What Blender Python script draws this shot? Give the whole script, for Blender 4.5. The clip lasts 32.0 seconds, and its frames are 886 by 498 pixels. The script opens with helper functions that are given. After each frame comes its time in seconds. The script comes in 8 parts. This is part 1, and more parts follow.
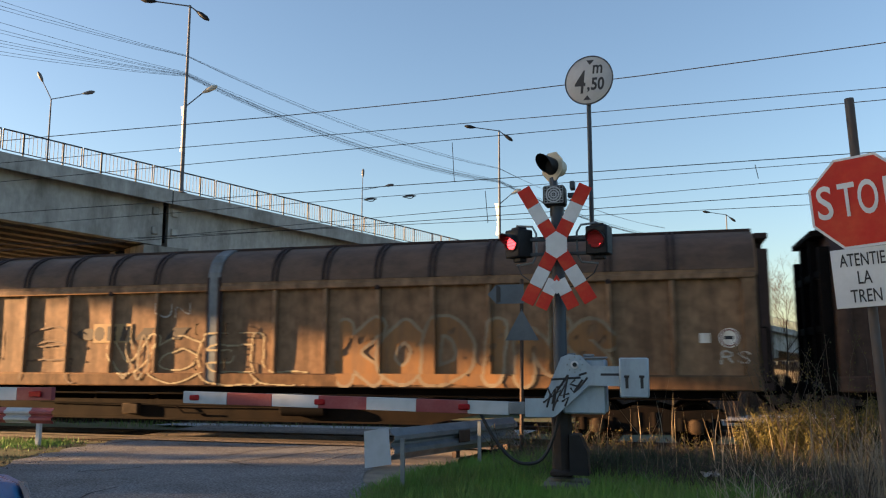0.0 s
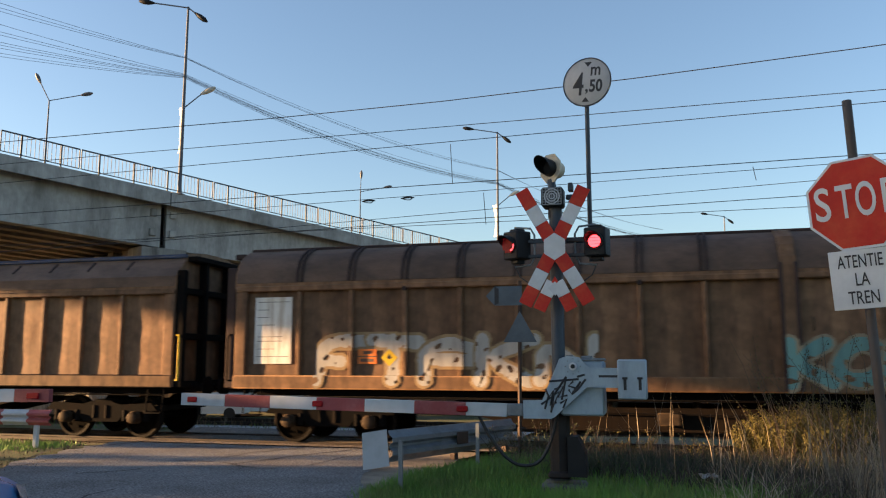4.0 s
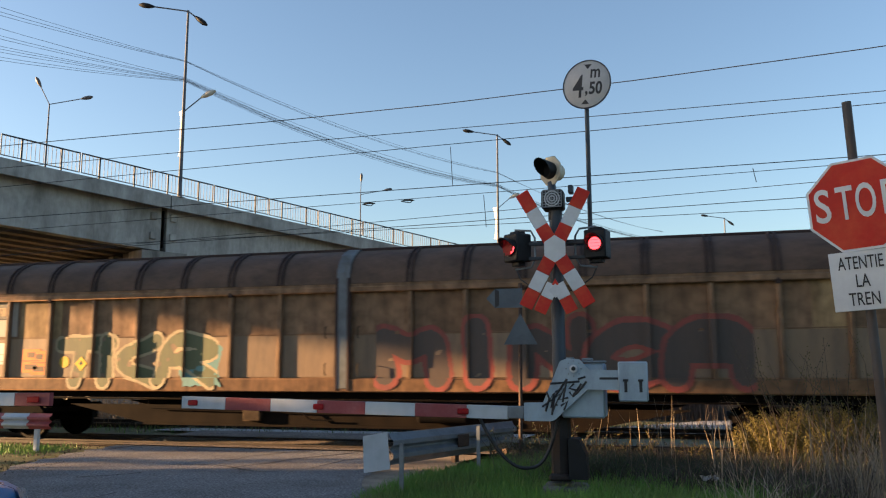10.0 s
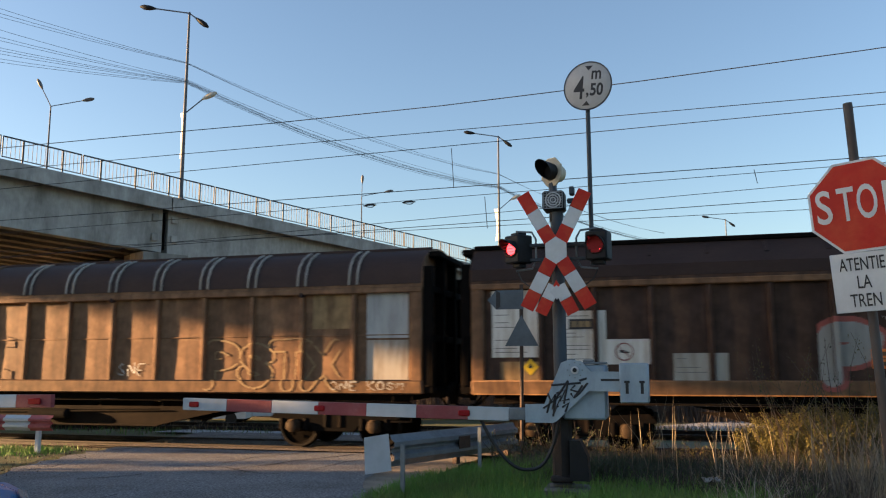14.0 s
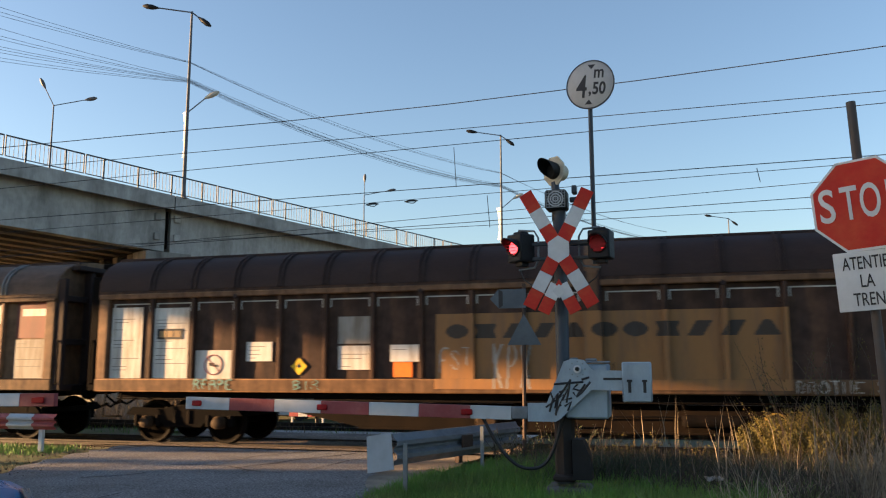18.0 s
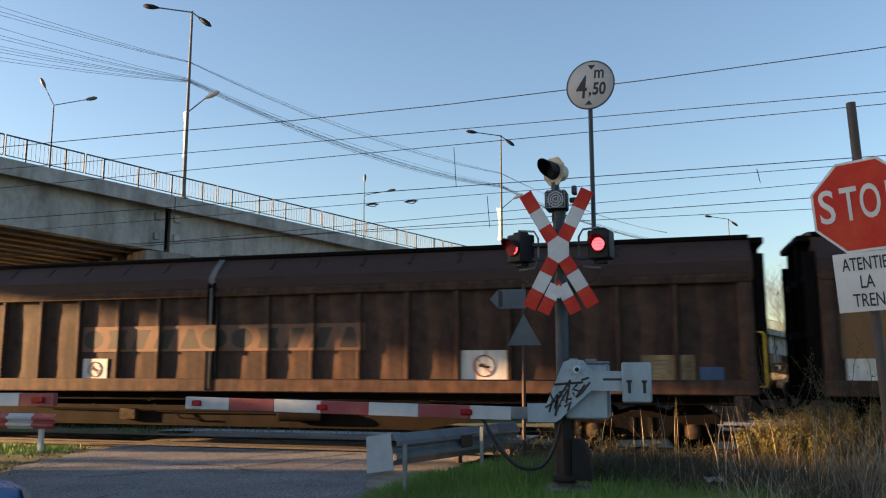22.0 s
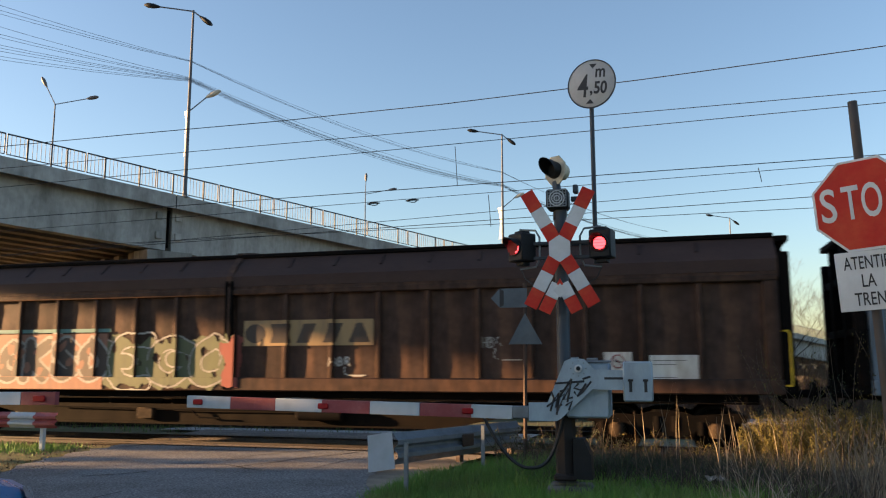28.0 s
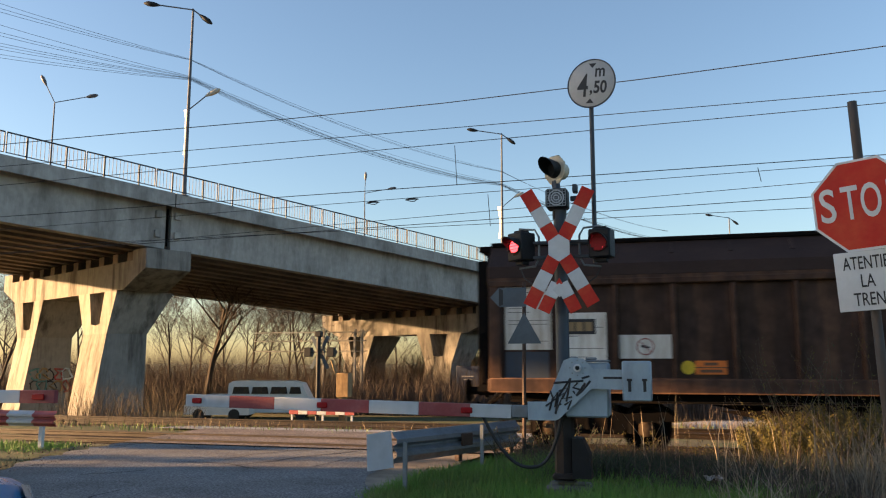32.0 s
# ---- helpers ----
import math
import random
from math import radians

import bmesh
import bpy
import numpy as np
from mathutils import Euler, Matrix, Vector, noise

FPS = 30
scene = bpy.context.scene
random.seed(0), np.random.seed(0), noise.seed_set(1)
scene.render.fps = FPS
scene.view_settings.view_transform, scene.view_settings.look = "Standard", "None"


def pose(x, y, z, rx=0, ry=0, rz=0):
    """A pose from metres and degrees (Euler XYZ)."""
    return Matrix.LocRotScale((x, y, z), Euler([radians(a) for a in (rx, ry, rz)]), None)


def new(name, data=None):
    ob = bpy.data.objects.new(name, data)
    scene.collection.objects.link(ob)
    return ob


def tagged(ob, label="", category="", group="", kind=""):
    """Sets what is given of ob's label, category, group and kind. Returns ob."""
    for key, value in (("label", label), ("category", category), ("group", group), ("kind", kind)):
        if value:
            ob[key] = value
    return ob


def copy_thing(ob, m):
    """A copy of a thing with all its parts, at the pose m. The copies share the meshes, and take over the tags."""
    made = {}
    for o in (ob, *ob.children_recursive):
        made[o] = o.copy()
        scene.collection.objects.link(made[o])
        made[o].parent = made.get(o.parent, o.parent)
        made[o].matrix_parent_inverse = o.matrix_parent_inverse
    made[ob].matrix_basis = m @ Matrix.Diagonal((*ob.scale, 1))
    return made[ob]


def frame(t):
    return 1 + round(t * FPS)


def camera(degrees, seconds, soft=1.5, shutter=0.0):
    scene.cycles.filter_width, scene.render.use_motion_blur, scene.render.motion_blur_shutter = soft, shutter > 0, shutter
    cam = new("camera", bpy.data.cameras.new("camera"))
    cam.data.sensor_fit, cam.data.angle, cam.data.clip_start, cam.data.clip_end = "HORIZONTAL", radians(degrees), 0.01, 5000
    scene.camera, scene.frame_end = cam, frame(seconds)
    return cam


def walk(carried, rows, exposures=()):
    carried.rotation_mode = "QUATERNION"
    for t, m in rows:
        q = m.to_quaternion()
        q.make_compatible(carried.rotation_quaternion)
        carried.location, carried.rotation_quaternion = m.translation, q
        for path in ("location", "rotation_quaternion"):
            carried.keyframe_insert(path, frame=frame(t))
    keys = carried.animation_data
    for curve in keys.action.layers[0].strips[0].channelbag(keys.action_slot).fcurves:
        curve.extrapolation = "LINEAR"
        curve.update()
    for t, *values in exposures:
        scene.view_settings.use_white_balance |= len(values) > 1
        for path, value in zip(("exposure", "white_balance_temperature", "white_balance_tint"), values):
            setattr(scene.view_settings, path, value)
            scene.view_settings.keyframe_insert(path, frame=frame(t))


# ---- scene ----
cam = camera(57.97, 32.0, soft=1.15, shutter=0.13)
EYE = (0.0, 0.0, 1.62)
# seconds, turn to the left of +y, tilt upwards, lean
PATH = [
    (0, 15.216, 7.858, -0.031), (1, 15.177, 7.860, -0.068), (2, 15.135, 7.896, -0.041), (3, 15.108, 7.937, -0.025),
    (3.5, 15.101, 7.955, -0.018), (5.5, 15.034, 8.060, -0.115), (6, 15.053, 8.069, -0.124), (7, 15.068, 8.081, -0.107),
    (8, 15.076, 8.110, -0.099), (9, 15.089, 8.131, -0.132), (10, 15.107, 8.164, -0.186), (11, 15.119, 8.202, -0.261),
    (12, 15.143, 8.241, -0.290), (13, 15.178, 8.252, -0.233), (14, 15.186, 8.273, -0.207), (14.5, 15.220, 8.303, -0.217),
    (16.5, 15.328, 8.267, -0.163), (17, 15.351, 8.255, -0.198), (18, 15.364, 8.199, -0.205), (19, 15.362, 8.192, -0.188),
    (20, 15.351, 8.209, -0.121), (21, 15.342, 8.231, -0.099), (22, 15.357, 8.215, -0.124), (23, 15.365, 8.201, -0.141),
    (24, 15.372, 8.185, -0.064), (25, 15.398, 8.187, -0.058), (25.5, 15.403, 8.190, -0.068), (27.5, 15.423, 8.141, -0.134),
    (28, 15.445, 8.142, -0.121), (29, 15.448, 8.143, -0.106), (30, 15.422, 8.119, -0.057), (31, 15.401, 8.106, -0.015),
    (32, 15.400, 8.083, 0.005)]


def aim(turn, tilt, lean):
    return pose(*EYE) @ pose(0, 0, 0, 0, 0, turn) @ pose(0, 0, 0, 90 + tilt) @ pose(0, 0, 0, 0, 0, lean)


walk(cam, [(t, aim(a, b, c)) for t, a, b, c in PATH], [(0, 2.5, 7850, 18), (32, 2.5, 7850, 18)])

# ---- world and sun ----
SUN_AZ, SUN_EL = 13.5, 7.5          # degrees: off the track's line, above the horizon
s_az, s_el = radians(SUN_AZ), radians(SUN_EL)
TO_SUN = Vector((-math.cos(s_az) * math.cos(s_el), -math.sin(s_az) * math.cos(s_el), math.sin(s_el)))

world = bpy.data.worlds.new("sky")
scene.world = world
world.use_nodes = True
wn = world.node_tree.nodes
sky = wn.new("ShaderNodeTexSky")
sky.sky_type = "NISHITA"
sky.sun_disc = False
sky.sun_elevation = s_el
sky.sun_rotation = math.atan2(TO_SUN.x, TO_SUN.y)
sky.air_density, sky.dust_density, sky.ozone_density = 1.0, 1.0, 3.0
wn["Background"].inputs["Strength"].default_value = 0.071
world.node_tree.links.new(sky.outputs["Color"], wn["Background"].inputs["Color"])

sun = new("sun", bpy.data.lights.new("sun", "SUN"))
sun.data.energy, sun.data.angle, sun.data.color = 4.15, radians(0.55), (1.0, 0.67, 0.36)
sun.matrix_world = Matrix.Translation((-60, -20, 30)) @ (-TO_SUN).to_track_quat("-Z", "Y").to_matrix().to_4x4()


# ---- materials ----
def material(name, col, rough=0.7, metal=0.0, var=0.3, scale=2.0, fine=30.0, stretch=(1, 1, 1), other=None, mix=0.5,
             bump=0.15, emit=0.0, soft=0.12, spec=0.4, grain=0.0, coarse=60.0):
    """A worn surface: colour varied at two scales, a second colour in patches, fine relief."""
    m = bpy.data.materials.new(name)
    m.use_nodes = True
    n, l = m.node_tree.nodes, m.node_tree.links
    b = n["Principled BSDF"]
    co = n.new("ShaderNodeTexCoord")
    mp = n.new("ShaderNodeMapping")
    mp.inputs["Scale"].default_value = stretch
    l.new(co.outputs["Object"], mp.inputs["Vector"])
    big, small = n.new("ShaderNodeTexNoise"), n.new("ShaderNodeTexNoise")
    for tex, s, d in ((big, scale, 5.0), (small, fine, 3.0)):
        tex.inputs["Scale"].default_value = s
        tex.inputs["Detail"].default_value = d
        tex.inputs["Roughness"].default_value = 0.65
        l.new(mp.outputs["Vector"], tex.inputs["Vector"])
    ramp = n.new("ShaderNodeMapRange")
    ramp.inputs["From Min"].default_value, ramp.inputs["From Max"].default_value = mix - soft, mix + soft
    l.new(big.outputs["Fac"], ramp.inputs["Value"])
    two = n.new("ShaderNodeMix")
    two.data_type = "RGBA"
    two.inputs["A"].default_value = (*col, 1)
    two.inputs["B"].default_value = (*(other or [c * (1 - var) for c in col]), 1)
    l.new(ramp.outputs["Result"], two.inputs["Factor"])
    info = n.new("ShaderNodeObjectInfo")
    add = n.new("ShaderNodeMath")
    add.operation = "ADD"
    l.new(small.outputs["Fac"], add.inputs[0])
    l.new(info.outputs["Random"], add.inputs[1])
    val = n.new("ShaderNodeMapRange")
    val.inputs["From Min"].default_value, val.inputs["From Max"].default_value = 0.3, 1.7
    val.inputs["To Min"].default_value, val.inputs["To Max"].default_value = 1 - var * 0.6, 1 + var * 0.6
    l.new(add.outputs["Value"], val.inputs["Value"])
    hsv = n.new("ShaderNodeHueSaturation")
    l.new(two.outputs["Result"], hsv.inputs["Color"])
    if grain:
        speck = n.new("ShaderNodeTexNoise")
        speck.inputs["Scale"].default_value, speck.inputs["Detail"].default_value = coarse, 2.0
        l.new(co.outputs["Object"], speck.inputs["Vector"])
        sm = n.new("ShaderNodeMapRange")
        sm.inputs["From Min"].default_value, sm.inputs["From Max"].default_value = 0.34, 0.66
        sm.inputs["To Min"].default_value, sm.inputs["To Max"].default_value = 1 - grain, 1 + grain
        l.new(speck.outputs["Fac"], sm.inputs["Value"])
        mul = n.new("ShaderNodeMath")
        mul.operation = "MULTIPLY"
        l.new(val.outputs["Result"], mul.inputs[0])
        l.new(sm.outputs["Result"], mul.inputs[1])
        l.new(mul.outputs["Value"], hsv.inputs["Value"])
    else:
        l.new(val.outputs["Result"], hsv.inputs["Value"])
    l.new(hsv.outputs["Color"], b.inputs["Base Color"])
    rr = n.new("ShaderNodeMapRange")
    rr.inputs["To Min"].default_value, rr.inputs["To Max"].default_value = max(rough - 0.12, 0.03), min(rough + 0.12, 1.0)
    l.new(big.outputs["Fac"], rr.inputs["Value"])
    l.new(rr.outputs["Result"], b.inputs["Roughness"])
    b.inputs["Metallic"].default_value = metal
    b.inputs["Specular IOR Level"].default_value = spec
    if bump:
        bp = n.new("ShaderNodeBump")
        bp.inputs["Strength"].default_value, bp.inputs["Distance"].default_value = bump, 0.02
        l.new(small.outputs["Fac"], bp.inputs["Height"])
        l.new(bp.outputs["Normal"], b.inputs["Normal"])
    if emit:
        b.inputs["Emission Color"].default_value = (*col, 1)
        b.inputs["Emission Strength"].default_value = emit
    return m


STREAK = (2.5, 2.5, 0.35)
M = {
    "brown": material("brown wagon paint", (0.194, 0.106, 0.060), 0.6, 0, 0.45, 1.6, 14, STREAK, (0.121, 0.066, 0.040), 0.52, 0.1, spec=0.16, grain=0.2, coarse=5.0),
    "tan": material("tan wagon paint", (0.202, 0.119, 0.070), 0.6, 0, 0.4, 1.4, 14, STREAK, (0.126, 0.074, 0.045), 0.54, 0.1, spec=0.16, grain=0.2, coarse=5.0),
    "beige": material("weathered beige wagon paint", (0.2970, 0.1980, 0.1045), 0.6, 0, 0.4, 1.4, 14, STREAK, (0.1540, 0.0968, 0.0528), 0.55, 0.1, spec=0.12, grain=0.16, coarse=5.0),
    "dark": material("dark brown wagon paint", (0.082, 0.044, 0.030), 0.6, 0, 0.4, 1.6, 14, STREAK, (0.042, 0.0255, 0.0215), 0.5, 0.1, spec=0.12, grain=0.2, coarse=5.0),
    "roof_dark": material("sooty roof sheet", (0.042, 0.0275, 0.026), 0.6, 0, 0.45, 1.2, 12, (1, 2, 2), (0.052, 0.034, 0.031), 0.55, 0.08, spec=0.1),
    "sill_brown": material("grimy brown side sill", (0.150, 0.082, 0.044), 0.65, 0, 0.45, 1.6, 14, STREAK, (0.092, 0.051, 0.030), 0.52, 0.1, spec=0.14, grain=0.2, coarse=5.0),
    "roof_umber": material("dull umber roof sheet", (0.078, 0.054, 0.043), 0.65, 0, 0.4, 1.2, 12, (1, 2, 2), (0.048, 0.034, 0.028), 0.52, 0.08, spec=0.15),
    "roof_brown": material("brown roof sheet", (0.132, 0.083, 0.062), 0.65, 0, 0.4, 1.2, 12, (1, 2, 2), (0.080, 0.053, 0.042), 0.52, 0.08, spec=0.2),
    # next five: steel colours lowered to hold the shade below the wagons
    "black": material("sooty black steel with shade", (0.005, 0.0045, 0.0045), 0.85, 0, 0.5, 3, 25, (1, 1, 1), (0.010, 0.007, 0.006), 0.58, spec=0.04),
    "rust": material("rusty underframe steel with shade", (0.0130, 0.0083, 0.0054), 0.8, 0, 0.5, 2.5, 30, (1, 1, 1), (0.0082, 0.0058, 0.0046), 0.5, spec=0.07),
    "soot": material("sooty bogie steel with shade", (0.0075, 0.0056, 0.0044), 0.85, 0, 0.5, 3, 25, (1, 1, 1), (0.012, 0.008, 0.006), 0.56, spec=0.05),
    "wheel": material("wheel steel with shade", (0.005, 0.004, 0.0035), 0.85, 0, 0.4, 6, 40, spec=0.03),
    "tread": material("worn wheel rim with shade", (0.008, 0.006, 0.005), 0.7, 0.1, 0.3, 6, 40, spec=0.1),
    "blue_end": material("dark blue wagon end", (0.02, 0.045, 0.10), 0.5, 0, 0.4, 2, 20, (1, 1, 1), (0.012, 0.02, 0.04), 0.5),
    "blue_grey": material("blue grey door strip", (0.10, 0.15, 0.20), 0.5, 0, 0.3, 2, 20, STREAK, (0.06, 0.085, 0.11), 0.55),
    "silver": material("grey metal door strip", (0.17, 0.165, 0.16), 0.5, 0.2, 0.3, 2, 20, STREAK, (0.10, 0.09, 0.08), 0.55),
    "pale_blue": material("faded pale grey-blue wagon paint", (0.135, 0.160, 0.178), 0.6, 0, 0.35, 1.4, 14, STREAK, (0.100, 0.106, 0.104), 0.55, 0.1, spec=0.2, grain=0.15, coarse=5.0),
    "roof_grey": material("pale grey roof sheet", (0.165, 0.148, 0.128), 0.65, 0, 0.35, 1.2, 12, (1, 2, 2), (0.13, 0.12, 0.108), 0.52, 0.08, spec=0.2),
    "white": material("aged white label paint", (0.64, 0.62, 0.58), 0.55, 0, 0.3, 3, 30, STREAK, (0.42, 0.36, 0.30), 0.56, 0.05, spec=0.25),
    "grey_white": material("grimy white door paint", (0.35, 0.325, 0.29), 0.55, 0, 0.35, 2, 20, STREAK, (0.21, 0.17, 0.135), 0.54, 0.05, spec=0.25),
    "yellow": material("yellow paint", (0.75, 0.48, 0.03), 0.5, 0, 0.25, 4, 30, bump=0.05),
    "sign_red_old": material("faded red print", (0.30, 0.05, 0.045), 0.5, 0, 0.3, 4, 30, bump=0.03),
    "old_yellow": material("rubbed old yellow paint", (0.34, 0.22, 0.04), 0.6, 0, 0.4, 6, 30, (1, 1, 1), (0.16, 0.10, 0.03), 0.5, 0.05),
    "orange": material("orange placard", (0.80, 0.19, 0.03), 0.5, 0, 0.2, 4, 30, bump=0.05),
    "ink": material("black lettering", (0.02, 0.02, 0.024), 0.5, 0, 0.3, 4, 30, bump=0.03),
    "brass": material("worn axle cover", (0.052, 0.035, 0.023), 0.7, 0, 0.4, 8, 40, spec=0.08),
    "concrete": material("bridge concrete", (0.35, 0.335, 0.315), 0.9, 0, 0.5, 0.7, 7, (1, 1, 0.3), (0.18, 0.17, 0.157), 0.57, 0.4, soft=0.12, spec=0.2, grain=0.08, coarse=3.0),
    "pier": material("streaked pier concrete", (0.23, 0.215, 0.195), 0.9, 0, 0.5, 1.5, 9, (1, 1, 0.12), (0.085, 0.077, 0.068), 0.57, 0.4, soft=0.1, spec=0.2, grain=0.08, coarse=3.0),
    # darker than the bridge concrete: shade under the deck is in this colour
    "soffit": material("stained girder concrete darkened for shade", (0.20, 0.165, 0.14), 0.9, 0, 0.35, 0.5, 9, (1, 1, 1), (0.11, 0.092, 0.08), 0.52, 0.3, spec=0.15),
    "asphalt": material("worn asphalt", (0.300, 0.298, 0.292), 0.92, 0, 0.8, 0.7, 17, (1, 1, 1), (0.222, 0.211, 0.203), 0.53, 1.0, spec=0.12, grain=0.38, coarse=34.0),
    "deck": material("worn crossing concrete", (0.31, 0.255, 0.225), 0.92, 0, 0.6, 0.9, 12, (1, 1, 1), (0.21, 0.175, 0.155), 0.5, 1.0, spec=0.12, grain=0.4, coarse=22.0),
    "tar": material("tar filled crack", (0.03, 0.028, 0.028), 0.8, 0, 0.3, 3, 40, bump=0.1),
    "dust": material("pale trodden dirt", (0.25, 0.20, 0.15), 0.95, 0, 0.35, 1.2, 14, (1, 1, 1), (0.14, 0.11, 0.08), 0.5, 0.6),
    "soil": material("earth and thin grass", (0.10, 0.085, 0.045), 0.95, 0, 0.4, 0.6, 9, (1, 1, 1), (0.055, 0.075, 0.02), 0.5, 0.6),
    "gravel": material("brown ballast", (0.046, 0.031, 0.022), 0.9, 0, 0.6, 1.2, 14, (1, 1, 1), (0.030, 0.022, 0.017), 0.5, 1.0, spec=0.08, grain=0.5, coarse=18.0),
    "rail": material("rail steel", (0.038, 0.025, 0.019), 0.6, 0.2, 0.4, 3, 40),
    "railing": material("painted railing steel", (0.06, 0.066, 0.08), 0.6, 0.1, 0.3, 3, 30, spec=0.25),
    "galv": material("galvanised steel", (0.20, 0.225, 0.245), 0.5, 0.3, 0.25, 3, 30, (1, 1, 1), (0.14, 0.157, 0.172), 0.55, 0.1, spec=0.3),
    "pole": material("grey lamp pole steel", (0.065, 0.07, 0.085), 0.6, 0, 0.25, 3, 30, spec=0.2),
    "chalk": material("chalky white paint", (0.47, 0.46, 0.43), 0.55, 0, 0.3, 2.2, 20, STREAK, (0.3, 0.29, 0.27), 0.56, 0.05),
    "wire": material("black wire", (0.02, 0.02, 0.022), 0.6, 0, 0.1, 3, 30, bump=0),
}


# ---- mesh tools ----
class Geo:
    def __init__(self):
        self.v, self.f, self.m = [], [], []

    def add(self, vs, fs, mi=0):
        k = len(self.v)
        self.v += [tuple(p) for p in vs]
        self.f += [tuple(i + k for i in q) for q in fs]
        self.m += [mi] * len(fs)
        return self

    def box(self, x0, x1, y0, y1, z0, z1, b=0.0, m=None, mi=0):
        lo, hi = (x0, y0, z0), (x1, y1, z1)
        b = min(b, 0.45 * min(x1 - x0, y1 - y0, z1 - z0))
        if b <= 0:
            vs = [Vector((x, y, z)) for x in (x0, x1) for y in (y0, y1) for z in (z0, z1)]
            fs = [(0, 1, 3, 2), (4, 6, 7, 5), (0, 4, 5, 1), (2, 3, 7, 6), (0, 2, 6, 4), (1, 5, 7, 3)]
        else:
            vs, at = [], {}
            for i in (0, 1):
                for j in (0, 1):
                    for k in (0, 1):
                        c = ((lo, hi)[i][0], (lo, hi)[j][1], (lo, hi)[k][2])
                        d = (b if i == 0 else -b, b if j == 0 else -b, b if k == 0 else -b)
                        for a in range(3):
                            at[i, j, k, a] = len(vs)
                            vs.append(Vector([c[q] if q == a else c[q] + d[q] for q in range(3)]))
            fs = []
            for a in range(3):
                o = [q for q in range(3) if q != a]
                for s in (0, 1):
                    loop = []
                    for p, q in ((0, 0), (1, 0), (1, 1), (0, 1)):
                        key = [0, 0, 0]
                        key[a], key[o[0]], key[o[1]] = s, p, q
                        loop.append(at[key[0], key[1], key[2], a])
                    fs.append(loop)
                for p in (0, 1):
                    for q in (0, 1):
                        k0, k1 = [0, 0, 0], [0, 0, 0]
                        k0[o[0]] = k1[o[0]] = p
                        k0[o[1]] = k1[o[1]] = q
                        k0[a], k1[a] = 0, 1
                        fs.append((at[(*k0, o[0])], at[(*k1, o[0])], at[(*k1, o[1])], at[(*k0, o[1])]))
            for i in (0, 1):
                for j in (0, 1):
                    for k in (0, 1):
                        fs.append((at[i, j, k, 0], at[i, j, k, 1], at[i, j, k, 2]))
        if m is not None:
            vs = [m @ p for p in vs]
        return self.add(vs, fs, mi)

    def tube(self, pts, r, seg=8, cap=True, mi=0):
        pts = [Vector(p) for p in pts]
        rs = r if isinstance(r, (list, tuple)) else [r] * len(pts)
        vs, fs, up = [], [], None
        for i, p in enumerate(pts):
            d = (pts[min(i + 1, len(pts) - 1)] - pts[max(i - 1, 0)]).normalized()
            if up is None:
                up = d.orthogonal().normalized()
            up = (up - d * up.dot(d)).normalized()
            sd = d.cross(up)
            for k in range(seg):
                a = 2 * math.pi * k / seg
                vs.append(p + (up * math.cos(a) + sd * math.sin(a)) * rs[i])
        for i in range(len(pts) - 1):
            for k in range(seg):
                a, b2 = i * seg + k, i * seg + (k + 1) % seg
                fs.append((a, b2, b2 + seg, a + seg))
        if cap:
            fs.append(tuple(range(seg))[::-1])
            fs.append(tuple(range((len(pts) - 1) * seg, len(pts) * seg)))
        return self.add(vs, fs, mi)

    def prism(self, poly, put, a0, a1, mi=0, cap=True):
        """poly: 2D points; put(p, q, a) gives the place."""
        n = len(poly)
        vs = [put(p, q, a) for a in (a0, a1) for p, q in poly]
        fs = [(i, (i + 1) % n, (i + 1) % n + n, i + n) for i in range(n)]
        if cap:
            fs += [tuple(range(n))[::-1], tuple(range(n, 2 * n))]
        return self.add(vs, fs, mi)

    def moved(self, m):
        self.v = [tuple(m @ Vector(p)) for p in self.v]
        return self

    def join(self, other, m=None, mi=None):
        vs = [m @ Vector(p) for p in other.v] if m is not None else other.v
        k = len(self.v)
        self.v += [tuple(p) for p in vs]
        self.f += [tuple(i + k for i in q) for q in other.f]
        self.m += other.m if mi is None else [mi] * len(other.f)
        return self

    def mesh(self, name, smooth=True):
        me = bpy.data.meshes.new(name)
        me.from_pydata(self.v, [], self.f)
        bm = bmesh.new()
        bm.from_mesh(me)
        bmesh.ops.recalc_face_normals(bm, faces=bm.faces)
        bm.to_mesh(me)
        bm.free()
        if len(self.m) == len(me.polygons):
            me.polygons.foreach_set("material_index", self.m)
        if smooth:
            me.shade_smooth()
            me.set_sharp_from_angle(angle=radians(38))
        return me


def thing(name, at=(0, 0, 0), label="", category="", group="", kind="", m=None):
    ob = new(name)
    ob.matrix_world = m if m is not None else Matrix.Translation(at)
    ob.empty_display_size = 0.3
    return tagged(ob, label, category, group, kind)


def part(name, geo, mat, parent=None, label="", at=None, kind=""):
    """One mesh object from a Geo or a ready mesh, under a thing or a part; its material is its own."""
    me = geo.mesh(name) if isinstance(geo, Geo) else geo
    ob = new(name, me)
    mats = mat if isinstance(mat, (list, tuple)) else [mat]
    while len(me.materials) < len(mats):
        me.materials.append(None)
    for i, mm in enumerate(mats):
        ob.material_slots[i].link = "OBJECT"
        ob.material_slots[i].material = M[mm] if isinstance(mm, str) else mm
    if parent is not None:
        ob.parent = parent
    if at is not None:
        ob.matrix_basis = at if isinstance(at, Matrix) else Matrix.Translation(at)
    return tagged(ob, label, "", "", kind)


KEEP = {}


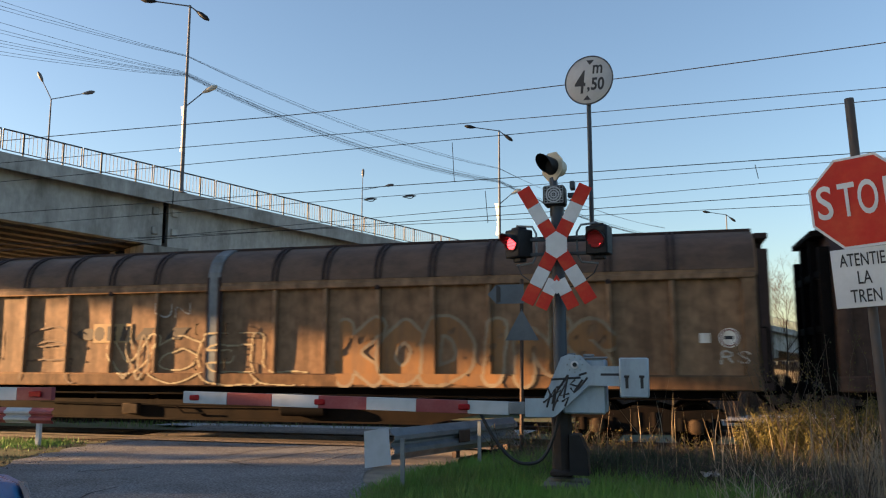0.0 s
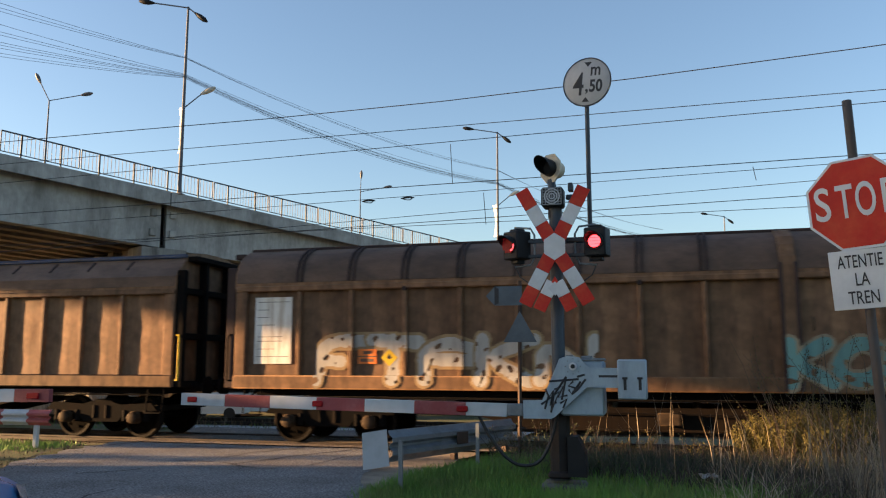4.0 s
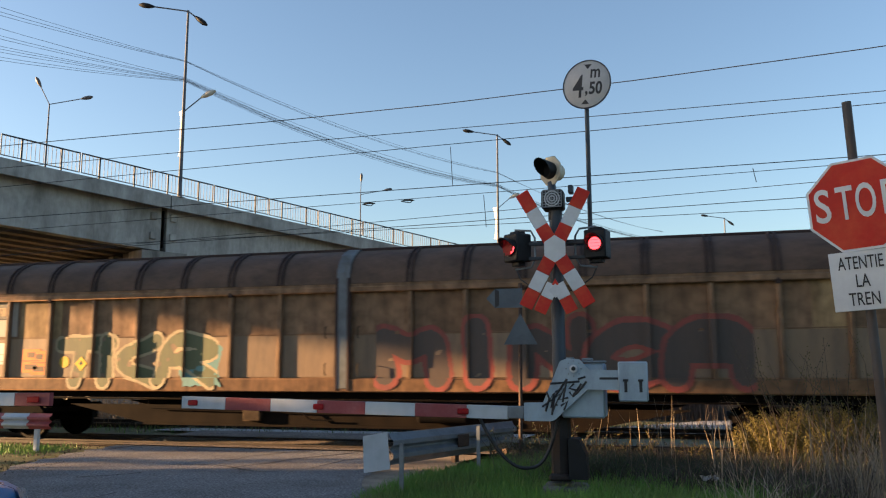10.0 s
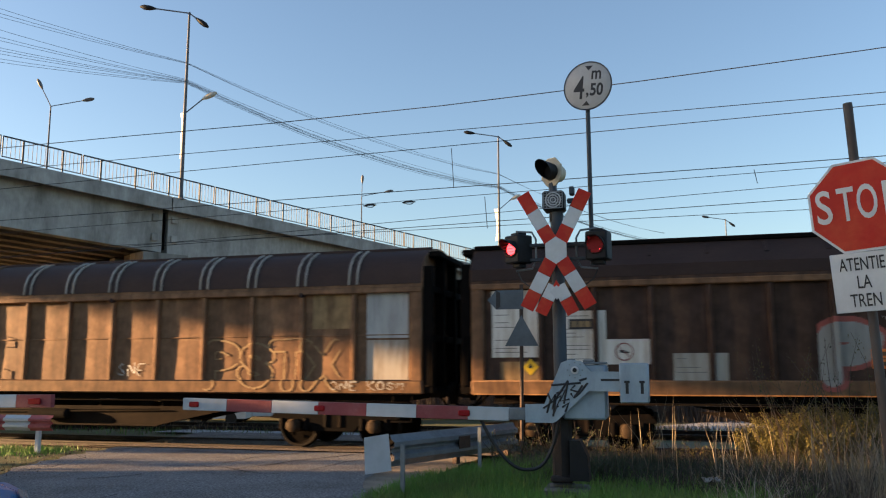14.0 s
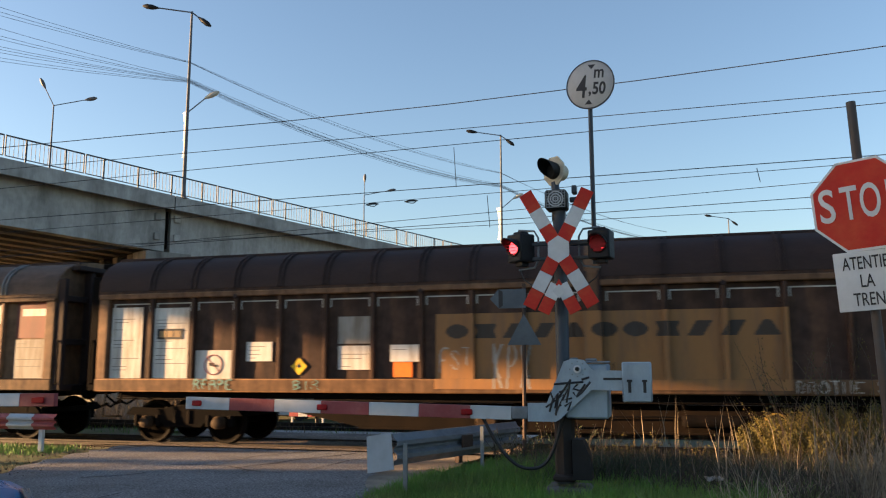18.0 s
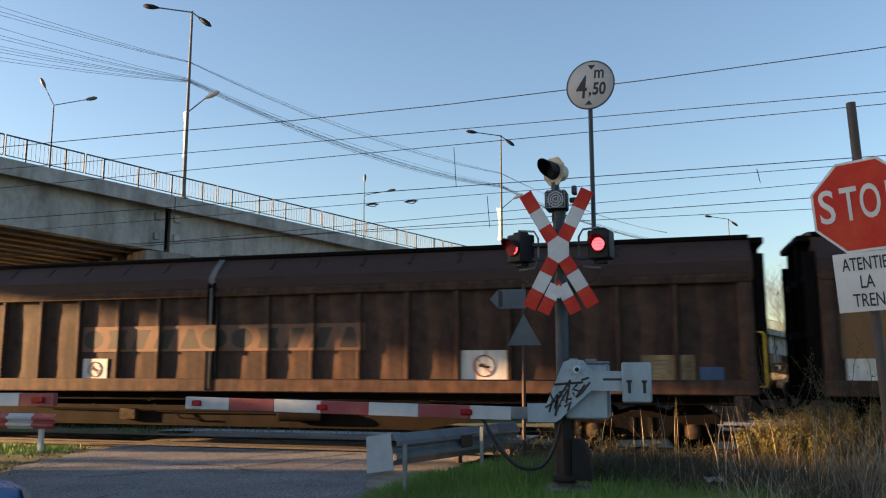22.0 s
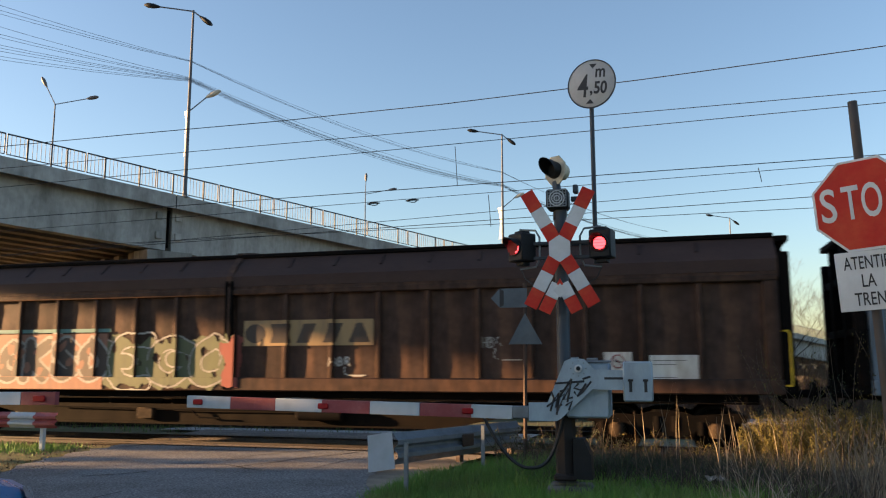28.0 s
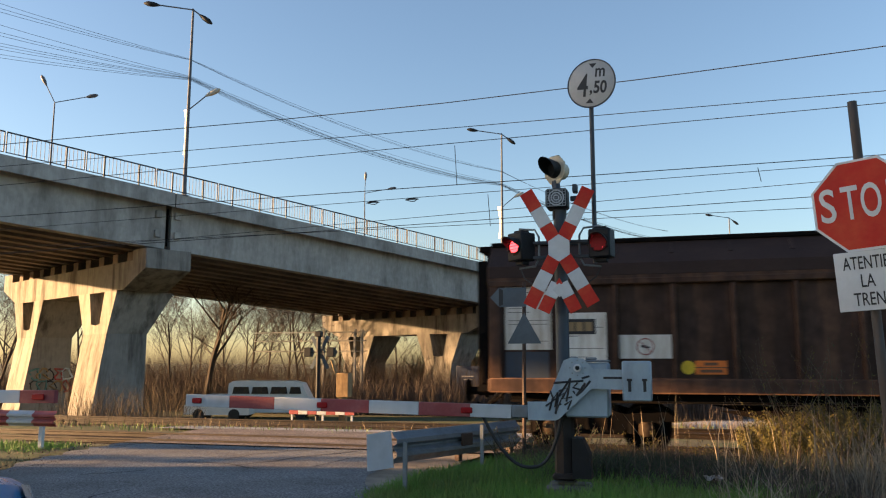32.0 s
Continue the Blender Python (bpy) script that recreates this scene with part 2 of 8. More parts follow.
def kept(key, build):
    """The mesh under that key, built once."""
    if key not in KEEP:
        KEEP[key] = build().mesh(str(key[0]))
    return KEEP[key]


# ---- ground, road, tracks ----
def smooth(a, b, x):
    t = np.clip((x - a) / (b - a), 0, 1)
    return t * t * (3 - 2 * t)


def ground_z(x, y):
    z = -1.55 * smooth(19.5, 34, y) - 0.9 * smooth(60, 200, y)
    z = z + 0.16 * smooth(-3.0, -1.6, x) * smooth(5, 8, y) * (1 - smooth(12.5, 14.5, y))
    z = z - 0.15 * smooth(14.35, 15.5, y) * (1 - smooth(22.8, 24.5, y))
    return z - 0.05


def build_ground():
    g = Geo()
    near = np.concatenate([np.arange(-40, 30, 1.0)])
    far = [45, 60, 90, 140, 250, 500, 1000, 2500]
    xs = np.array([-f for f in far[::-1]] + list(near) + [32, 36] + far, float)
    ys = np.array([-2500, -1000, -400, -150, -60, -30, -15, -8, -4] + list(np.arange(-2, 40, 1.0)) + [42, 45, 50, 56, 64, 75, 90, 120, 160, 250, 500, 1000, 2500], float)
    xx, yy = np.meshgrid(xs, ys, indexing="ij")
    rng = np.random.default_rng(3)
    zz = ground_z(xx, yy) + rng.uniform(-0.025, 0.02, xx.shape) * (np.abs(xx) < 60)
    n, k = xx.shape
    vs = np.stack([xx, yy, zz], -1).reshape(-1, 3)
    fs = [(i * k + j, (i + 1) * k + j, (i + 1) * k + j + 1, i * k + j + 1) for i in range(n - 1) for j in range(k - 1)]
    g.add(vs, fs)
    tagged(part("ground", g, "soil"), "bare earth and thin spring grass around the crossing", "ground", kind="structure")


def strip(left, right, lift, sub=8):
    g, vs = Geo(), []
    lr = []
    for i in range(len(left) - 1):
        for s in range(sub):
            t = s / sub
            lr.append((Vector(left[i]).lerp(Vector(left[i + 1]), t), Vector(right[i]).lerp(Vector(right[i + 1]), t)))
    lr.append((Vector(left[-1]), Vector(right[-1])))
    w = 6
    for a, b in lr:
        for j in range(w + 1):
            p = a.lerp(b, j / w)
            vs.append((p.x, p.y, float(ground_z(np.float64(-9.0), np.float64(p.y))) + lift))
    fs = [(i * (w + 1) + j, (i + 1) * (w + 1) + j, (i + 1) * (w + 1) + j + 1, i * (w + 1) + j + 1) for i in range(len(lr) - 1) for j in range(w)]
    return g.add(vs, fs)


def build_roads():
    rng = random.Random(21)
    ys = [-16, -8, 0, 4] + [4.4 + 0.3 * i for i in range(33)] + [14.36]
    left = [(float(np.interp(y, [-16, -8, 0, 5.5, 9.6, 12.3, 14.4], [-1.5, -4.3, -7.0, -8.8, -9.65, -10.5, -10.8])) + (rng.uniform(-0.14, 0.14) if y > 4.2 else 0), y) for y in ys]
    right = [(float(np.interp(y, [-16, -8, 0, 5.5, 11, 14.4], [5.6, 2.7, -0.2, -2.2, -4.15, -5.0])) + (rng.uniform(-0.07, 0.07) if y > 4.2 else 0), y) for y in ys]
    tagged(part("road", strip(left, right, 0.055, 2), "asphalt"), "worn grey asphalt road up to the level crossing", "road", kind="structure")
    left = [(x - 0.05, y) for x, y in right if y > 4.2]
    right = [(max(x + 0.1, float(np.interp(y, [4, 9.5, 12.3, 14.4], [-1.65, -3.45, -3.3, -3.2]))) + rng.uniform(-0.06, 0.06), y) for x, y in left]
    tagged(part("road_shoulder", strip(left, right, 0.046, 2), "dust"), "pale dusty dirt shoulder beside the asphalt", "road shoulder", kind="structure")
    left = [(-11.6, 14.35), (-12.0, 19.5)]
    right = [(-2.6, 14.35), (-3.2, 19.5)]
    tagged(part("crossing_deck", strip(left, right, 0.075), "deck"), "cracked brown crossing surface between the rails", "pavement", kind="structure")
    left = [(-13.5, 19.45), (-12.5, 26), (-7.5, 35), (2, 47), (20, 62), (60, 90)]
    right = [(-3.2, 19.45), (-3.0, 25), (0.5, 31), (8, 42), (26, 56), (66, 84)]
    tagged(part("road_beyond", strip(left, right, 0.055), "asphalt"), "grey asphalt road bending away beyond the tracks", "road", kind="structure")


def build_cracks():
    """Tar seams and patches in the road."""
    rng = random.Random(12)
    for i in range(16):
        y = rng.uniform(6.5, 14.2)
        x = -0.2 - 0.36 * y - rng.uniform(0.6, 6.4)
        a = rng.uniform(-0.5, 0.5) + (0 if rng.random() < 0.6 else 1.7)
        g, L, pts = Geo(), [], Vector((x, y, 0))
        for k in range(rng.randint(4, 9)):
            L.append(pts.copy())
            a += rng.uniform(-0.5, 0.5)
            pts = pts + Vector((math.cos(a), math.sin(a), 0)) * rng.uniform(0.2, 0.5)
        vs, w = [], rng.uniform(0.012, 0.03)
        for k, p in enumerate(L):
            d = (L[min(k + 1, len(L) - 1)] - L[max(k - 1, 0)]).normalized()
            n = Vector((-d.y, d.x, 0)) * w * rng.uniform(0.5, 1.3)
            vs += [(p.x - n.x, p.y - n.y, 0.0095), (p.x + n.x, p.y + n.y, 0.0095)]
        g.add(vs, [(2 * k, 2 * k + 2, 2 * k + 3, 2 * k + 1) for k in range(len(L) - 1)])
        tagged(part("road_crack", g, "tar"), "dark tar-filled crack in the asphalt", "road crack", "road cracks", "structure")


TRACKS = (16.85, 21.6)


def build_tracks():
    for k, yc in enumerate(TRACKS):
        g = Geo()
        prof = [(-2.2, -0.2), (-1.5, -0.03), (1.5, -0.03), (2.2, -0.2)]
        g.prism(prof, lambda p, q, a: (a, yc + p, q + (-0.21 if k else -0.17)), -400, 400)
        tagged(part("ballast", g, "gravel"), "brown stone ballast bed under the rails", "track bed", kind="structure")
        for s in (-0.72, 0.72):
            h = [(-0.07, -0.03), (-0.07, -0.015), (-0.012, 0.0), (-0.012, 0.08), (-0.036, 0.09), (-0.036, 0.125), (0.036, 0.125),
                 (0.036, 0.09), (0.012, 0.08), (0.012, 0.0), (0.07, -0.015), (0.07, -0.03)]
            g = Geo().prism(h, lambda p, q, a: (a, yc + s + p, q - 0.21), -400, 400)
            tagged(part("rail", g, "rail"), "rusty brown steel rail with a worn head", "rail", "rails", "structure")


build_ground()
build_roads()
build_tracks()
build_cracks()

# ---- the road bridge ----
B0 = Vector((-22.46, 33.06, 0))
BA = Vector((0.4676, 0.8839, 0))
BN = Vector((-0.8839, 0.4676, 0))
BZ, BSLOPE, BW = 9.69, -0.0568, 19.5


def on_bridge(s, w, dz=0.0):
    """s along the bridge from the near pier, w across from its near edge, dz above the deck's edge."""
    p = B0 + BA * s + BN * w
    return Vector((p.x, p.y, BZ + BSLOPE * (s if s > -12 else -12 + 0.82 * (s + 12)) + dz))


JOINTS = [-84, -55.5, 0, 25.2, 50.4, 75.6, 100.8]


def build_bridge():
    br = thing("road_bridge", B0, "grey concrete road bridge on forked piers with steel railings", "bridge")
    inv = br.matrix_world.inverted()

    def bpart(name, g, mat, parent=br, label=""):
        return part(name, g.moved(inv), mat, parent, label)

    cuts = sorted(JOINTS + [-12])
    for s0, s1 in zip(cuts[:-1], cuts[1:]):
        a, b = s0 + 0.03, s1 - 0.03
        put = lambda p, q, s: on_bridge(s, p, q)
        slab = [(0.32, -0.3), (0.32, 0.0), (BW - 0.32, 0.0), (BW - 0.32, -0.3)]
        bpart("deck_slab", Geo().prism(slab, put, a, b), "concrete")
        for w in (0.0, BW - 0.32):
            edge = [(w, -0.66), (w, 0.02), (w + 0.31, 0.02), (w + 0.31, -0.3), (w + 0.10, -0.66)] if w == 0 else \
                [(w + 0.32, -0.66), (w + 0.32, 0.02), (w + 0.01, 0.02), (w + 0.01, -0.3), (w + 0.22, -0.66)]
            bpart("cornice", Geo().prism(edge, put, a, b), "concrete")
        n = 12
        for i in range(n):
            c = 0.95 + i * (BW - 1.9) / (n - 1)
            t, f = 0.13, 0.32
            gird = [(c - f, -2.66), (c - f, -2.36), (c - t, -2.2), (c - t, -0.75), (c - 0.62, -0.55), (c - 0.62, -0.305),
                    (c + 0.62, -0.305), (c + 0.62, -0.55), (c + t, -0.75), (c + t, -2.2), (c + f, -2.36), (c + f, -2.66)]
            if i == 0:
                gird = [(c - f, -2.66), (c - f, -0.305), (c + 0.62, -0.305), (c + 0.62, -0.55), (c + t, -0.75), (c + t, -2.2), (c + f, -2.36), (c + f, -2.66)]
            # inner girders take the darker concrete with the underside's shade painted in
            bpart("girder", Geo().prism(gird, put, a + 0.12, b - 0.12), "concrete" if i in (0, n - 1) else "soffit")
    for s in JOINTS[1:]:
        top = -2.70
        if BZ + BSLOPE * s + top < 1.2:
            continue
        # cap beam, cut away under its ends
        low = top - 1.85
        g = Geo()
        cap = [(0.4, top), (1.75, top), (1.75, top - 0.5), (BW - 1.75, top - 0.5), (BW - 1.75, top), (BW - 0.4, top), (BW - 0.4, top - 0.95), (BW - 2.6, low), (2.6, low), (0.4, top - 0.95)]
        g.prism(cap, lambda p, q, k: on_bridge(s, p, q) + BA * k, -1.15, 1.15)
        bpart("pier_cap", g, "pier")
        for i in range(1, 11):
            c = 0.95 + i * (BW - 1.9) / 11
            for k in (-0.62, 0.62):
                m = Matrix.Translation(on_bridge(s, c, 0) + BA * k) @ Matrix((tuple(BA) + (0,), tuple(BN) + (0,), (0, 0, 1, 0), (0, 0, 0, 1))).transposed()
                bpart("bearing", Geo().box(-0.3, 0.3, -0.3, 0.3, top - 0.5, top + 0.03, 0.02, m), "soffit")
        base = -2.4 - (BZ + BSLOPE * s)
        for w in (5.4, BW - 4.8):
            mid = low - 2.1
            batter = lambda q: -1.2 - 0.55 * (mid - q) / 3.9 if q < mid else -1.2
            flare = lambda q: 0.9 if q < mid else 0.9 + 0.9 * (q - mid) / (low - mid)
            g = Geo()
            vs = [on_bridge(s, w + k, q) + BA * e for q in (base, mid) for k in (-1.35, 1.35) for e in (batter(q), 0.9)]
            g.add(vs, [(0, 1, 3, 2), (4, 6, 7, 5), (0, 4, 5, 1), (2, 3, 7, 6), (0, 2, 6, 4), (1, 5, 7, 3)])
            bpart("pier_leg", g, "pier")
            for sd in (-1, 1):
                arm = [(0.0, mid), (1.35, mid), (2.25, low), (0.88, low), (0.5, mid + 0.5), (0.0, mid + 0.42)]
                n2 = len(arm)
                vs = [on_bridge(s, w + sd * p, q) + BA * (-1.2) for p, q in arm] + [on_bridge(s, w + sd * p, q) + BA * flare(q) for p, q in arm]
                fs = [(i, (i + 1) % n2, (i + 1) % n2 + n2, i + n2) for i in range(n2)] + [tuple(range(n2))[::-1], tuple(range(n2, 2 * n2))]
                bpart("pier_arm", Geo().add(vs, fs), "pier")
        if s > -40:
            for k, z in ((-0.55, -1.0), (-0.55, -1.95), (0.45, -1.0), (0.45, -1.95)):
                o = on_bridge(s, 0.62, z) + BA * k
                m = Matrix.Translation(o) @ Matrix((tuple(BA) + (0,), tuple(BN) + (0,), (0, 0, 1, 0), (0, 0, 0, 1))).transposed()
                bpart("bracket", Geo().box(-0.16, 0.16, -0.12, 0.1, -0.18, 0.18, 0.03, m), "concrete")
        # dark joint between the spans
        g = Geo()
        for dz0, dz1 in ((-2.5, -0.68), (-0.64, -0.02)):
            m = Matrix.Translation(on_bridge(s, 0.0, 0)) @ Matrix((tuple(BA) + (0,), tuple(BN) + (0,), (0, 0, 1, 0), (0, 0, 0, 1))).transposed()
            g.box(-0.022, 0.022, 0.66 if dz1 < -0.5 else 0.05, 0.80 if dz1 < -0.5 else 0.2, dz0, dz1, 0, m)
        bpart("joint_filler", g, "black")
    # railings: panels of posts, rails and bars
    L = 3.33

    nb = 19

    def bar():
        return Geo().box(-0.009, 0.009, -0.009, 0.009, 0.16, 0.98)

    def panel(bars):
        g = Geo()
        g.box(0.03, L - 0.03, -0.03, 0.03, 0.98, 1.04, 0.01)
        g.box(0.03, L - 0.03, -0.02, 0.02, 0.12, 0.16, 0.01)
        for x in (0.045, L - 0.045):
            g.box(x - 0.02, x + 0.02, -0.02, 0.02, 0.16, 0.98)
        if bars:
            for i in range(1, nb):
                g.join(bar(), Matrix.Translation((0.03 + (L - 0.06) * i / nb, 0, 0)))
        return g

    def post():
        return Geo().box(-0.03, 0.03, -0.03, 0.03, 0, 1.0, 0.006)

    pm, om, qm, bm2 = panel(True).mesh("railing_panel"), panel(False).mesh("railing_panel"), post().mesh("railing_post"), bar().mesh("bar")
    yaw = math.atan2(BA.y, BA.x)
    shear = Matrix(((1, 0, 0, 0), (0, 1, 0, 0), (BSLOPE, 0, 1, 0), (0, 0, 0, 1)))
    for me in (pm, om, qm, bm2):
        me.transform(shear)
    for w in (0.14, BW - 0.14):
        s = -3.33 * 9 - 1.0
        while s < (100 if w < 1 else 60):
            if not (w < 1 and -0.1 < s < 0.9):
                m = inv @ Matrix.Translation(on_bridge(s, w, 0.02)) @ Matrix.Rotation(yaw, 4, "Z")
                near = w < 1 and -24 < s < 28
                rp = part("railing_panel", om if near else pm, "railing", br, "", m)
                if near:
                    for i in range(1, nb):
                        x = 0.03 + (L - 0.06) * i / nb
                        part("bar", bm2, "railing", rp, "", Matrix.Translation((x, 0, BSLOPE * x)))
                for x in (0.85, 2.5):
                    part("railing_post", qm, "railing", rp, "", Matrix.Translation((x, 0, BSLOPE * x)))
                del rp
            s += L
    return br


build_bridge()

# ---- the train ----
FACE = 15.4                       # the side of the wagons that faces the road
HALF = 1.45
RAIL = 0.065
S_SCALE = 15.4


def travel(t):
    """Metres that the train has gone at t seconds."""
    return S_SCALE * (0.938 * t + 0.0015 * t * t)


def outline(style, out=0.0):
    if style == "round":
        roof = [(1.45, 3.2), (1.43, 3.42), (1.34, 3.62), (1.17, 3.79), (0.9, 3.93), (0.55, 4.02), (0.2, 4.06)]
    else:
        roof = [(1.45, 3.2), (1.45, 3.42), (1.28, 3.62), (1.08, 3.80), (1.05, 3.86), (1.05, 3.95), (0.6, 4.02), (0.2, 4.05)]
    return [(p + (out if p > 0.3 else 0), q + out * (1 if q > 3.5 else 0.3)) for p, q in roof]


def body_mesh(style, length):
    g = Geo()
    r = outline(style)
    side = [(1.45, 1.0), (1.45, 1.24), (1.30, 1.27), (1.30, 3.06), (1.45, 3.09)]
    prof = [(-p, q) for p, q in side + r] + [(p, q) for p, q in (side + r)[::-1]]
    g.prism(prof, lambda p, q, a: (a, p, q), -length / 2, length / 2)
    return g


def wall_panel(wide, kind):
    """A thin side sheet between two ribs, dented inwards here and there."""
    rng = random.Random(kind * 31 + int(wide * 1000))
    dents = [(rng.uniform(-0.5, 0.5), rng.uniform(0.05, 0.95), rng.uniform(0.12, 0.3), rng.uniform(0.004, 0.015)) for i in range(7)]
    nx, nz, vs = 8, 14, []
    for i in range(nx + 1):
        for j in range(nz + 1):
            u, v = i / nx - 0.5, j / nz
            d = sum(k * math.exp(-((u - a) ** 2 + (1.5 * (v - q)) ** 2) / (r * r)) for a, q, r, k in dents)
            d *= min(1.0, (0.5 - abs(u)) * 6, v * 8, (1 - v) * 8)
            vs.append((u * (wide - 0.004), -1.352 + min(d, 0.045), 1.265 + v * 1.80))
    k = nz + 1
    return Geo().add(vs, [(i * k + j, (i + 1) * k + j, (i + 1) * k + j + 1, i * k + j + 1) for i in range(nx) for j in range(nz)])


def panel_xs(length, n):
    """Places of the ribs of both sliding walls."""
    half, out = length / 2, []
    for sgn in (-1, 1):
        for i in range(1, n):
            out.append(sgn * (0.28 + (half - 0.62) * i / n))
    return sorted(out)


def roof_rib(style, wide):
    g = Geo()
    inner, outer = outline(style, -0.01), outline(style, 0.035)
    k = len(inner)
    for i in range(k - 1):
        poly = [inner[i], inner[i + 1], outer[i + 1], outer[i]]
        g.prism([(-p, q) for p, q in poly], lambda p, q, a: (a, p, q), -wide, wide, cap=True)
    return g


def roof_bracket():
    """A short strap under the ledge of an angular roof."""
    return Geo().prism([(-1.30, 3.585), (-1.07, 3.80), (-1.095, 3.83), (-1.325, 3.615)], lambda p, q, a: (a, p, q), -0.03, 0.03)


def end_frame():
    g = Geo()
    for y in (-1.36, -0.5, 0.5, 1.36):
        g.box(0, 0.2, y - 0.07, y + 0.07, 1.0, 3.55 if abs(y) > 1 else 3.9, 0.015)
    for z in (1.05, 2.1, 3.1):
        g.box(0, 0.16, -1.3, 1.3, z - 0.07, z + 0.07, 0.015)
    g.box(0, 0.26, -1.05, 1.05, 3.78, 3.9, 0.02)
    return g


def handrail():
    g = Geo()
    g.tube([(0.0, -1.40, 1.15), (0.12, -1.46, 1.15), (0.13, -1.46, 1.2), (0.13, -1.46, 2.05), (0.10, -1.44, 2.12), (0.0, -1.40, 2.12)], 0.018, 6)
    return g


def step_stirrup():
    g = Geo()
    g.tube([(-0.2, -1.35, 0.95), (-0.2, -1.42, 0.45), (0.2, -1.42, 0.45), (0.2, -1.35, 0.95)], 0.018, 6)
    g.box(-0.2, 0.2, -1.48, -1.3, 0.43, 0.46, 0.005)
    return g


def buffer():
    g = Geo()
    g.tube([(0, 0, 0), (0.32, 0, 0)], 0.10, 12)
    g.tube([(0.28, 0, 0), (0.5, 0, 0)], 0.075, 12)
    g.tube([(0.5, 0, 0), (0.54, 0, 0), (0.56, 0, 0)], [0.22, 0.23, 0.18], 16)
    return g


def coupler():
    g = Geo()
    g.tube([(0, 0, 1.0), (0.3, 0, 1.0), (0.62, 0, 0.93)], 0.05, 8)
    g.tube([(0, -0.3, 0.95), (0.2, -0.32, 0.72), (0.42, -0.3, 0.58), (0.62, -0.25, 0.66)], 0.028, 8)
    g.tube([(0, 0.3, 0.95), (0.2, 0.32, 0.75), (0.42, 0.3, 0.62), (0.62, 0.25, 0.70)], 0.028, 8)
    return g


def truss(length):
    """The deep plate of the underframe between the bogies."""
    g = Geo()
    a, b = length / 2 - 4.2, length / 2 - 6.2
    for y in (-1.05, 1.05):
        poly = [(-a, 0.68), (a, 0.68), (b, 0.28), (-b, 0.28)]
        g.prism(poly, lambda p, q, k: (p, y + k, q), -0.02, 0.02)
        g.box(-b, b, y - 0.09, y + 0.09, 0.25, 0.28)
    for x in np.linspace(-b, b, 7):
        g.box(x - 0.03, x + 0.03, -1.0, 1.0, 0.32, 0.80)
    g.tube([(-1.2, -0.5, 0.6), (1.2, -0.5, 0.6)], 0.2, 12)
    return g


def handwheel():
    g = Geo()
    ring = [(0.21 * math.cos(2 * math.pi * i / 18), 0, 0.21 * math.sin(2 * math.pi * i / 18)) for i in range(19)]
    g.tube(ring, 0.017, 6, cap=False)
    for i in range(3):
        a = math.pi * i / 3 + 0.3
        g.tube([(0.2 * math.cos(a), 0, 0.2 * math.sin(a)), (-0.2 * math.cos(a), 0, -0.2 * math.sin(a))], 0.011, 5)
    g.tube([(0, 0, 0), (0, 0.3, 0)], 0.03, 6)
    return g


def bogie_frame():
    g = Geo()
    for y in (-1.02, 1.02):
        poly = [(-1.45, 0.62), (-1.3, 0.78), (-0.5, 0.74), (-0.3, 0.80), (0.3, 0.80), (0.5, 0.74), (1.3, 0.78), (1.45, 0.62), (1.2, 0.60),
                (0.62, 0.55), (0.45, 0.36), (-0.45, 0.36), (-0.62, 0.55), (-1.2, 0.60)]
        g.prism(poly, lambda p, q, k: (p, y + k, q), -0.06, 0.06)
        for x in (-0.9, 0.9):
            for d in (-0.27, 0.27):
                g.tube([(x + d, y, 0.38), (x + d, y, 0.62)], 0.085, 8)
        g.tube([(-0.16, y, 0.44), (-0.16, y, 0.72)], 0.09, 8)
        g.tube([(0.16, y, 0.44), (0.16, y, 0.72)], 0.09, 8)
    g.box(-0.25, 0.25, -1.0, 1.0, 0.5, 0.85, 0.03)
    for x in (-1.4, 1.4):
        g.box(x - 0.05, x + 0.05, -0.95, 0.95, 0.6, 0.72, 0.01)
    return g


def axle_box():
    g = Geo()
    g.box(-0.13, 0.13, -0.14, 0.05, 0.33, 0.60, 0.05)
    g.tube([(0, -0.10, 0.46), (0, -0.19, 0.46), (0, -0.21, 0.46)], [0.13, 0.12, 0.09], 16)
    return g


def wheelset():
    g = Geo()
    for y in (-0.76, 0.76):
        s = -1 if y < 0 else 1
        pr = [(0.0, 0.07), (0.11, 0.07), (0.13, 0.02), (0.36, 0.0), (0.40, 0.045), (0.455, 0.05), (0.46, -0.05), (0.485, -0.065), (0.485, -0.085), (0.40, -0.08), (0.36, -0.02), (0.13, -0.03), (0.0, -0.05)]
        seg, vs, fs = 28, [], []
        for i in range(seg):
            a = 2 * math.pi * i / seg
            for rr, yy in pr:
                vs.append((rr * math.cos(a), y + s * yy, rr * math.sin(a)))
        k = len(pr)
        for i in range(seg):
            for j in range(k - 1):
                p, q = i * k + j, ((i + 1) % seg) * k + j
                fs.append((p, q, q + 1, p + 1))
        g.add(vs, fs)
        k0 = len(g.m) - len(fs)
        for i in range(len(fs)):
            if (i % (k - 1)) in (4, 5, 6):
                g.m[k0 + i] = 1
        for i in range(6):
            a = 2 * math.pi * i / 6
            g.tube([(0.25 * math.cos(a), y + s * 0.0, 0.25 * math.sin(a)), (0.25 * math.cos(a), y + s * 0.03, 0.25 * math.sin(a))], 0.03, 6)
    g.tube([(0, -0.95, 0), (0, 0.95, 0)], 0.075, 10)
    return g


SPINNERS = []


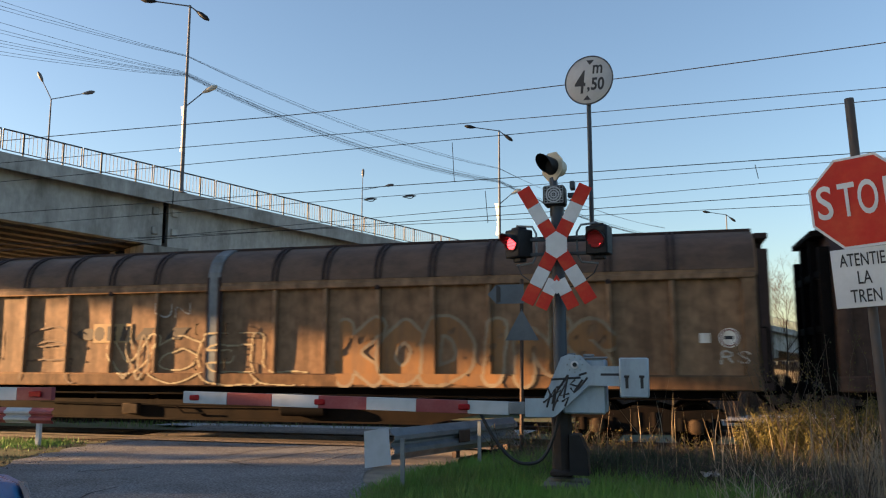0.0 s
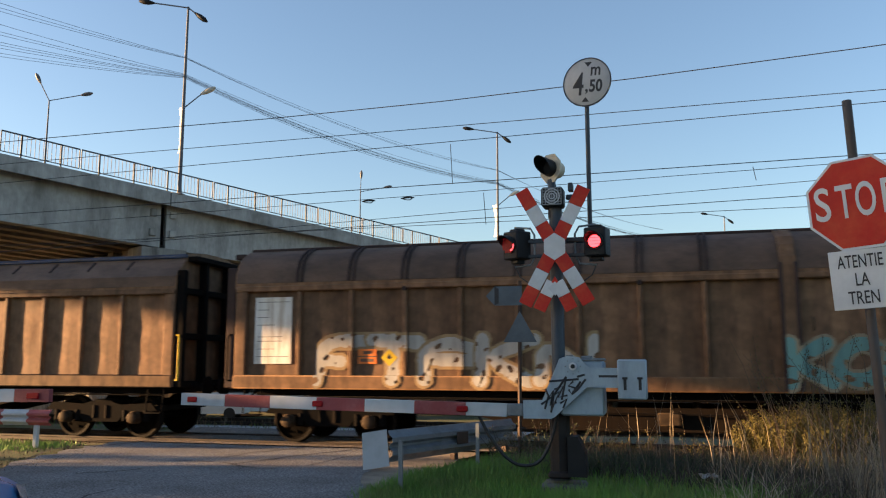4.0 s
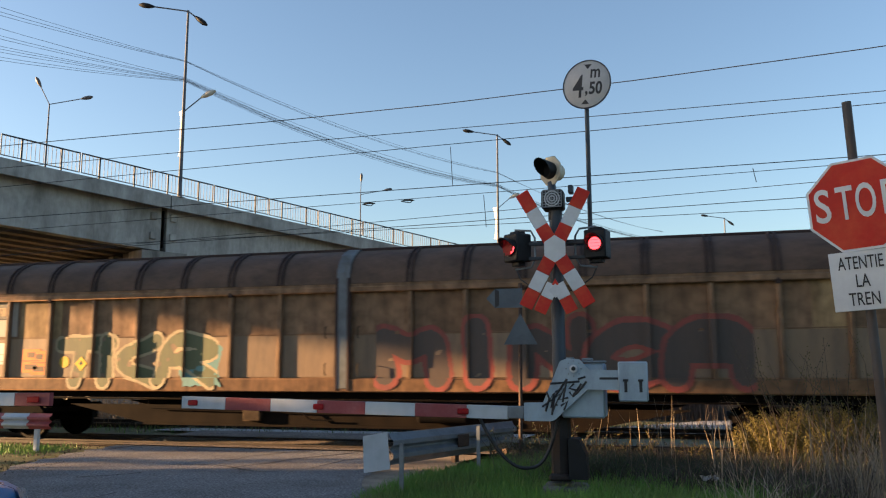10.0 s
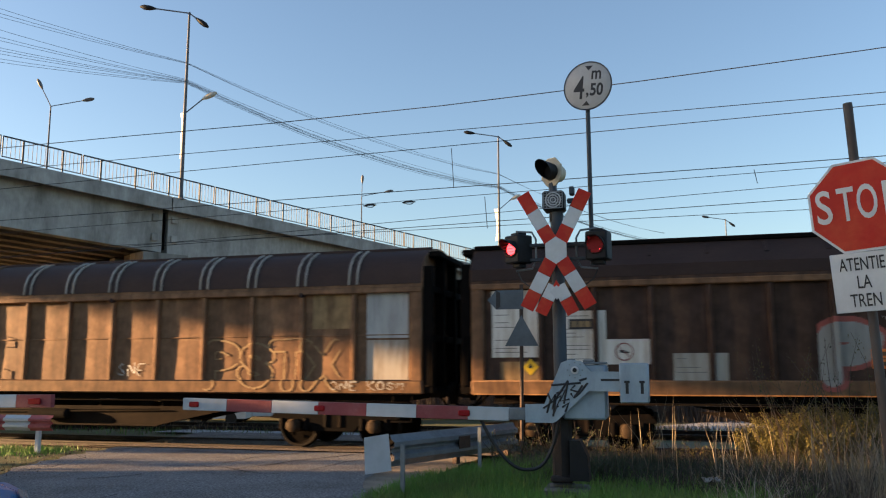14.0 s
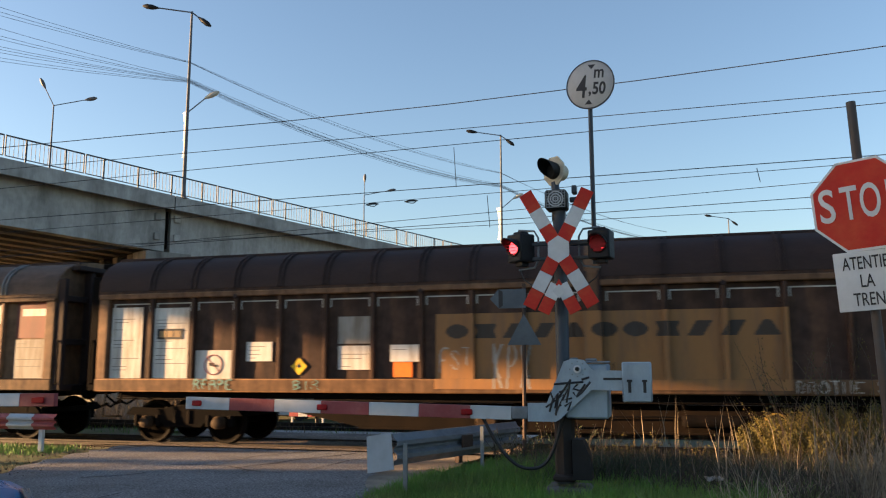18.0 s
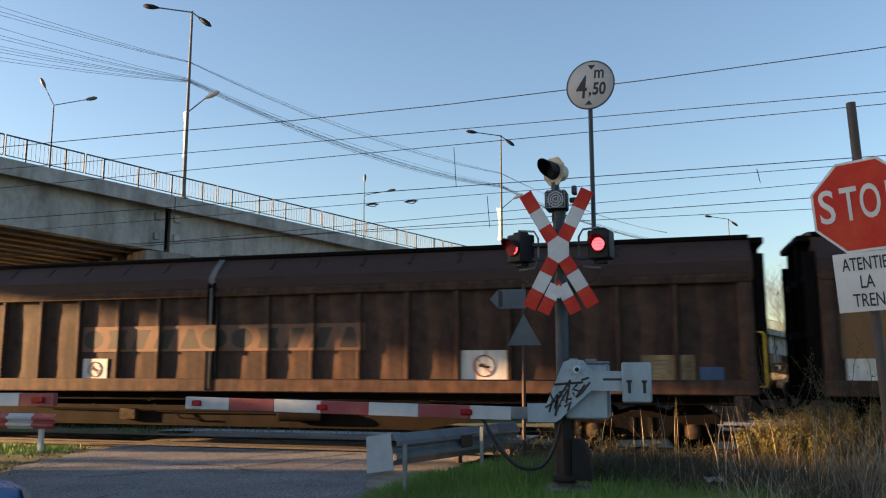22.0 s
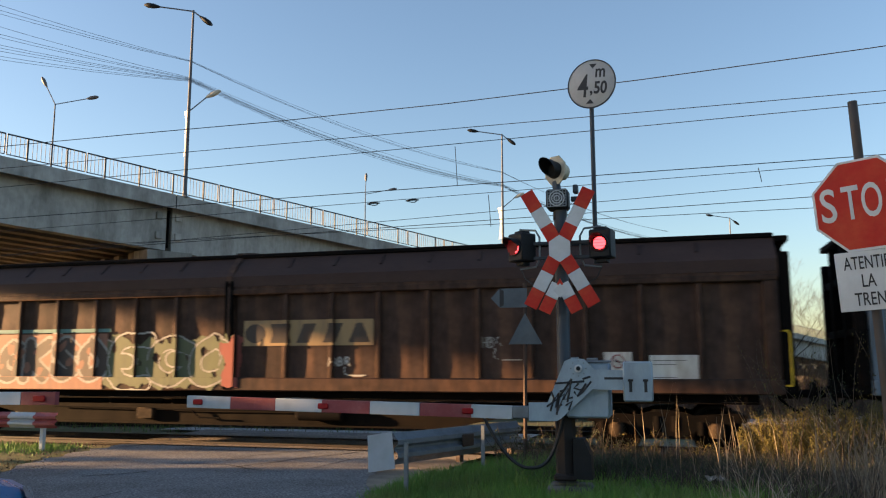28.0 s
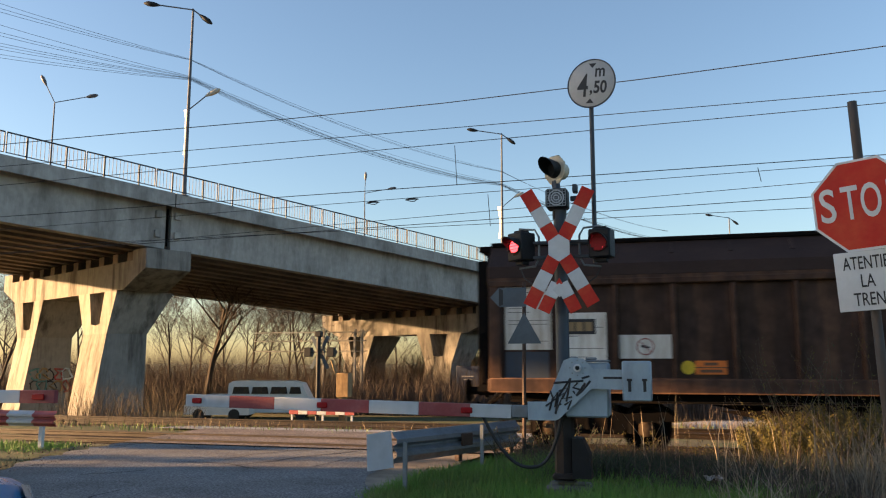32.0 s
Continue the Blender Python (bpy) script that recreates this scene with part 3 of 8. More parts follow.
def build_bogie(w, x, paint):
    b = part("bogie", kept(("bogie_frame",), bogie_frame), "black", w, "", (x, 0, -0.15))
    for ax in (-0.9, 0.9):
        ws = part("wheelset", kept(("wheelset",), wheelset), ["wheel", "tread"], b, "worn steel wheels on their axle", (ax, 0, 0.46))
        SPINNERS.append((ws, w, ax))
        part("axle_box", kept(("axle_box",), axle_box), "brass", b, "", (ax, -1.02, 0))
    return b


def build_axle(w, x):
    b = part("axle_guard", kept(("axle_guard",), lambda: Geo().prism([(-0.5, 0.95), (0.5, 0.95), (0.22, 0.35), (-0.22, 0.35)], lambda p, q, k: (p, -1.02 + k, q), -0.02, 0.02)
             .box(-0.75, 0.75, -1.12, -0.95, 0.66, 0.74, 0.02)), "rust", w, "", (x, 0, -0.15))
    ws = part("wheelset", kept(("wheelset",), wheelset), ["wheel", "tread"], b, "worn steel wheels on their axle", (0, 0, 0.46))
    SPINNERS.append((ws, w, 0))
    part("axle_box", kept(("axle_box",), axle_box), "brass", b, "", (0, -1.02, 0))


def build_wagon(spec):
    L, style = spec["len"], spec["style"]
    w = thing("freight_wagon", (0, FACE + HALF, RAIL), spec["label"], "freight wagon", "wagons of the passing train")
    short = L < 15
    part("body", kept(("body", style, L), lambda: body_mesh(style, L)), spec["paint"], w)
    # roof skin, a little proud
    def roof():
        o = outline(style, 0.008)
        poly = [(-p, q) for p, q in o] + [(p, q) for p, q in o[::-1]]
        inner = [(p * 0.97, q - 0.03) for p, q in poly[::-1]]
        return Geo().prism(poly + inner, lambda p, q, a: (a, p, q), -L / 2 + 0.03, L / 2 - 0.03)
    part("roof", kept(("roof", style, L), roof), spec["roof"], w)
    n = spec["n"]
    xs = panel_xs(L, n)
    rib = kept(("rib",), lambda: Geo().box(-0.045, 0.045, -1.455, -1.29, 1.25, 3.08, 0.018))
    for x in xs:
        part("rib", rib, spec["paint"], w, "", (x, 0, 0))
    cuts = sorted([-L / 2 + 0.28, -0.14, 0.14, L / 2 - 0.28] + xs)
    for i, (a, c) in enumerate(zip(cuts[:-1], cuts[1:])):
        if c - a > 0.35:
            wide, kind = round(c - a, 3), (i * 7 + len(spec["label"])) % 5
            part("wall_panel", kept(("wall_panel", wide, kind), lambda: wall_panel(wide, kind)), spec["paint"], w, "", ((a + c) / 2, 0, 0))
    if style == "round":
        for x in xs:
            if spec.get("roof_rib") == "outlined":
                for d in (-0.09, 0.09):
                    part("roof_rib", kept(("roof_rib", style, 0.018), lambda: roof_rib(style, 0.018)), "grey_white", w, "", (x + d, 0, 0))
            else:
                for d in (-0.055, 0.055):
                    part("roof_rib", kept(("roof_rib", style, 0.022), lambda: roof_rib(style, 0.022)), spec.get("roof_rib", "roof_dark"), w, "", (x + d, 0, 0))
        part("roof_edge", kept(("roof_edge", L), lambda: Geo().box(-L / 2, L / 2, -0.78, -0.70, 3.94, 4.03, 0.012)), spec.get("roof_edge", "roof_dark"), w)
    else:
        part("roof_ledge", kept(("roof_ledge", L), lambda: Geo().box(-L / 2, L / 2, -1.10, -1.0, 3.86, 3.95, 0.02)), spec.get("roof_edge", "black"), w)
        for x in xs:
            part("roof_bracket", kept(("roof_bracket",), roof_bracket), spec.get("roof_rib", "roof_dark"), w, "", (x, 0, 0))
    # rails of the sliding walls
    part("upper_rail", kept(("upper_rail", L), lambda: Geo().box(-L / 2 + 0.02, L / 2 - 0.02, -1.478, -1.40, 2.94 if style == "round" else 3.02, 3.30 if style == "round" else 3.14, 0.02)),
         spec["rail"], w)
    part("lower_rail", kept(("lower_rail", L), lambda: Geo().box(-L / 2 + 0.02, L / 2 - 0.02, -1.475, -1.40, 0.985, 1.265, 0.025)), {"tan": "sill_brown", "brown": "sill_brown"}.get(spec["rail"], spec["rail"]), w)
    # footboard and a slab behind it, black to paint the shaded gap below the sill
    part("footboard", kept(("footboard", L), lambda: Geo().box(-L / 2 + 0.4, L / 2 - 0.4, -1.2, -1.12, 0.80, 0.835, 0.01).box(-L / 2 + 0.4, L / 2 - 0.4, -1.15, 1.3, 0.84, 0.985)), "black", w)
    half = 0.14 if style == "round" else 0.07
    part("door_frame", kept(("door_frame", style), lambda: roof_rib(style, half).box(-half, half, -1.485, -1.29, 1.05, 3.3, 0.02)), spec["strip"], w)
    part("door_seam", kept(("door_seam", style), lambda: Geo().box(-half - 0.02, 0.04 - half, -1.50, -1.4, 1.02, 3.32, 0.01).box(half - 0.04, half + 0.02, -1.50, -1.4, 1.02, 3.32, 0.01)), spec["seam"], w)
    for sgn in (-1, 1):
        post = kept(("corner_post", ), lambda: Geo().box(-0.13, 0.13, -1.46, -1.29, 1.02, 3.1, 0.025))
        part("corner_post", post, spec["rail"], w, "", (sgn * (L / 2 - 0.15), 0, 0))
        turn = Matrix.Identity(4) if sgn > 0 else Matrix.Diagonal((-1, 1, 1, 1))
        key = "R" if sgn > 0 else "L"
        part("end_frame", kept(("end_frame", key), lambda: end_frame().moved(turn)), spec["end"], w, "", (sgn * L / 2, 0, 0))
        part("handrail", kept(("handrail", key), lambda: handrail().moved(turn)), "yellow" if sgn > 0 and (style == "flat" or spec.get("brackets")) and not spec.get("pale_end") else "black", w, "", (sgn * L / 2, 0, 0))
        if sgn > 0 and spec.get("pale_end"):
            part("end_post", Geo().box(0.0, 0.16, -1.42, -1.26, 1.0, 2.72, 0.03), "grey_white", w, "pale worn end post", (L / 2, 0, 0))
        part("step", kept(("step",), step_stirrup), "black", w, "", (sgn * (L / 2 - 0.45), 0, 0))
        for y in (-0.88, 0.88):
            part("buffer", kept(("buffer", key), lambda: buffer().moved(turn)), "black", w, "", (sgn * L / 2, y, 1.0))
        part("coupling", kept(("coupler", key), lambda: coupler().moved(turn)), "black", w, "", (sgn * L / 2, 0, 0))
        if short:
            build_axle(w, sgn * (L / 2 - 2.6))
        else:
            build_bogie(w, sgn * (L / 2 - 2.05), "soot")
    if style == "round":
        grip = kept(("grip",), lambda: Geo().tube([(0, -1.46, 0.12), (0, -1.53, 0.10), (0, -1.53, -0.10), (0, -1.46, -0.12)], 0.013, 6))
        for x in (-0.36, 0.36):
            for z in (1.45, 2.2):
                part("door_handle", grip, "brass", w, "", (x, 0, z))
        for x in xs[2::4]:
            part("roller_bracket", kept(("roller",), lambda: Geo().tube([(0, -1.40, 3.02), (0, -1.50, 3.02)], [0.06, 0.05], 10)), "roof_dark", w, "", (x, 0, 0))
    if spec.get("brackets"):
        cuts = sorted([-L / 2 + 0.28, -0.17, 0.17, L / 2 - 0.28] + xs)
        for a, b in zip(cuts[:-1], cuts[1:]):
            if b - a > 0.5:
                g = Geo().box(a + 0.08, b - 0.08, -1.358, -1.352, 2.90, 2.925)
                g.box(a + 0.08, a + 0.11, -1.358, -1.352, 2.74, 2.90).box(b - 0.11, b - 0.08, -1.358, -1.352, 2.74, 2.90)
                part("painted_bracket", g, "chalk", w, "white painted bracket")
    if short:
        part("solebar", kept(("solebar", L), lambda: Geo().box(-L / 2 + 0.5, L / 2 - 0.5, -1.1, -1.0, 0.62, 0.8, 0.01)), "rust", w)
    else:
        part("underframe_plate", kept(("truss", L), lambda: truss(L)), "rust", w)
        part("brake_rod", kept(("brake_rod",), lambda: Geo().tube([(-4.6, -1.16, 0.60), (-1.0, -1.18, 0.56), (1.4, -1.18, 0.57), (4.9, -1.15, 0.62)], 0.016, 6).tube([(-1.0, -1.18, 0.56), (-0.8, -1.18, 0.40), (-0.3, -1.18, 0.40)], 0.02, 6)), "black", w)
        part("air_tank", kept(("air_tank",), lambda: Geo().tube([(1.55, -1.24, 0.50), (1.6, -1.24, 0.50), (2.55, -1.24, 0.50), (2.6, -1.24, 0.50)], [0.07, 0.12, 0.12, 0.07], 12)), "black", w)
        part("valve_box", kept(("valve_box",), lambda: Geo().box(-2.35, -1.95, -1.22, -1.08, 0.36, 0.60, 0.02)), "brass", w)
    if spec.get("wheel"):
        part("handwheel", kept(("handwheel",), handwheel), "old_yellow", w, "", (spec["wheel"] - L / 2, -1.3, 0.45))
    if spec.get("waist"):
        for a, b in zip(cuts[:-1], cuts[1:]):
            if b - a > 0.5:
                wide = round(b - a - 0.1, 3)
                part("waist_seam", kept(("waist_seam", wide), lambda: Geo().box(-wide / 2, wide / 2, -1.362, -1.345, 2.16, 2.185, 0.004)), spec["rail"], w, "", ((a + b) / 2, 0, 0))
    spec["ob"], spec["ribs"] = w, xs
    return w


LONG, SHORT = 22.08, 12.55


def W(right, style, paint, roof, rail, strip, seam, end, label, n=9, length=LONG, **k):
    return dict(right=right * S_SCALE, style=style, paint=paint, roof=roof, rail=rail, strip=strip, seam=seam, end=end, label=label, n=n, len=length, **k)


B_, D_ = "brown covered sliding-wall wagon ", "dark sooty sliding-wall wagon "
TRAIN = {
    "z": W(1.625, "flat", "dark", "roof_dark", "dark", "silver", "black", "black", D_ + "at the head of the train", 10),
    "a": W(0.111, "round", "tan", "roof_brown", "tan", "pale_blue", "roof_dark", "roof_dark", B_ + "with faded orange and white graffiti"),
    "b": W(-1.403, "flat", "tan", "roof_brown", "tan", "brown", "roof_dark", "blue_end", B_ + "with large white and blue graffiti letters", 10, roof_edge="blue_end"),
    "c": W(-2.912, "round", "brown", "roof_brown", "brown", "brown", "roof_dark", "roof_dark", B_ + "with teal graffiti letters along its foot", wheel=14.2),
    "d": W(-4.44, "flat", "brown", "roof_brown", "brown", "roof_brown", "roof_dark", "black", B_ + "with grey and red graffiti", 10, roof_edge="blue_end"),
    "e": W(-5.972, "round", "brown", "roof_brown", "tan", "blue_grey", "black", "black", "short two-axle brown covered wagon with white graffiti along its foot", 6, SHORT, roof_rib="black"),
    "f": W(-6.821, "round", "brown", "roof_brown", "tan", "blue_grey", "black", "black", "short two-axle brown covered wagon with yellow graffiti", 6, SHORT, roof_rib="black"),
    "g": W(-7.706, "round", "tan", "roof_brown", "tan", "blue_grey", "roof_dark", "black", B_ + "with white outlined graffiti"),
    "h": W(-9.222, "round", "tan", "roof_brown", "tan", "pale_blue", "roof_dark", "blue_end", B_ + "with red and grey graffiti on pale panels", waist=True),
    "i": W(-10.715, "round", "brown", "roof_umber", "brown", "pale_blue", "roof_dark", "black", B_ + "with purple and pink bubble graffiti", waist=True),
    "j": W(-12.228, "flat", "dark", "roof_dark", "brown", "dark", "black", "black", D_ + "covered in red and white graffiti", 10),
    "k": W(-13.725, "round", "brown", "roof_dark", "brown", "brown", "roof_dark", "black", B_ + "with white roof ribs and pale doors", roof_rib="outlined", waist=True),
    "l": W(-15.222, "round", "brown", "roof_dark", "brown", "brown", "roof_dark", "black", B_ + "with a whitewashed door and white letters", roof_rib="outlined"),
    "m": W(-16.737, "round", "dark", "roof_dark", "brown", "brown", "roof_dark", "black", D_ + "with an orange band and white labels", 10, brackets=True, wheel=14.2),
    "n": W(-18.245, "round", "brown", "roof_brown", "brown", "roof_brown", "roof_dark", "roof_dark", B_ + "with pale yellow graffiti letters", roof_rib="silver", wheel=14.2),
    "o": W(-19.755, "flat", "dark", "roof_dark", "dark", "dark", "black", "black", D_ + "with a tan band and white outlines", 10),
    "p": W(-21.258, "flat", "dark", "roof_dark", "dark", "silver", "black", "black", D_ + "with a faded band and white labels", 10),
    "q": W(-22.762, "flat", "dark", "roof_dark", "dark", "silver", "black", "black", D_ + "with a yellowish band and many labels", 10),
    "r": W(-24.266, "flat", "tan", "roof_brown", "tan", "tan", "roof_dark", "blue_end", B_ + "with pale pinkish panels and white tags", 10, roof_edge="blue_end"),
    "s": W(-25.785, "round", "pale_blue", "roof_grey", "blue_grey", "grey_white", "roof_dark", "black", "faded pale blue covered freight wagon with teal graffiti"),
    "t": W(-27.310, "flat", "dark", "roof_dark", "dark", "dark", "black", "black", D_ + "with olive and pink graffiti", 10),
    "u": W(-28.828, "flat", "dark", "roof_dark", "dark", "silver", "black", "black", D_ + "with a tan outlined band", 10),
    "v": W(-30.312, "flat", "dark", "roof_dark", "dark", "silver", "black", "black", D_ + "with a tan band, last of the train", 10, LONG + 0.35, pale_end=True, wheel=6.2),
}
for key in TRAIN:
    build_wagon(TRAIN[key])

# ---- the crossing's signals, barriers and signs ----
M.update({
    "sign_white": material("reflective white sign sheet", (0.58, 0.60, 0.62), 0.5, 0, 0.12, 3, 30, bump=0.03),
    "sign_red": material("faded red sign sheet", (0.52, 0.032, 0.022), 0.5, 0, 0.25, 3, 30, (1, 1, 1), (0.56, 0.07, 0.035), 0.58, 0.03, spec=0.15),
    "sign_grey": material("grey painted sign disc", (0.40, 0.41, 0.42), 0.45, 0, 0.15, 3, 30, bump=0.03),
    "boom_red": material("weathered red boom paint", (0.27, 0.045, 0.05), 0.55, 0, 0.3, 3, 24, (1, 1, 1), (0.31, 0.085, 0.085), 0.56, 0.05),
    "boom_white": material("chalky white boom paint", (0.43, 0.46, 0.49), 0.55, 0, 0.2, 3, 24, (1, 1, 1), (0.34, 0.36, 0.38), 0.6, 0.05),
    "lens_red": material("red plastic lens", (0.34, 0.006, 0.010), 0.35, 0, 0.2, 20, 60, bump=0.1, spec=0.2),
    "slat": material("dark red blink shutter", (0.30, 0.012, 0.014), 0.5, 0, 0.2, 20, 60, bump=0.0, spec=0.15),
    "lit": material("glowing red lamp", (1.0, 0.045, 0.06), 0.4, 0, 0.05, 20, 60, bump=0.0, emit=1.35),
    "head_black": material("black lamp housing", (0.012, 0.0135, 0.016), 0.55, 0, 0.3, 5, 40, spec=0.25),
    "signal_blue": material("dark blue grey signal pole", (0.03, 0.046, 0.064), 0.5, 0.2, 0.35, 3, 30, (1, 1, 0.3), (0.06, 0.055, 0.055), 0.58),
    "barrier_blue": material("pale blue grey barrier steel", (0.30, 0.385, 0.45), 0.5, 0.15, 0.22, 3, 30, (1, 1, 0.5), (0.22, 0.28, 0.33), 0.57, 0.1),
    "rusty_post": material("rust streaked galvanised post", (0.075, 0.075, 0.08), 0.6, 0.1, 0.3, 4, 30, (1, 1, 0.4), (0.085, 0.052, 0.038), 0.5),
    "rust_post": material("rusty thin post", (0.075, 0.042, 0.03), 0.7, 0.1, 0.3, 4, 30),
    "beige_plate": material("cream lamp back plate", (0.50, 0.44, 0.33), 0.5, 0, 0.3, 4, 30, (1, 1, 1), (0.3, 0.26, 0.2), 0.55),
    "rubber": material("black rubber hose", (0.012, 0.012, 0.013), 0.5, 0, 0.2, 4, 30),
    "old_concrete": material("old concrete footing", (0.17, 0.155, 0.14), 0.9, 0, 0.3, 3, 25, (1, 1, 1), (0.06, 0.054, 0.05), 0.52, 0.5),
    "sleeve": material("dark brown painted sleeve", (0.022, 0.016, 0.015), 0.7, 0.1, 0.3, 4, 30),
    "sign_back": material("bare sign back", (0.085, 0.11, 0.135), 0.5, 0.3, 0.2, 3, 30),
    "car_blue": material("blue car paint", (0.025, 0.20, 0.42), 0.3, 0.0, 0.1, 3, 60, bump=0.0, spec=0.5),
    "headlamp": material("clear headlamp glass over chrome", (0.42, 0.47, 0.52), 0.25, 0.4, 0.1, 6, 40, bump=0.0, spec=0.6),
})


def letters(text, size, mat, parent, at, name="lettering", width=1.0, bold=0.0):
    cu = bpy.data.curves.new("text", "FONT")
    cu.body, cu.size, cu.align_x, cu.align_y = text, size, "CENTER", "CENTER"
    cu.extrude, cu.offset, cu.resolution_u = 0.0015, bold, 4
    tmp = bpy.data.objects.new("text", cu)
    scene.collection.objects.link(tmp)
    me = bpy.data.meshes.new_from_object(tmp.evaluated_get(bpy.context.evaluated_depsgraph_get()))
    bpy.data.objects.remove(tmp)
    me.transform(Matrix.Diagonal((width, 1, 1, 1)))
    me.materials.clear()
    return part(name, me, mat, parent, "", at)


STAND = Matrix.Rotation(radians(90), 4, "X")       # lays the x-y plane upright, facing -y


def flat(poly, y0, y1, g=None):
    return (g or Geo()).prism(poly, lambda p, q, k: (p, k, q), y0, y1)


SLATS = []


def lamp_head(parent, at, turn):
    head = part("lamp_head", Geo().box(-0.16, 0.16, -0.07, 0.22, -0.21, 0.21, 0.02).box(-0.09, 0.09, 0.0, 0.16, 0.21, 0.25, 0.01)
                .box(-0.08, 0.08, 0.02, 0.16, -0.27, -0.21, 0.01), "head_black", parent, "black square lamp housing", Matrix.Translation(at) @ Matrix.Rotation(radians(turn), 4, "Z") @ Matrix.Scale(0.82, 4))
    n, hood = 20, Geo()
    vs, fs = [], []
    for i in range(n + 1):
        a = radians(-25 + 230 * i / n)
        c, s = math.cos(a), math.sin(a)
        reach = -0.10 - 0.17 * max(0.0, math.sin(a)) ** 0.7
        for r in (0.122, 0.134):
            vs += [(r * c, -0.07, r * s), (r * c, reach, r * s)]
    for i in range(n):
        k = i * 4
        fs += [(k, k + 4, k + 5, k + 1), (k + 2, k + 3, k + 7, k + 6), (k + 1, k + 5, k + 7, k + 3)]
    part("hood", hood.add(vs, fs), "head_black", head)
    ring = [(0.122 * math.cos(2 * math.pi * i / 24), -0.075, 0.122 * math.sin(2 * math.pi * i / 24)) for i in range(25)]
    part("lens_ring", Geo().tube(ring, 0.012, 6, cap=False), "head_black", head)
    glow = Geo().tube([(0, -0.072, 0), (0, -0.078, 0), (0, -0.084, 0)], [0.092, 0.09, 0.06], 24)
    part("light", glow, "lit", head, "glowing red light behind its louvre")
    # added shutter slats, coloured as the unlit lens, stand in for switching off
    w = 0.046
    for i in range(5):
        z = (i - 2) * w
        half = math.sqrt(max(0.118 ** 2 - (abs(z) + w * 0.2) ** 2, 0.0036))
        sl = part("louvre_slat", Geo().box(-half, half, -0.0015, 0.0015, -w * 0.52, w * 0.52), "slat", head, "", (0, -0.116, z))
        SLATS.append((sl, z, turn < -20))
    return head


def striped(segs, parent, name, a, b, wide, thick, mats):
    """A board from a to b cut into coloured pieces; segs are the cuts in metres."""
    a, b = Vector(a), Vector(b)
    d = (b - a).normalized()
    up = Vector((0, -1, 0)).cross(d)
    m = Matrix((tuple(d) + (0,), tuple(up) + (0,), tuple(d.cross(up)) + (0,), (0, 0, 0, 1))).transposed()
    m.translation = a
    for (s0, s1), mt in zip(zip(segs[:-1], segs[1:]), mats):
        part(name, Geo().box(s0 + 0.001, s1 - 0.001, -wide / 2, wide / 2, -thick / 2, thick / 2, 0.004), mt, parent, "", m)


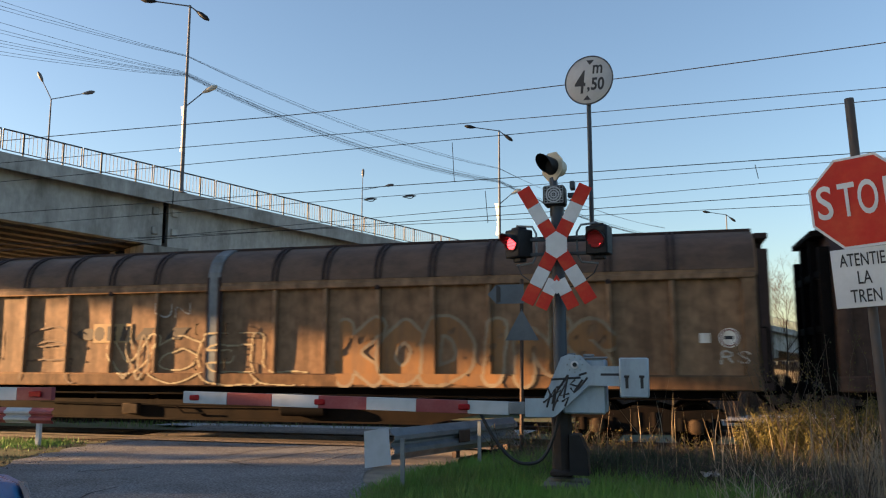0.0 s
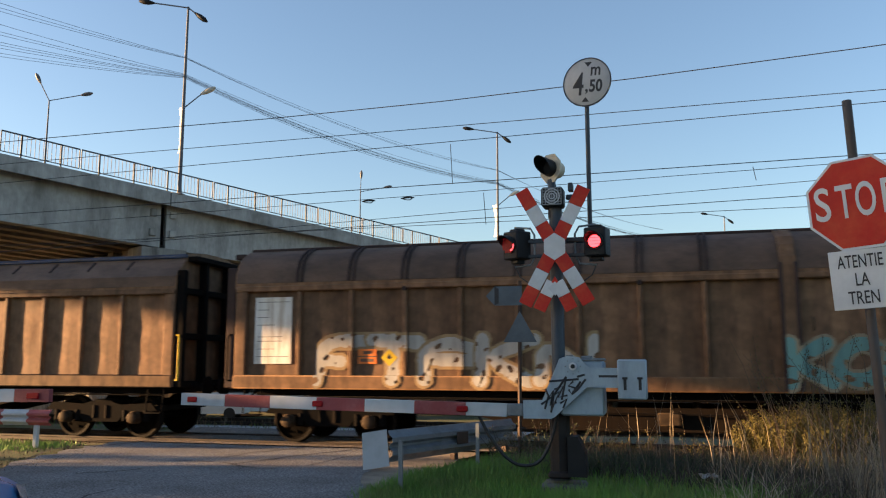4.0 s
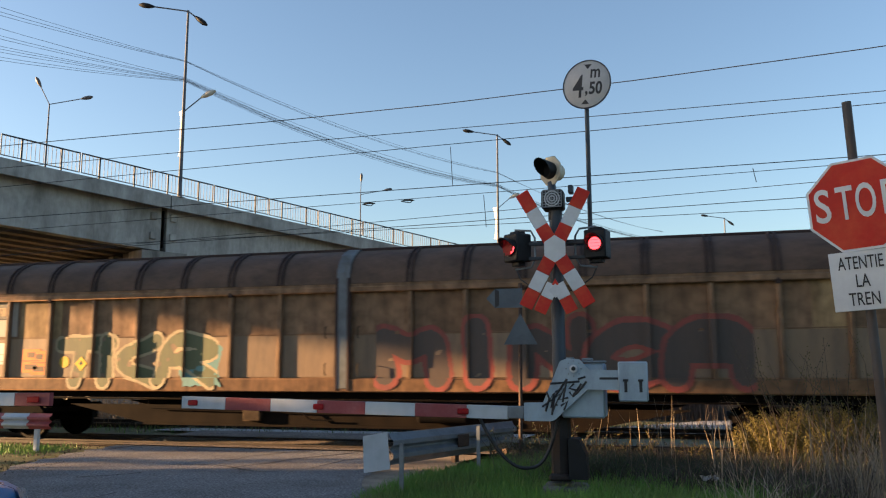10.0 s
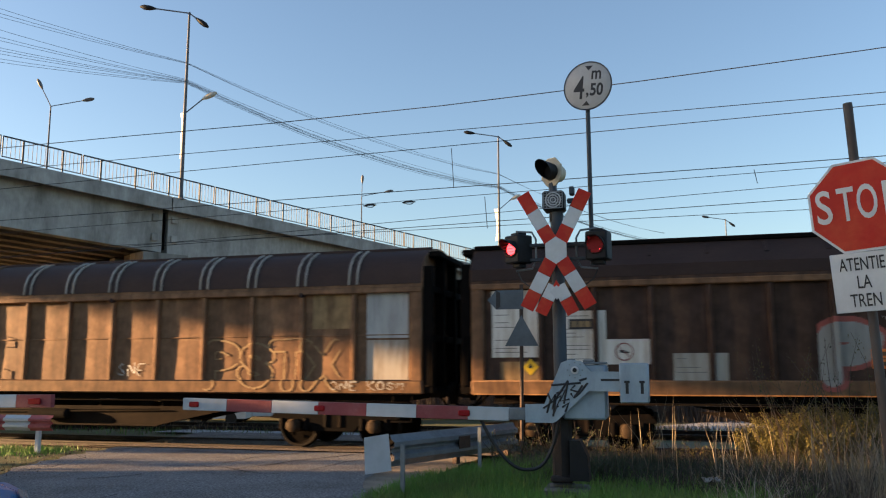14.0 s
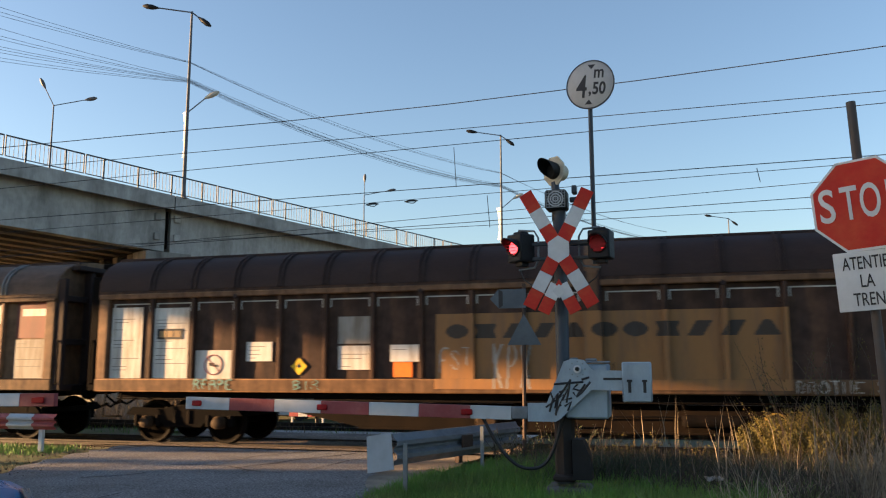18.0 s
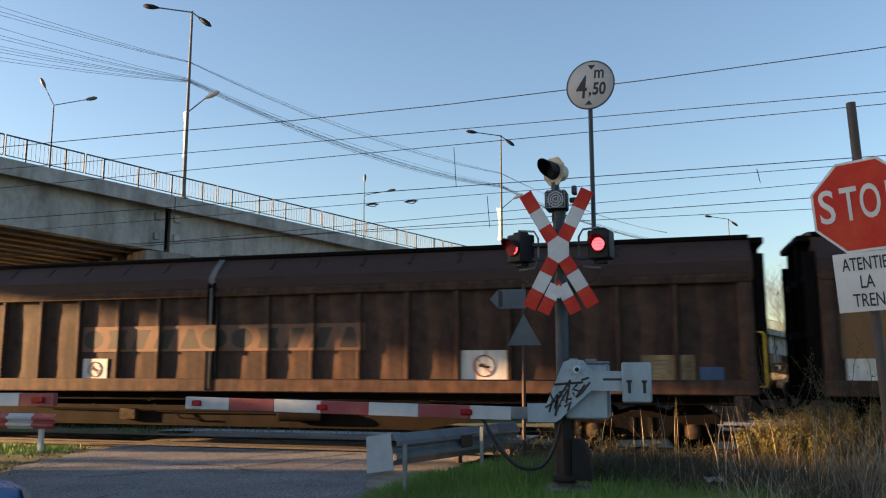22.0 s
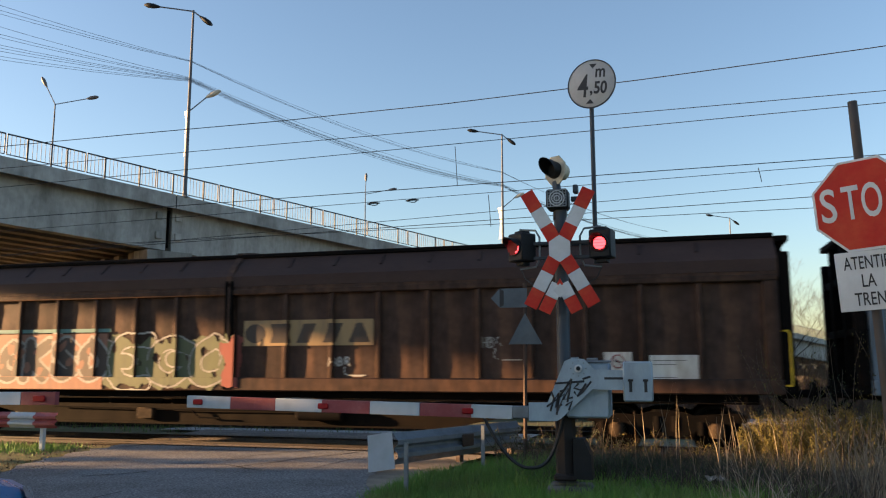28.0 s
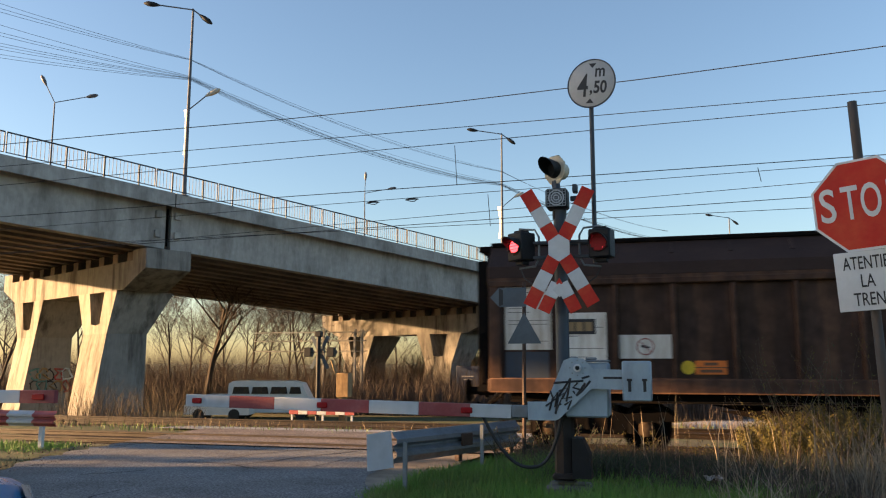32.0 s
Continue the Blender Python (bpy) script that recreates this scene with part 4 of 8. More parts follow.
def build_signal():
    s = thing("crossing_signal", (-1.17, 9.60, 0.16), "blue-grey level crossing mast with twin red lamps and striped cross", "railway signal")
    part("footing", Geo().box(-0.22, 0.30, -0.24, 0.24, -0.25, 0.07, 0.03), "old_concrete", s)
    part("pole", Geo().tube([(0, 0, 0.1), (0, 0, 0.12), (0, 0, 3.45)], [0.14, 0.079, 0.079], 18).tube([(0, 0, 3.45), (-0.01, 0, 3.52)], [0.09, 0.09], 16), "signal_blue", s)
    part("base_sleeve", Geo().tube([(0, 0, 0.12), (0, 0, 0.85)], 0.118, 8).box(-0.13, 0.13, -0.13, 0.13, 0.12, 0.2, 0.02), "sleeve", s, "dark brown sleeve round the pole's foot")
    part("cable_box", Geo().prism([(0.10, 0.15), (0.32, 0.15), (0.30, 0.42), (0.22, 0.60), (0.10, 0.60)], lambda p, q, k: (p, k, q), -0.16, 0.1), "head_black", s)
    # striped cross
    for (dx, dz) in ((-0.36, 0.645), (0.335, 0.65), (-0.335, -0.635), (0.36, -0.625)):
        L = math.hypot(dx, dz) + 0.06
        u = Vector((dx, 0, dz)).normalized()
        striped([0.11, 0.32, 0.55, L], s, "cross_board", Vector((0, -0.16, 2.81)), Vector((0, -0.16, 2.81)) + u, 0.165, 0.014, ["sign_red", "sign_white", "sign_red"])
    hexa = [(0.145 * math.cos(radians(30 + 60 * i)), 2.81 + 0.165 * math.sin(radians(30 + 60 * i))) for i in range(6)]
    part("cross_centre", flat(hexa, -0.171, -0.152), "sign_white", s)
    for sg in (-1, 1):
        u = Vector((sg * 0.5, 0, -1)).normalized()
        striped([0.06, 0.24, 0.43], s, "chevron_board", Vector((0, -0.19, 2.44)), Vector((0, -0.19, 2.44)) + u, 0.15, 0.012, ["sign_white", "sign_red"])
    part("chevron_tip", flat([(-0.04, 2.38), (0.0, 2.45), (0.04, 2.38), (0.0, 2.36)], -0.198, -0.182), "sign_red", s)
    part("chevron_centre", flat([(-0.08, 2.31), (0.0, 2.39), (0.08, 2.31), (0.0, 2.22)], -0.1985, -0.181), "sign_white", s)
    for z in (2.72, 2.9):
        part("bracket", Geo().box(-0.5, 0.5, -0.03, 0.02, z - 0.02, z + 0.02, 0.005), "signal_blue", s)
    for sg, at in ((-1, (-0.515, -0.05, 2.855)), (1, (0.475, -0.05, 2.865))):
        lamp_head(s, at, -38 if sg < 0 else -12)
        x = at[0] - sg * 0.2
        part("lamp_bracket", Geo().tube([(at[0], 0.05, 3.09), (x, 0.03, 3.07), (x - sg * 0.05, 0.02, 2.98), (x - sg * 0.05, 0.02, 2.72), (x, 0.03, 2.62), (at[0], 0.05, 2.60)], 0.013, 6), "galv", s)
        part("lamp_cable", Geo().tube([(at[0], 0.08, 2.62), (at[0] - sg * 0.06, 0.05, 2.48), (at[0] - sg * 0.22, 0.02, 2.36), (0.0, 0.1, 2.28)], 0.008, 5), "rubber", s)
    # horn with its grille
    horn = part("horn", Geo().box(-0.155, 0.11, -0.16, 0.10, 3.30, 3.54, 0.025).tube([(-0.02, 0.0, 3.18), (-0.02, 0.0, 3.28)], 0.07, 10), "head_black", s)
    ring = lambda r: [(-0.02 + r * math.cos(2 * math.pi * i / 20), -0.17, 3.42 + r * math.sin(2 * math.pi * i / 20)) for i in range(21)]
    g = Geo()
    for r in (0.03, 0.06, 0.09):
        g.tube(ring(r), 0.007, 5, cap=False)
    part("grille", g, "boom_white", horn)
    for i in range(7):
        x, z = -0.135 + 0.225 * i / 6, 3.32 + 0.20 * i / 6
        part("grid_bar", Geo().box(x - 0.005, x + 0.005, -0.168, -0.16, 3.32, 3.52), "galv", horn)
        part("grid_bar", Geo().box(-0.135, 0.09, -0.1725, -0.1685, z - 0.005, z + 0.005), "galv", horn)
    part("horn_arm", Geo().box(0.13, 0.36, -0.03, 0.03, 3.40, 3.46, 0.01).box(0.16, 0.22, -0.06, 0.06, 3.28, 3.38, 0.01).box(0.16, 0.22, -0.06, 0.06, 3.5, 3.6, 0.01), "signal_blue", s)
    # lamp on top, turned to the road
    top = part("top_lamp", flat([(0.17 * math.cos(radians(22.5 + 45 * i)) * 0.98, 0.19 * math.sin(radians(22.5 + 45 * i))) for i in range(8)], -0.01, 0.01)
               .tube([(0, 0.0, 0), (0, 0.16, 0)], [0.14, 0.10], 12), "beige_plate", s, "cream octagonal back plate", Matrix.Translation((-0.05, 0, 3.80)) @ Matrix.Rotation(radians(-32), 4, "Z"))
    part("neck", Geo().tube([(-0.03, 0, 3.52), (-0.05, 0.03, 3.66)], 0.05, 8), "signal_blue", s)
    vs, fs, n = [], [], 18
    for i in range(n):
        a = 2 * math.pi * i / n
        out = -0.06 - 0.19 * (0.5 + 0.5 * math.sin(a)) ** 0.8
        vs += [(0.105 * math.cos(a), -0.01, 0.105 * math.sin(a)), (0.105 * math.cos(a), out, 0.105 * math.sin(a) + 0.02)]
    for i in range(n):
        k, j = 2 * i, 2 * ((i + 1) % n)
        fs.append((k, j, j + 1, k + 1))
    part("hood", Geo().add(vs, fs).tube([(0, -0.012, 0), (0, -0.02, 0)], 0.1, 18), "head_black", top)


def build_barrier():
    b = thing("barrier", (-0.97, 9.50, 0.16), "pale blue-grey barrier drive with lowered red and white boom", "barrier")
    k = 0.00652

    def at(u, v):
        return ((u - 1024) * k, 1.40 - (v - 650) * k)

    part("drive_housing", Geo().box(-0.155, 0.335, -0.12, 0.30, 0.84, 1.46, 0.02), "barrier_blue", b)
    part("housing_lid", Geo().box(-0.16, 0.34, -0.13, 0.31, 1.465, 1.49, 0.01).box(-0.10, -0.02, -0.08, 0.1, 1.49, 1.53, 0.01).box(0.08, 0.2, -0.08, 0.1, 1.49, 1.52, 0.01), "galv", b)
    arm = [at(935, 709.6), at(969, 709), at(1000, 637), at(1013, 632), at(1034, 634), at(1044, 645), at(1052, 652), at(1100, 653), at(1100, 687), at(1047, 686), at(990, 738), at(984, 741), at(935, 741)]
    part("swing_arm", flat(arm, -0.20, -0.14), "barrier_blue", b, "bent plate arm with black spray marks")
    part("pivot", Geo().tube([(0, -0.12, 1.40), (0, -0.23, 1.40)], 0.045, 14), "sign_white", b)
    part("pivot_nut", Geo().tube([(0, -0.23, 1.40), (0, -0.25, 1.40)], [0.026, 0.024], 8), "head_black", b)
    for i in range(8):
        a = 2 * math.pi * i / 8
        part("bolt", kept(("bolt",), lambda: Geo().tube([(0, 0, 0), (0, -0.012, 0)], 0.008, 6)), "galv", b, "", (0.085 * math.cos(a), -0.20, 1.40 + 0.085 * math.sin(a)))
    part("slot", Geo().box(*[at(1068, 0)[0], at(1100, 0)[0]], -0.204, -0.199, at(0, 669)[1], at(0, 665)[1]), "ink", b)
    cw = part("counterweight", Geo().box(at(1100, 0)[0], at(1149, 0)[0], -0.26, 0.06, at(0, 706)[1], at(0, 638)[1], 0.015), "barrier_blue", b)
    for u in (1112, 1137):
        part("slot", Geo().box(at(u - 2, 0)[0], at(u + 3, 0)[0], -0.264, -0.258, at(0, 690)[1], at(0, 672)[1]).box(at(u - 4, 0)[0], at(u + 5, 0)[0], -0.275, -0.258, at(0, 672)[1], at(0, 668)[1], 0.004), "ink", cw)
    # spray marks
    rng = random.Random(4)
    g = Geo()
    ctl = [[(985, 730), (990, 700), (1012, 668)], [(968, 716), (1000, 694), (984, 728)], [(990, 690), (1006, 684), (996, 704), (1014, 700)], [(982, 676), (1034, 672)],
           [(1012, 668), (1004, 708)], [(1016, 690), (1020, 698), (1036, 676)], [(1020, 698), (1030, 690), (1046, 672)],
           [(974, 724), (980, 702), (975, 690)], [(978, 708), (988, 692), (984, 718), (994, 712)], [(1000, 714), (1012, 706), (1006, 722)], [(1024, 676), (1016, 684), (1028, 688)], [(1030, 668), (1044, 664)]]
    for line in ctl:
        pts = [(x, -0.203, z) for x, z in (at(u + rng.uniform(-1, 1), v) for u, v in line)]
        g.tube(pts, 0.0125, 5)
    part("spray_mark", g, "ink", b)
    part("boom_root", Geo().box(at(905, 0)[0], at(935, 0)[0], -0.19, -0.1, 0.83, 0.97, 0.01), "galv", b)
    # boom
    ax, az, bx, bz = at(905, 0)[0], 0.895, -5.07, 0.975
    boom_a, boom_b = Vector((ax, -0.15, az)), Vector((bx, -0.15, bz))
    total = (boom_b - boom_a).length
    cuts = [0, 0.49] + [0.49 + (total - 0.49) * i / 6 for i in range(1, 7)]
    striped(cuts, b, "boom_piece", boom_a, boom_b, 0.152, 0.07, ["boom_white", "boom_red"] * 4)
    d = (boom_b - boom_a).normalized()
    for s in (0.53, 2.37, total - 0.17):
        p = boom_a + d * s
        part("boom_light", Geo().box(p.x - 0.07, p.x + 0.07, -0.21, -0.18, p.z - 0.035, p.z + 0.035, 0.012), "lens_red", b, "small red lamp on the boom")
    sag = [(-0.605 + (0.525 if a < 0 else 0.40) * a, 0.268 + 0.575 * abs(a) ** (1.9 if a < 0 else 3.2)) for a in (i / 12 for i in range(-12, 13))]
    part("hose", Geo().tube([(x, -0.12 + 0.12 * max(0.0, x + 0.62), z) for x, z in sag], 0.02, 8), "rubber", b, "slack black rubber hose")
    # the other half-barrier
    o = thing("barrier", (-12.6, 8.1, 0.0), "red and white barrier boom reaching in over the road", "barrier")
    a2, b2 = Vector((0.0, 0, 1.17)), Vector((5.47, 0.15, 1.21))
    striped([0, 0.55, 1.1, 1.66, 2.2, 2.76, 3.3, 3.86, 4.4, 4.97, 5.47], o, "boom_piece", a2, b2, 0.155, 0.07, ["boom_red", "boom_white"] * 5)
    for z in o.children:
        z.material_slots[0].material = M["boom_white"] if z.material_slots[0].material == M["boom_red"] else M["boom_red"]
    part("boom_light", Geo().box(5.16, 5.34, 0.08, 0.10, 1.17, 1.245, 0.012), "lens_red", o, "small red lamp on the boom")
    part("drive_housing", Geo().box(-0.6, 0.0, -0.2, 0.35, 0.7, 1.5, 0.02).box(-0.4, -0.2, -0.1, 0.1, 0, 0.7, 0.02), "barrier_blue", o)


def w_beam(L, h=0.31, depth=0.08):
    prof = [(0, 0), (0.35, 0.14), (1, 0.22), (1, 0.36), (0.2, 0.46), (0.2, 0.54), (1, 0.64), (1, 0.78), (0.35, 0.86), (0, 1.0)]
    poly = [(-depth * p, h * q) for p, q in prof]
    poly += [(p + 0.012, q) for p, q in poly[::-1]]
    return lambda x0, x1: Geo().prism(poly, lambda p, q, a: (a, p, q), x0, x1)


def build_guardrails():
    d = Vector((1.22, 2.75, 0))
    ang = math.atan2(d.y, d.x)
    g = thing("guardrail", m=Matrix.Translation((-4.02, 11.72, 0.0)) @ Matrix.Rotation(ang, 4, "Z"), label="galvanised steel guardrail with a plate end beside the road", category="guardrail")
    wb = w_beam(3.3, 0.47, 0.10)
    part("rail_beam", wb(0.0, 3.3).moved(Matrix.Translation((0, 0, 0.11))), "galv", g)
    face = Matrix.Rotation(-ang, 4, "Z") @ Matrix.Rotation(radians(10), 4, "Z")
    part("end_plate", Geo().prism([(-0.37, 0.0), (0.03, 0.06), (-0.02, 0.60), (-0.39, 0.54)], lambda p, q, k: (p, k, q), -0.05, -0.02), "boom_white", g, "pale end plate of the guardrail", face)
    for x in (1.7, 3.2):
        part("post", Geo().box(x - 0.05, x + 0.05, 0.02, 0.12, -0.2, 0.50, 0.008), "rust_post", g)
    part("bolt_plate", Geo().box(1.55, 1.85, -0.125, -0.10, 0.26, 0.46, 0.01), "rust_post", g)
    for at, hh in (((-3.24, 9.95, 0.02), 0.60), ((-2.80, 12.45, 0.06), 0.60)):
        mk = thing("marker_post", at, "thin weathered white metal marker post in the grass", "post", "marker posts")
        part("stake", Geo().prism([(-0.035, -0.02), (0.035, -0.02), (0.035, 0.02), (0.02, 0.02), (0.02, -0.008), (-0.02, -0.008), (-0.02, 0.02), (-0.035, 0.02)], lambda p, q, k: (p * 0.75, q, k), -0.2, hh), "galv", mk)
    lg = thing("guardrail", (-11.46, 13.3, 0.0), "red and white striped guardrail end on a white post", "guardrail")
    wl = w_beam(1, 0.30, 0.08)
    for x0, x1, mt in ((-0.52, 0.0, "boom_red"), (-1.12, -0.52, "boom_white"), (-1.72, -1.12, "boom_red"), (-2.32, -1.72, "boom_white"), (-2.92, -2.32, "boom_red"), (-3.5, -2.92, "boom_white")):
        part("rail_piece", wl(x0 + 0.001, x1 - 0.001).moved(Matrix.Translation((0, 0, 0.385))), mt, lg)
    for x in (-0.36, -2.6):
        part("post", Geo().box(x - 0.045, x + 0.045, 0.0, 0.08, -0.2, 0.45, 0.008), "boom_white", lg)


def build_signs():
    # height limit
    s = thing("height_sign", (-0.775, 9.80, 0.1), "grey round height limit sign on a thin pole", "road sign")
    part("pole", Geo().tube([(0, 0, 2.72), (0.0, 0, 4.72)], 0.028, 10).box(-0.42, 0.02, -0.03, 0.0, 2.95, 3.0, 0.004), "signal_blue", s)
    m = Matrix.Translation((0.012, -0.045, 4.975)) @ Matrix.Rotation(radians(-14), 4, "Z") @ Matrix.Rotation(radians(6), 4, "Y")
    disc = part("disc", Geo().tube([(0, 0.012, 0), (0, -0.002, 0), (0, -0.008, 0)], [0.312, 0.312, 0.300], 48), "sign_grey", s, "", m)
    ringg = Geo()
    ringg.tube([(0.306 * math.cos(2 * math.pi * i / 48), -0.006, 0.306 * math.sin(2 * math.pi * i / 48)) for i in range(49)], 0.009, 6, cap=False)
    part("rim", ringg, "pole", disc)
    up = lambda x, z: Matrix.Translation((x, -0.0095, z)) @ STAND
    letters("4", 0.42, "ink", disc, up(-0.105, -0.04), width=0.70, bold=0.003)
    letters(",", 0.24, "ink", disc, up(0.005, -0.05), bold=0.002)
    letters("50", 0.215, "ink", disc, up(0.12, -0.06), width=0.8, bold=0.006)
    letters("m", 0.225, "ink", disc, up(0.105, 0.15), width=0.8, bold=0.004)
    for sg in (-1, 1):
        part("arrow_mark", flat([(-0.05, sg * 0.255), (0.05, sg * 0.255), (0.0, sg * 0.195)], -0.0115, -0.0085), "ink", disc)
    # stop sign and its plate
    s = thing("stop_sign", m=Matrix.Translation((1.300, 5.34, 0.0)) @ Matrix.Rotation(radians(-2.0), 4, "Y"), label="red octagonal stop sign over a white warning plate, leaning post", category="road sign")
    part("post", Geo().tube([(0, 0, -0.3), (0, 0, 3.24)], 0.028, 14), "rusty_post", s)
    t = Matrix.Translation((-0.018, -0.06, 2.575)) @ Matrix.Rotation(radians(-24), 4, "Z") @ Matrix.Rotation(radians(-1.5), 4, "Y")
    octa = lambda r: [(r * math.cos(radians(22.5 + 45 * i)), r * math.sin(radians(22.5 + 45 * i))) for i in range(8)]
    o = part("octagon", flat(octa(0.305), -0.006, 0.006), "sign_white", s, "", t)
    part("red_face", flat(octa(0.289), -0.0085, -0.004), "sign_red", o)
    for ch, x, wd in (("S", -0.195, 0.74), ("T", -0.066, 0.55), ("O", 0.050, 0.50), ("P", 0.180, 0.68)):
        letters(ch, 0.297, "sign_white", o, Matrix.Translation((x, -0.0115, 0.008)) @ STAND, width=wd, bold=0.003)
    part("clamp", Geo().box(-0.1, 0.1, 0.006, 0.05, -0.16, -0.12, 0.004).box(-0.1, 0.1, 0.006, 0.05, 0.12, 0.16, 0.004), "galv", o)
    t2 = Matrix.Translation((-0.036, -0.055, 2.112)) @ Matrix.Rotation(radians(-20), 4, "Z") @ Matrix.Rotation(radians(-1.0), 4, "Y")
    p = part("warning_plate", Geo().box(-0.172, 0.172, -0.004, 0.004, -0.18, 0.18, 0.003), "sign_white", s, "white plate with black capitals", t2)
    for word, z in (("ATENTIE", 0.105), ("LA", -0.005), ("TREN", -0.115)):
        letters(word, 0.112, "ink", p, Matrix.Translation((0, -0.0065, z)) @ STAND, width=0.57 if word == "ATENTIE" else 0.62, bold=0.0006)
    # signs seen from behind, by the track
    s = thing("track_sign", (-2.25, 13.2, 0.0), "grey backs of an arrow and a triangle on a rusty post", "road sign")
    part("post", Geo().tube([(-0.02, 0, -0.2), (0.02, 0, 2.95)], 0.032, 8), "rust_post", s)
    part("arrow_plate", flat([(-0.55, 2.70), (-0.40, 2.86), (0.06, 2.86), (0.06, 2.54), (-0.40, 2.54)], -0.05, -0.035), "sign_back", s)
    part("arrow_flap", flat([(-0.40, 2.86), (-0.33, 2.82), (-0.33, 2.58), (-0.40, 2.54)], -0.056, -0.051), "ink", s)
    part("triangle_plate", flat([(-0.26, 1.93), (0.30, 1.93), (0.02, 2.44)], -0.05, -0.035), "sign_back", s)


def build_car():
    """The nose of the car that waits on the road; the rest lies outside the view."""
    c = thing("car", m=Matrix.Translation((-5.56, 5.36, 0.0)) @ Matrix.Rotation(radians(110), 4, "Z"), label="blue car waiting in front of the lowered barrier", category="car")
    L = [(0.0, 0.45, 0.25, 0.55), (0.12, 0.66, 0.2, 0.66), (0.35, 0.78, 0.18, 0.74), (0.9, 0.84, 0.18, 0.84), (1.5, 0.86, 0.18, 0.93), (2.2, 0.86, 0.18, 0.97), (3.6, 0.86, 0.18, 0.98), (4.1, 0.80, 0.22, 0.90), (4.25, 0.70, 0.3, 0.7)]
    vs, fs = [], []
    for x, w, z0, z1 in L:
        ring = [(-w * 0.9, z0), (-w, z0 + 0.1), (-w, z1 - 0.22), (-w * 0.93, z1 - 0.07), (-w * 0.75, z1), (0, z1 + 0.03), (w * 0.75, z1), (w * 0.93, z1 - 0.07), (w, z1 - 0.22), (w, z0 + 0.1), (w * 0.9, z0)]
        vs += [(-x, p, q) for p, q in ring]
    n = 11
    for i in range(len(L) - 1):
        for j in range(n):
            fs.append((i * n + j, i * n + (j + 1) % n, (i + 1) * n + (j + 1) % n, (i + 1) * n + j))
    fs += [tuple(range(n)), tuple(range((len(L) - 1) * n, len(L) * n))[::-1]]
    part("body", Geo().add(vs, fs), "car_blue", c)
    cab = [(-1.25, 0.95), (-1.95, 1.42), (-3.2, 1.45), (-3.95, 0.96)]
    part("cabin", Geo().prism(cab, lambda p, q, k: (p, k * (0.98 if q < 1 else 0.78), q), -0.82, 0.82), "head_black", c)
    for sg in (-1, 1):
        g = Geo()
        rows = ((0.06, 0.57, 0.50, 0.58), (0.2, 0.705, 0.50, 0.64), (0.38, 0.785, 0.53, 0.69), (0.62, 0.82, 0.60, 0.73))
        g.add([Vector((-x, sg * (w + 0.012 - k * 0.07 * w), z0 + (z1 - z0) * k)) for x, w, z0, z1 in rows for k in (0, 1)], [(2 * i, 2 * i + 2, 2 * i + 3, 2 * i + 1) for i in range(3)])
        part("headlight", g, "headlamp", c, "clear headlight")
        for x in (-0.85, -3.45):
            wh = part("wheel", Geo().tube([(x, sg * 0.70, 0.31), (x, sg * 0.89, 0.31)], 0.31, 20), "rubber", c)
            part("rim", Geo().tube([(x, sg * 0.88, 0.31), (x, sg * 0.897, 0.31)], [0.2, 0.19], 16), "galv", wh)


build_signal()
build_barrier()
build_guardrails()
build_signs()
build_car()

# ---- lamps on the bridge, wires ----
M["lamp_lens"] = material("frosted street lamp bowl", (0.55, 0.50, 0.42), 0.4, 0, 0.1, 4, 30, bump=0.0)
M["lamp_steel"] = material("weathered galvanised lamp pole", (0.125, 0.135, 0.155), 0.6, 0, 0.25, 3, 30, spec=0.2)
M["lantern_grey"] = material("grey lantern housing", (0.10, 0.10, 0.105), 0.5, 0, 0.25, 4, 30)
M["banner"] = material("sun-bleached white banner cloth", (0.75, 0.70, 0.62), 0.8, 0, 0.15, 3, 30)


def lantern(g, a, d):
    """A flat lantern at a, pointing along d."""
    a, d = Vector(a), Vector(d).normalized()
    g.tube([a - d * 0.05, a + d * 0.05, a + d * 0.25, a + d * 0.55, a + d * 0.75], [0.045, 0.075, 0.125, 0.13, 0.05], 10)


RIGHT = Vector((0.964, 0.266, 0))


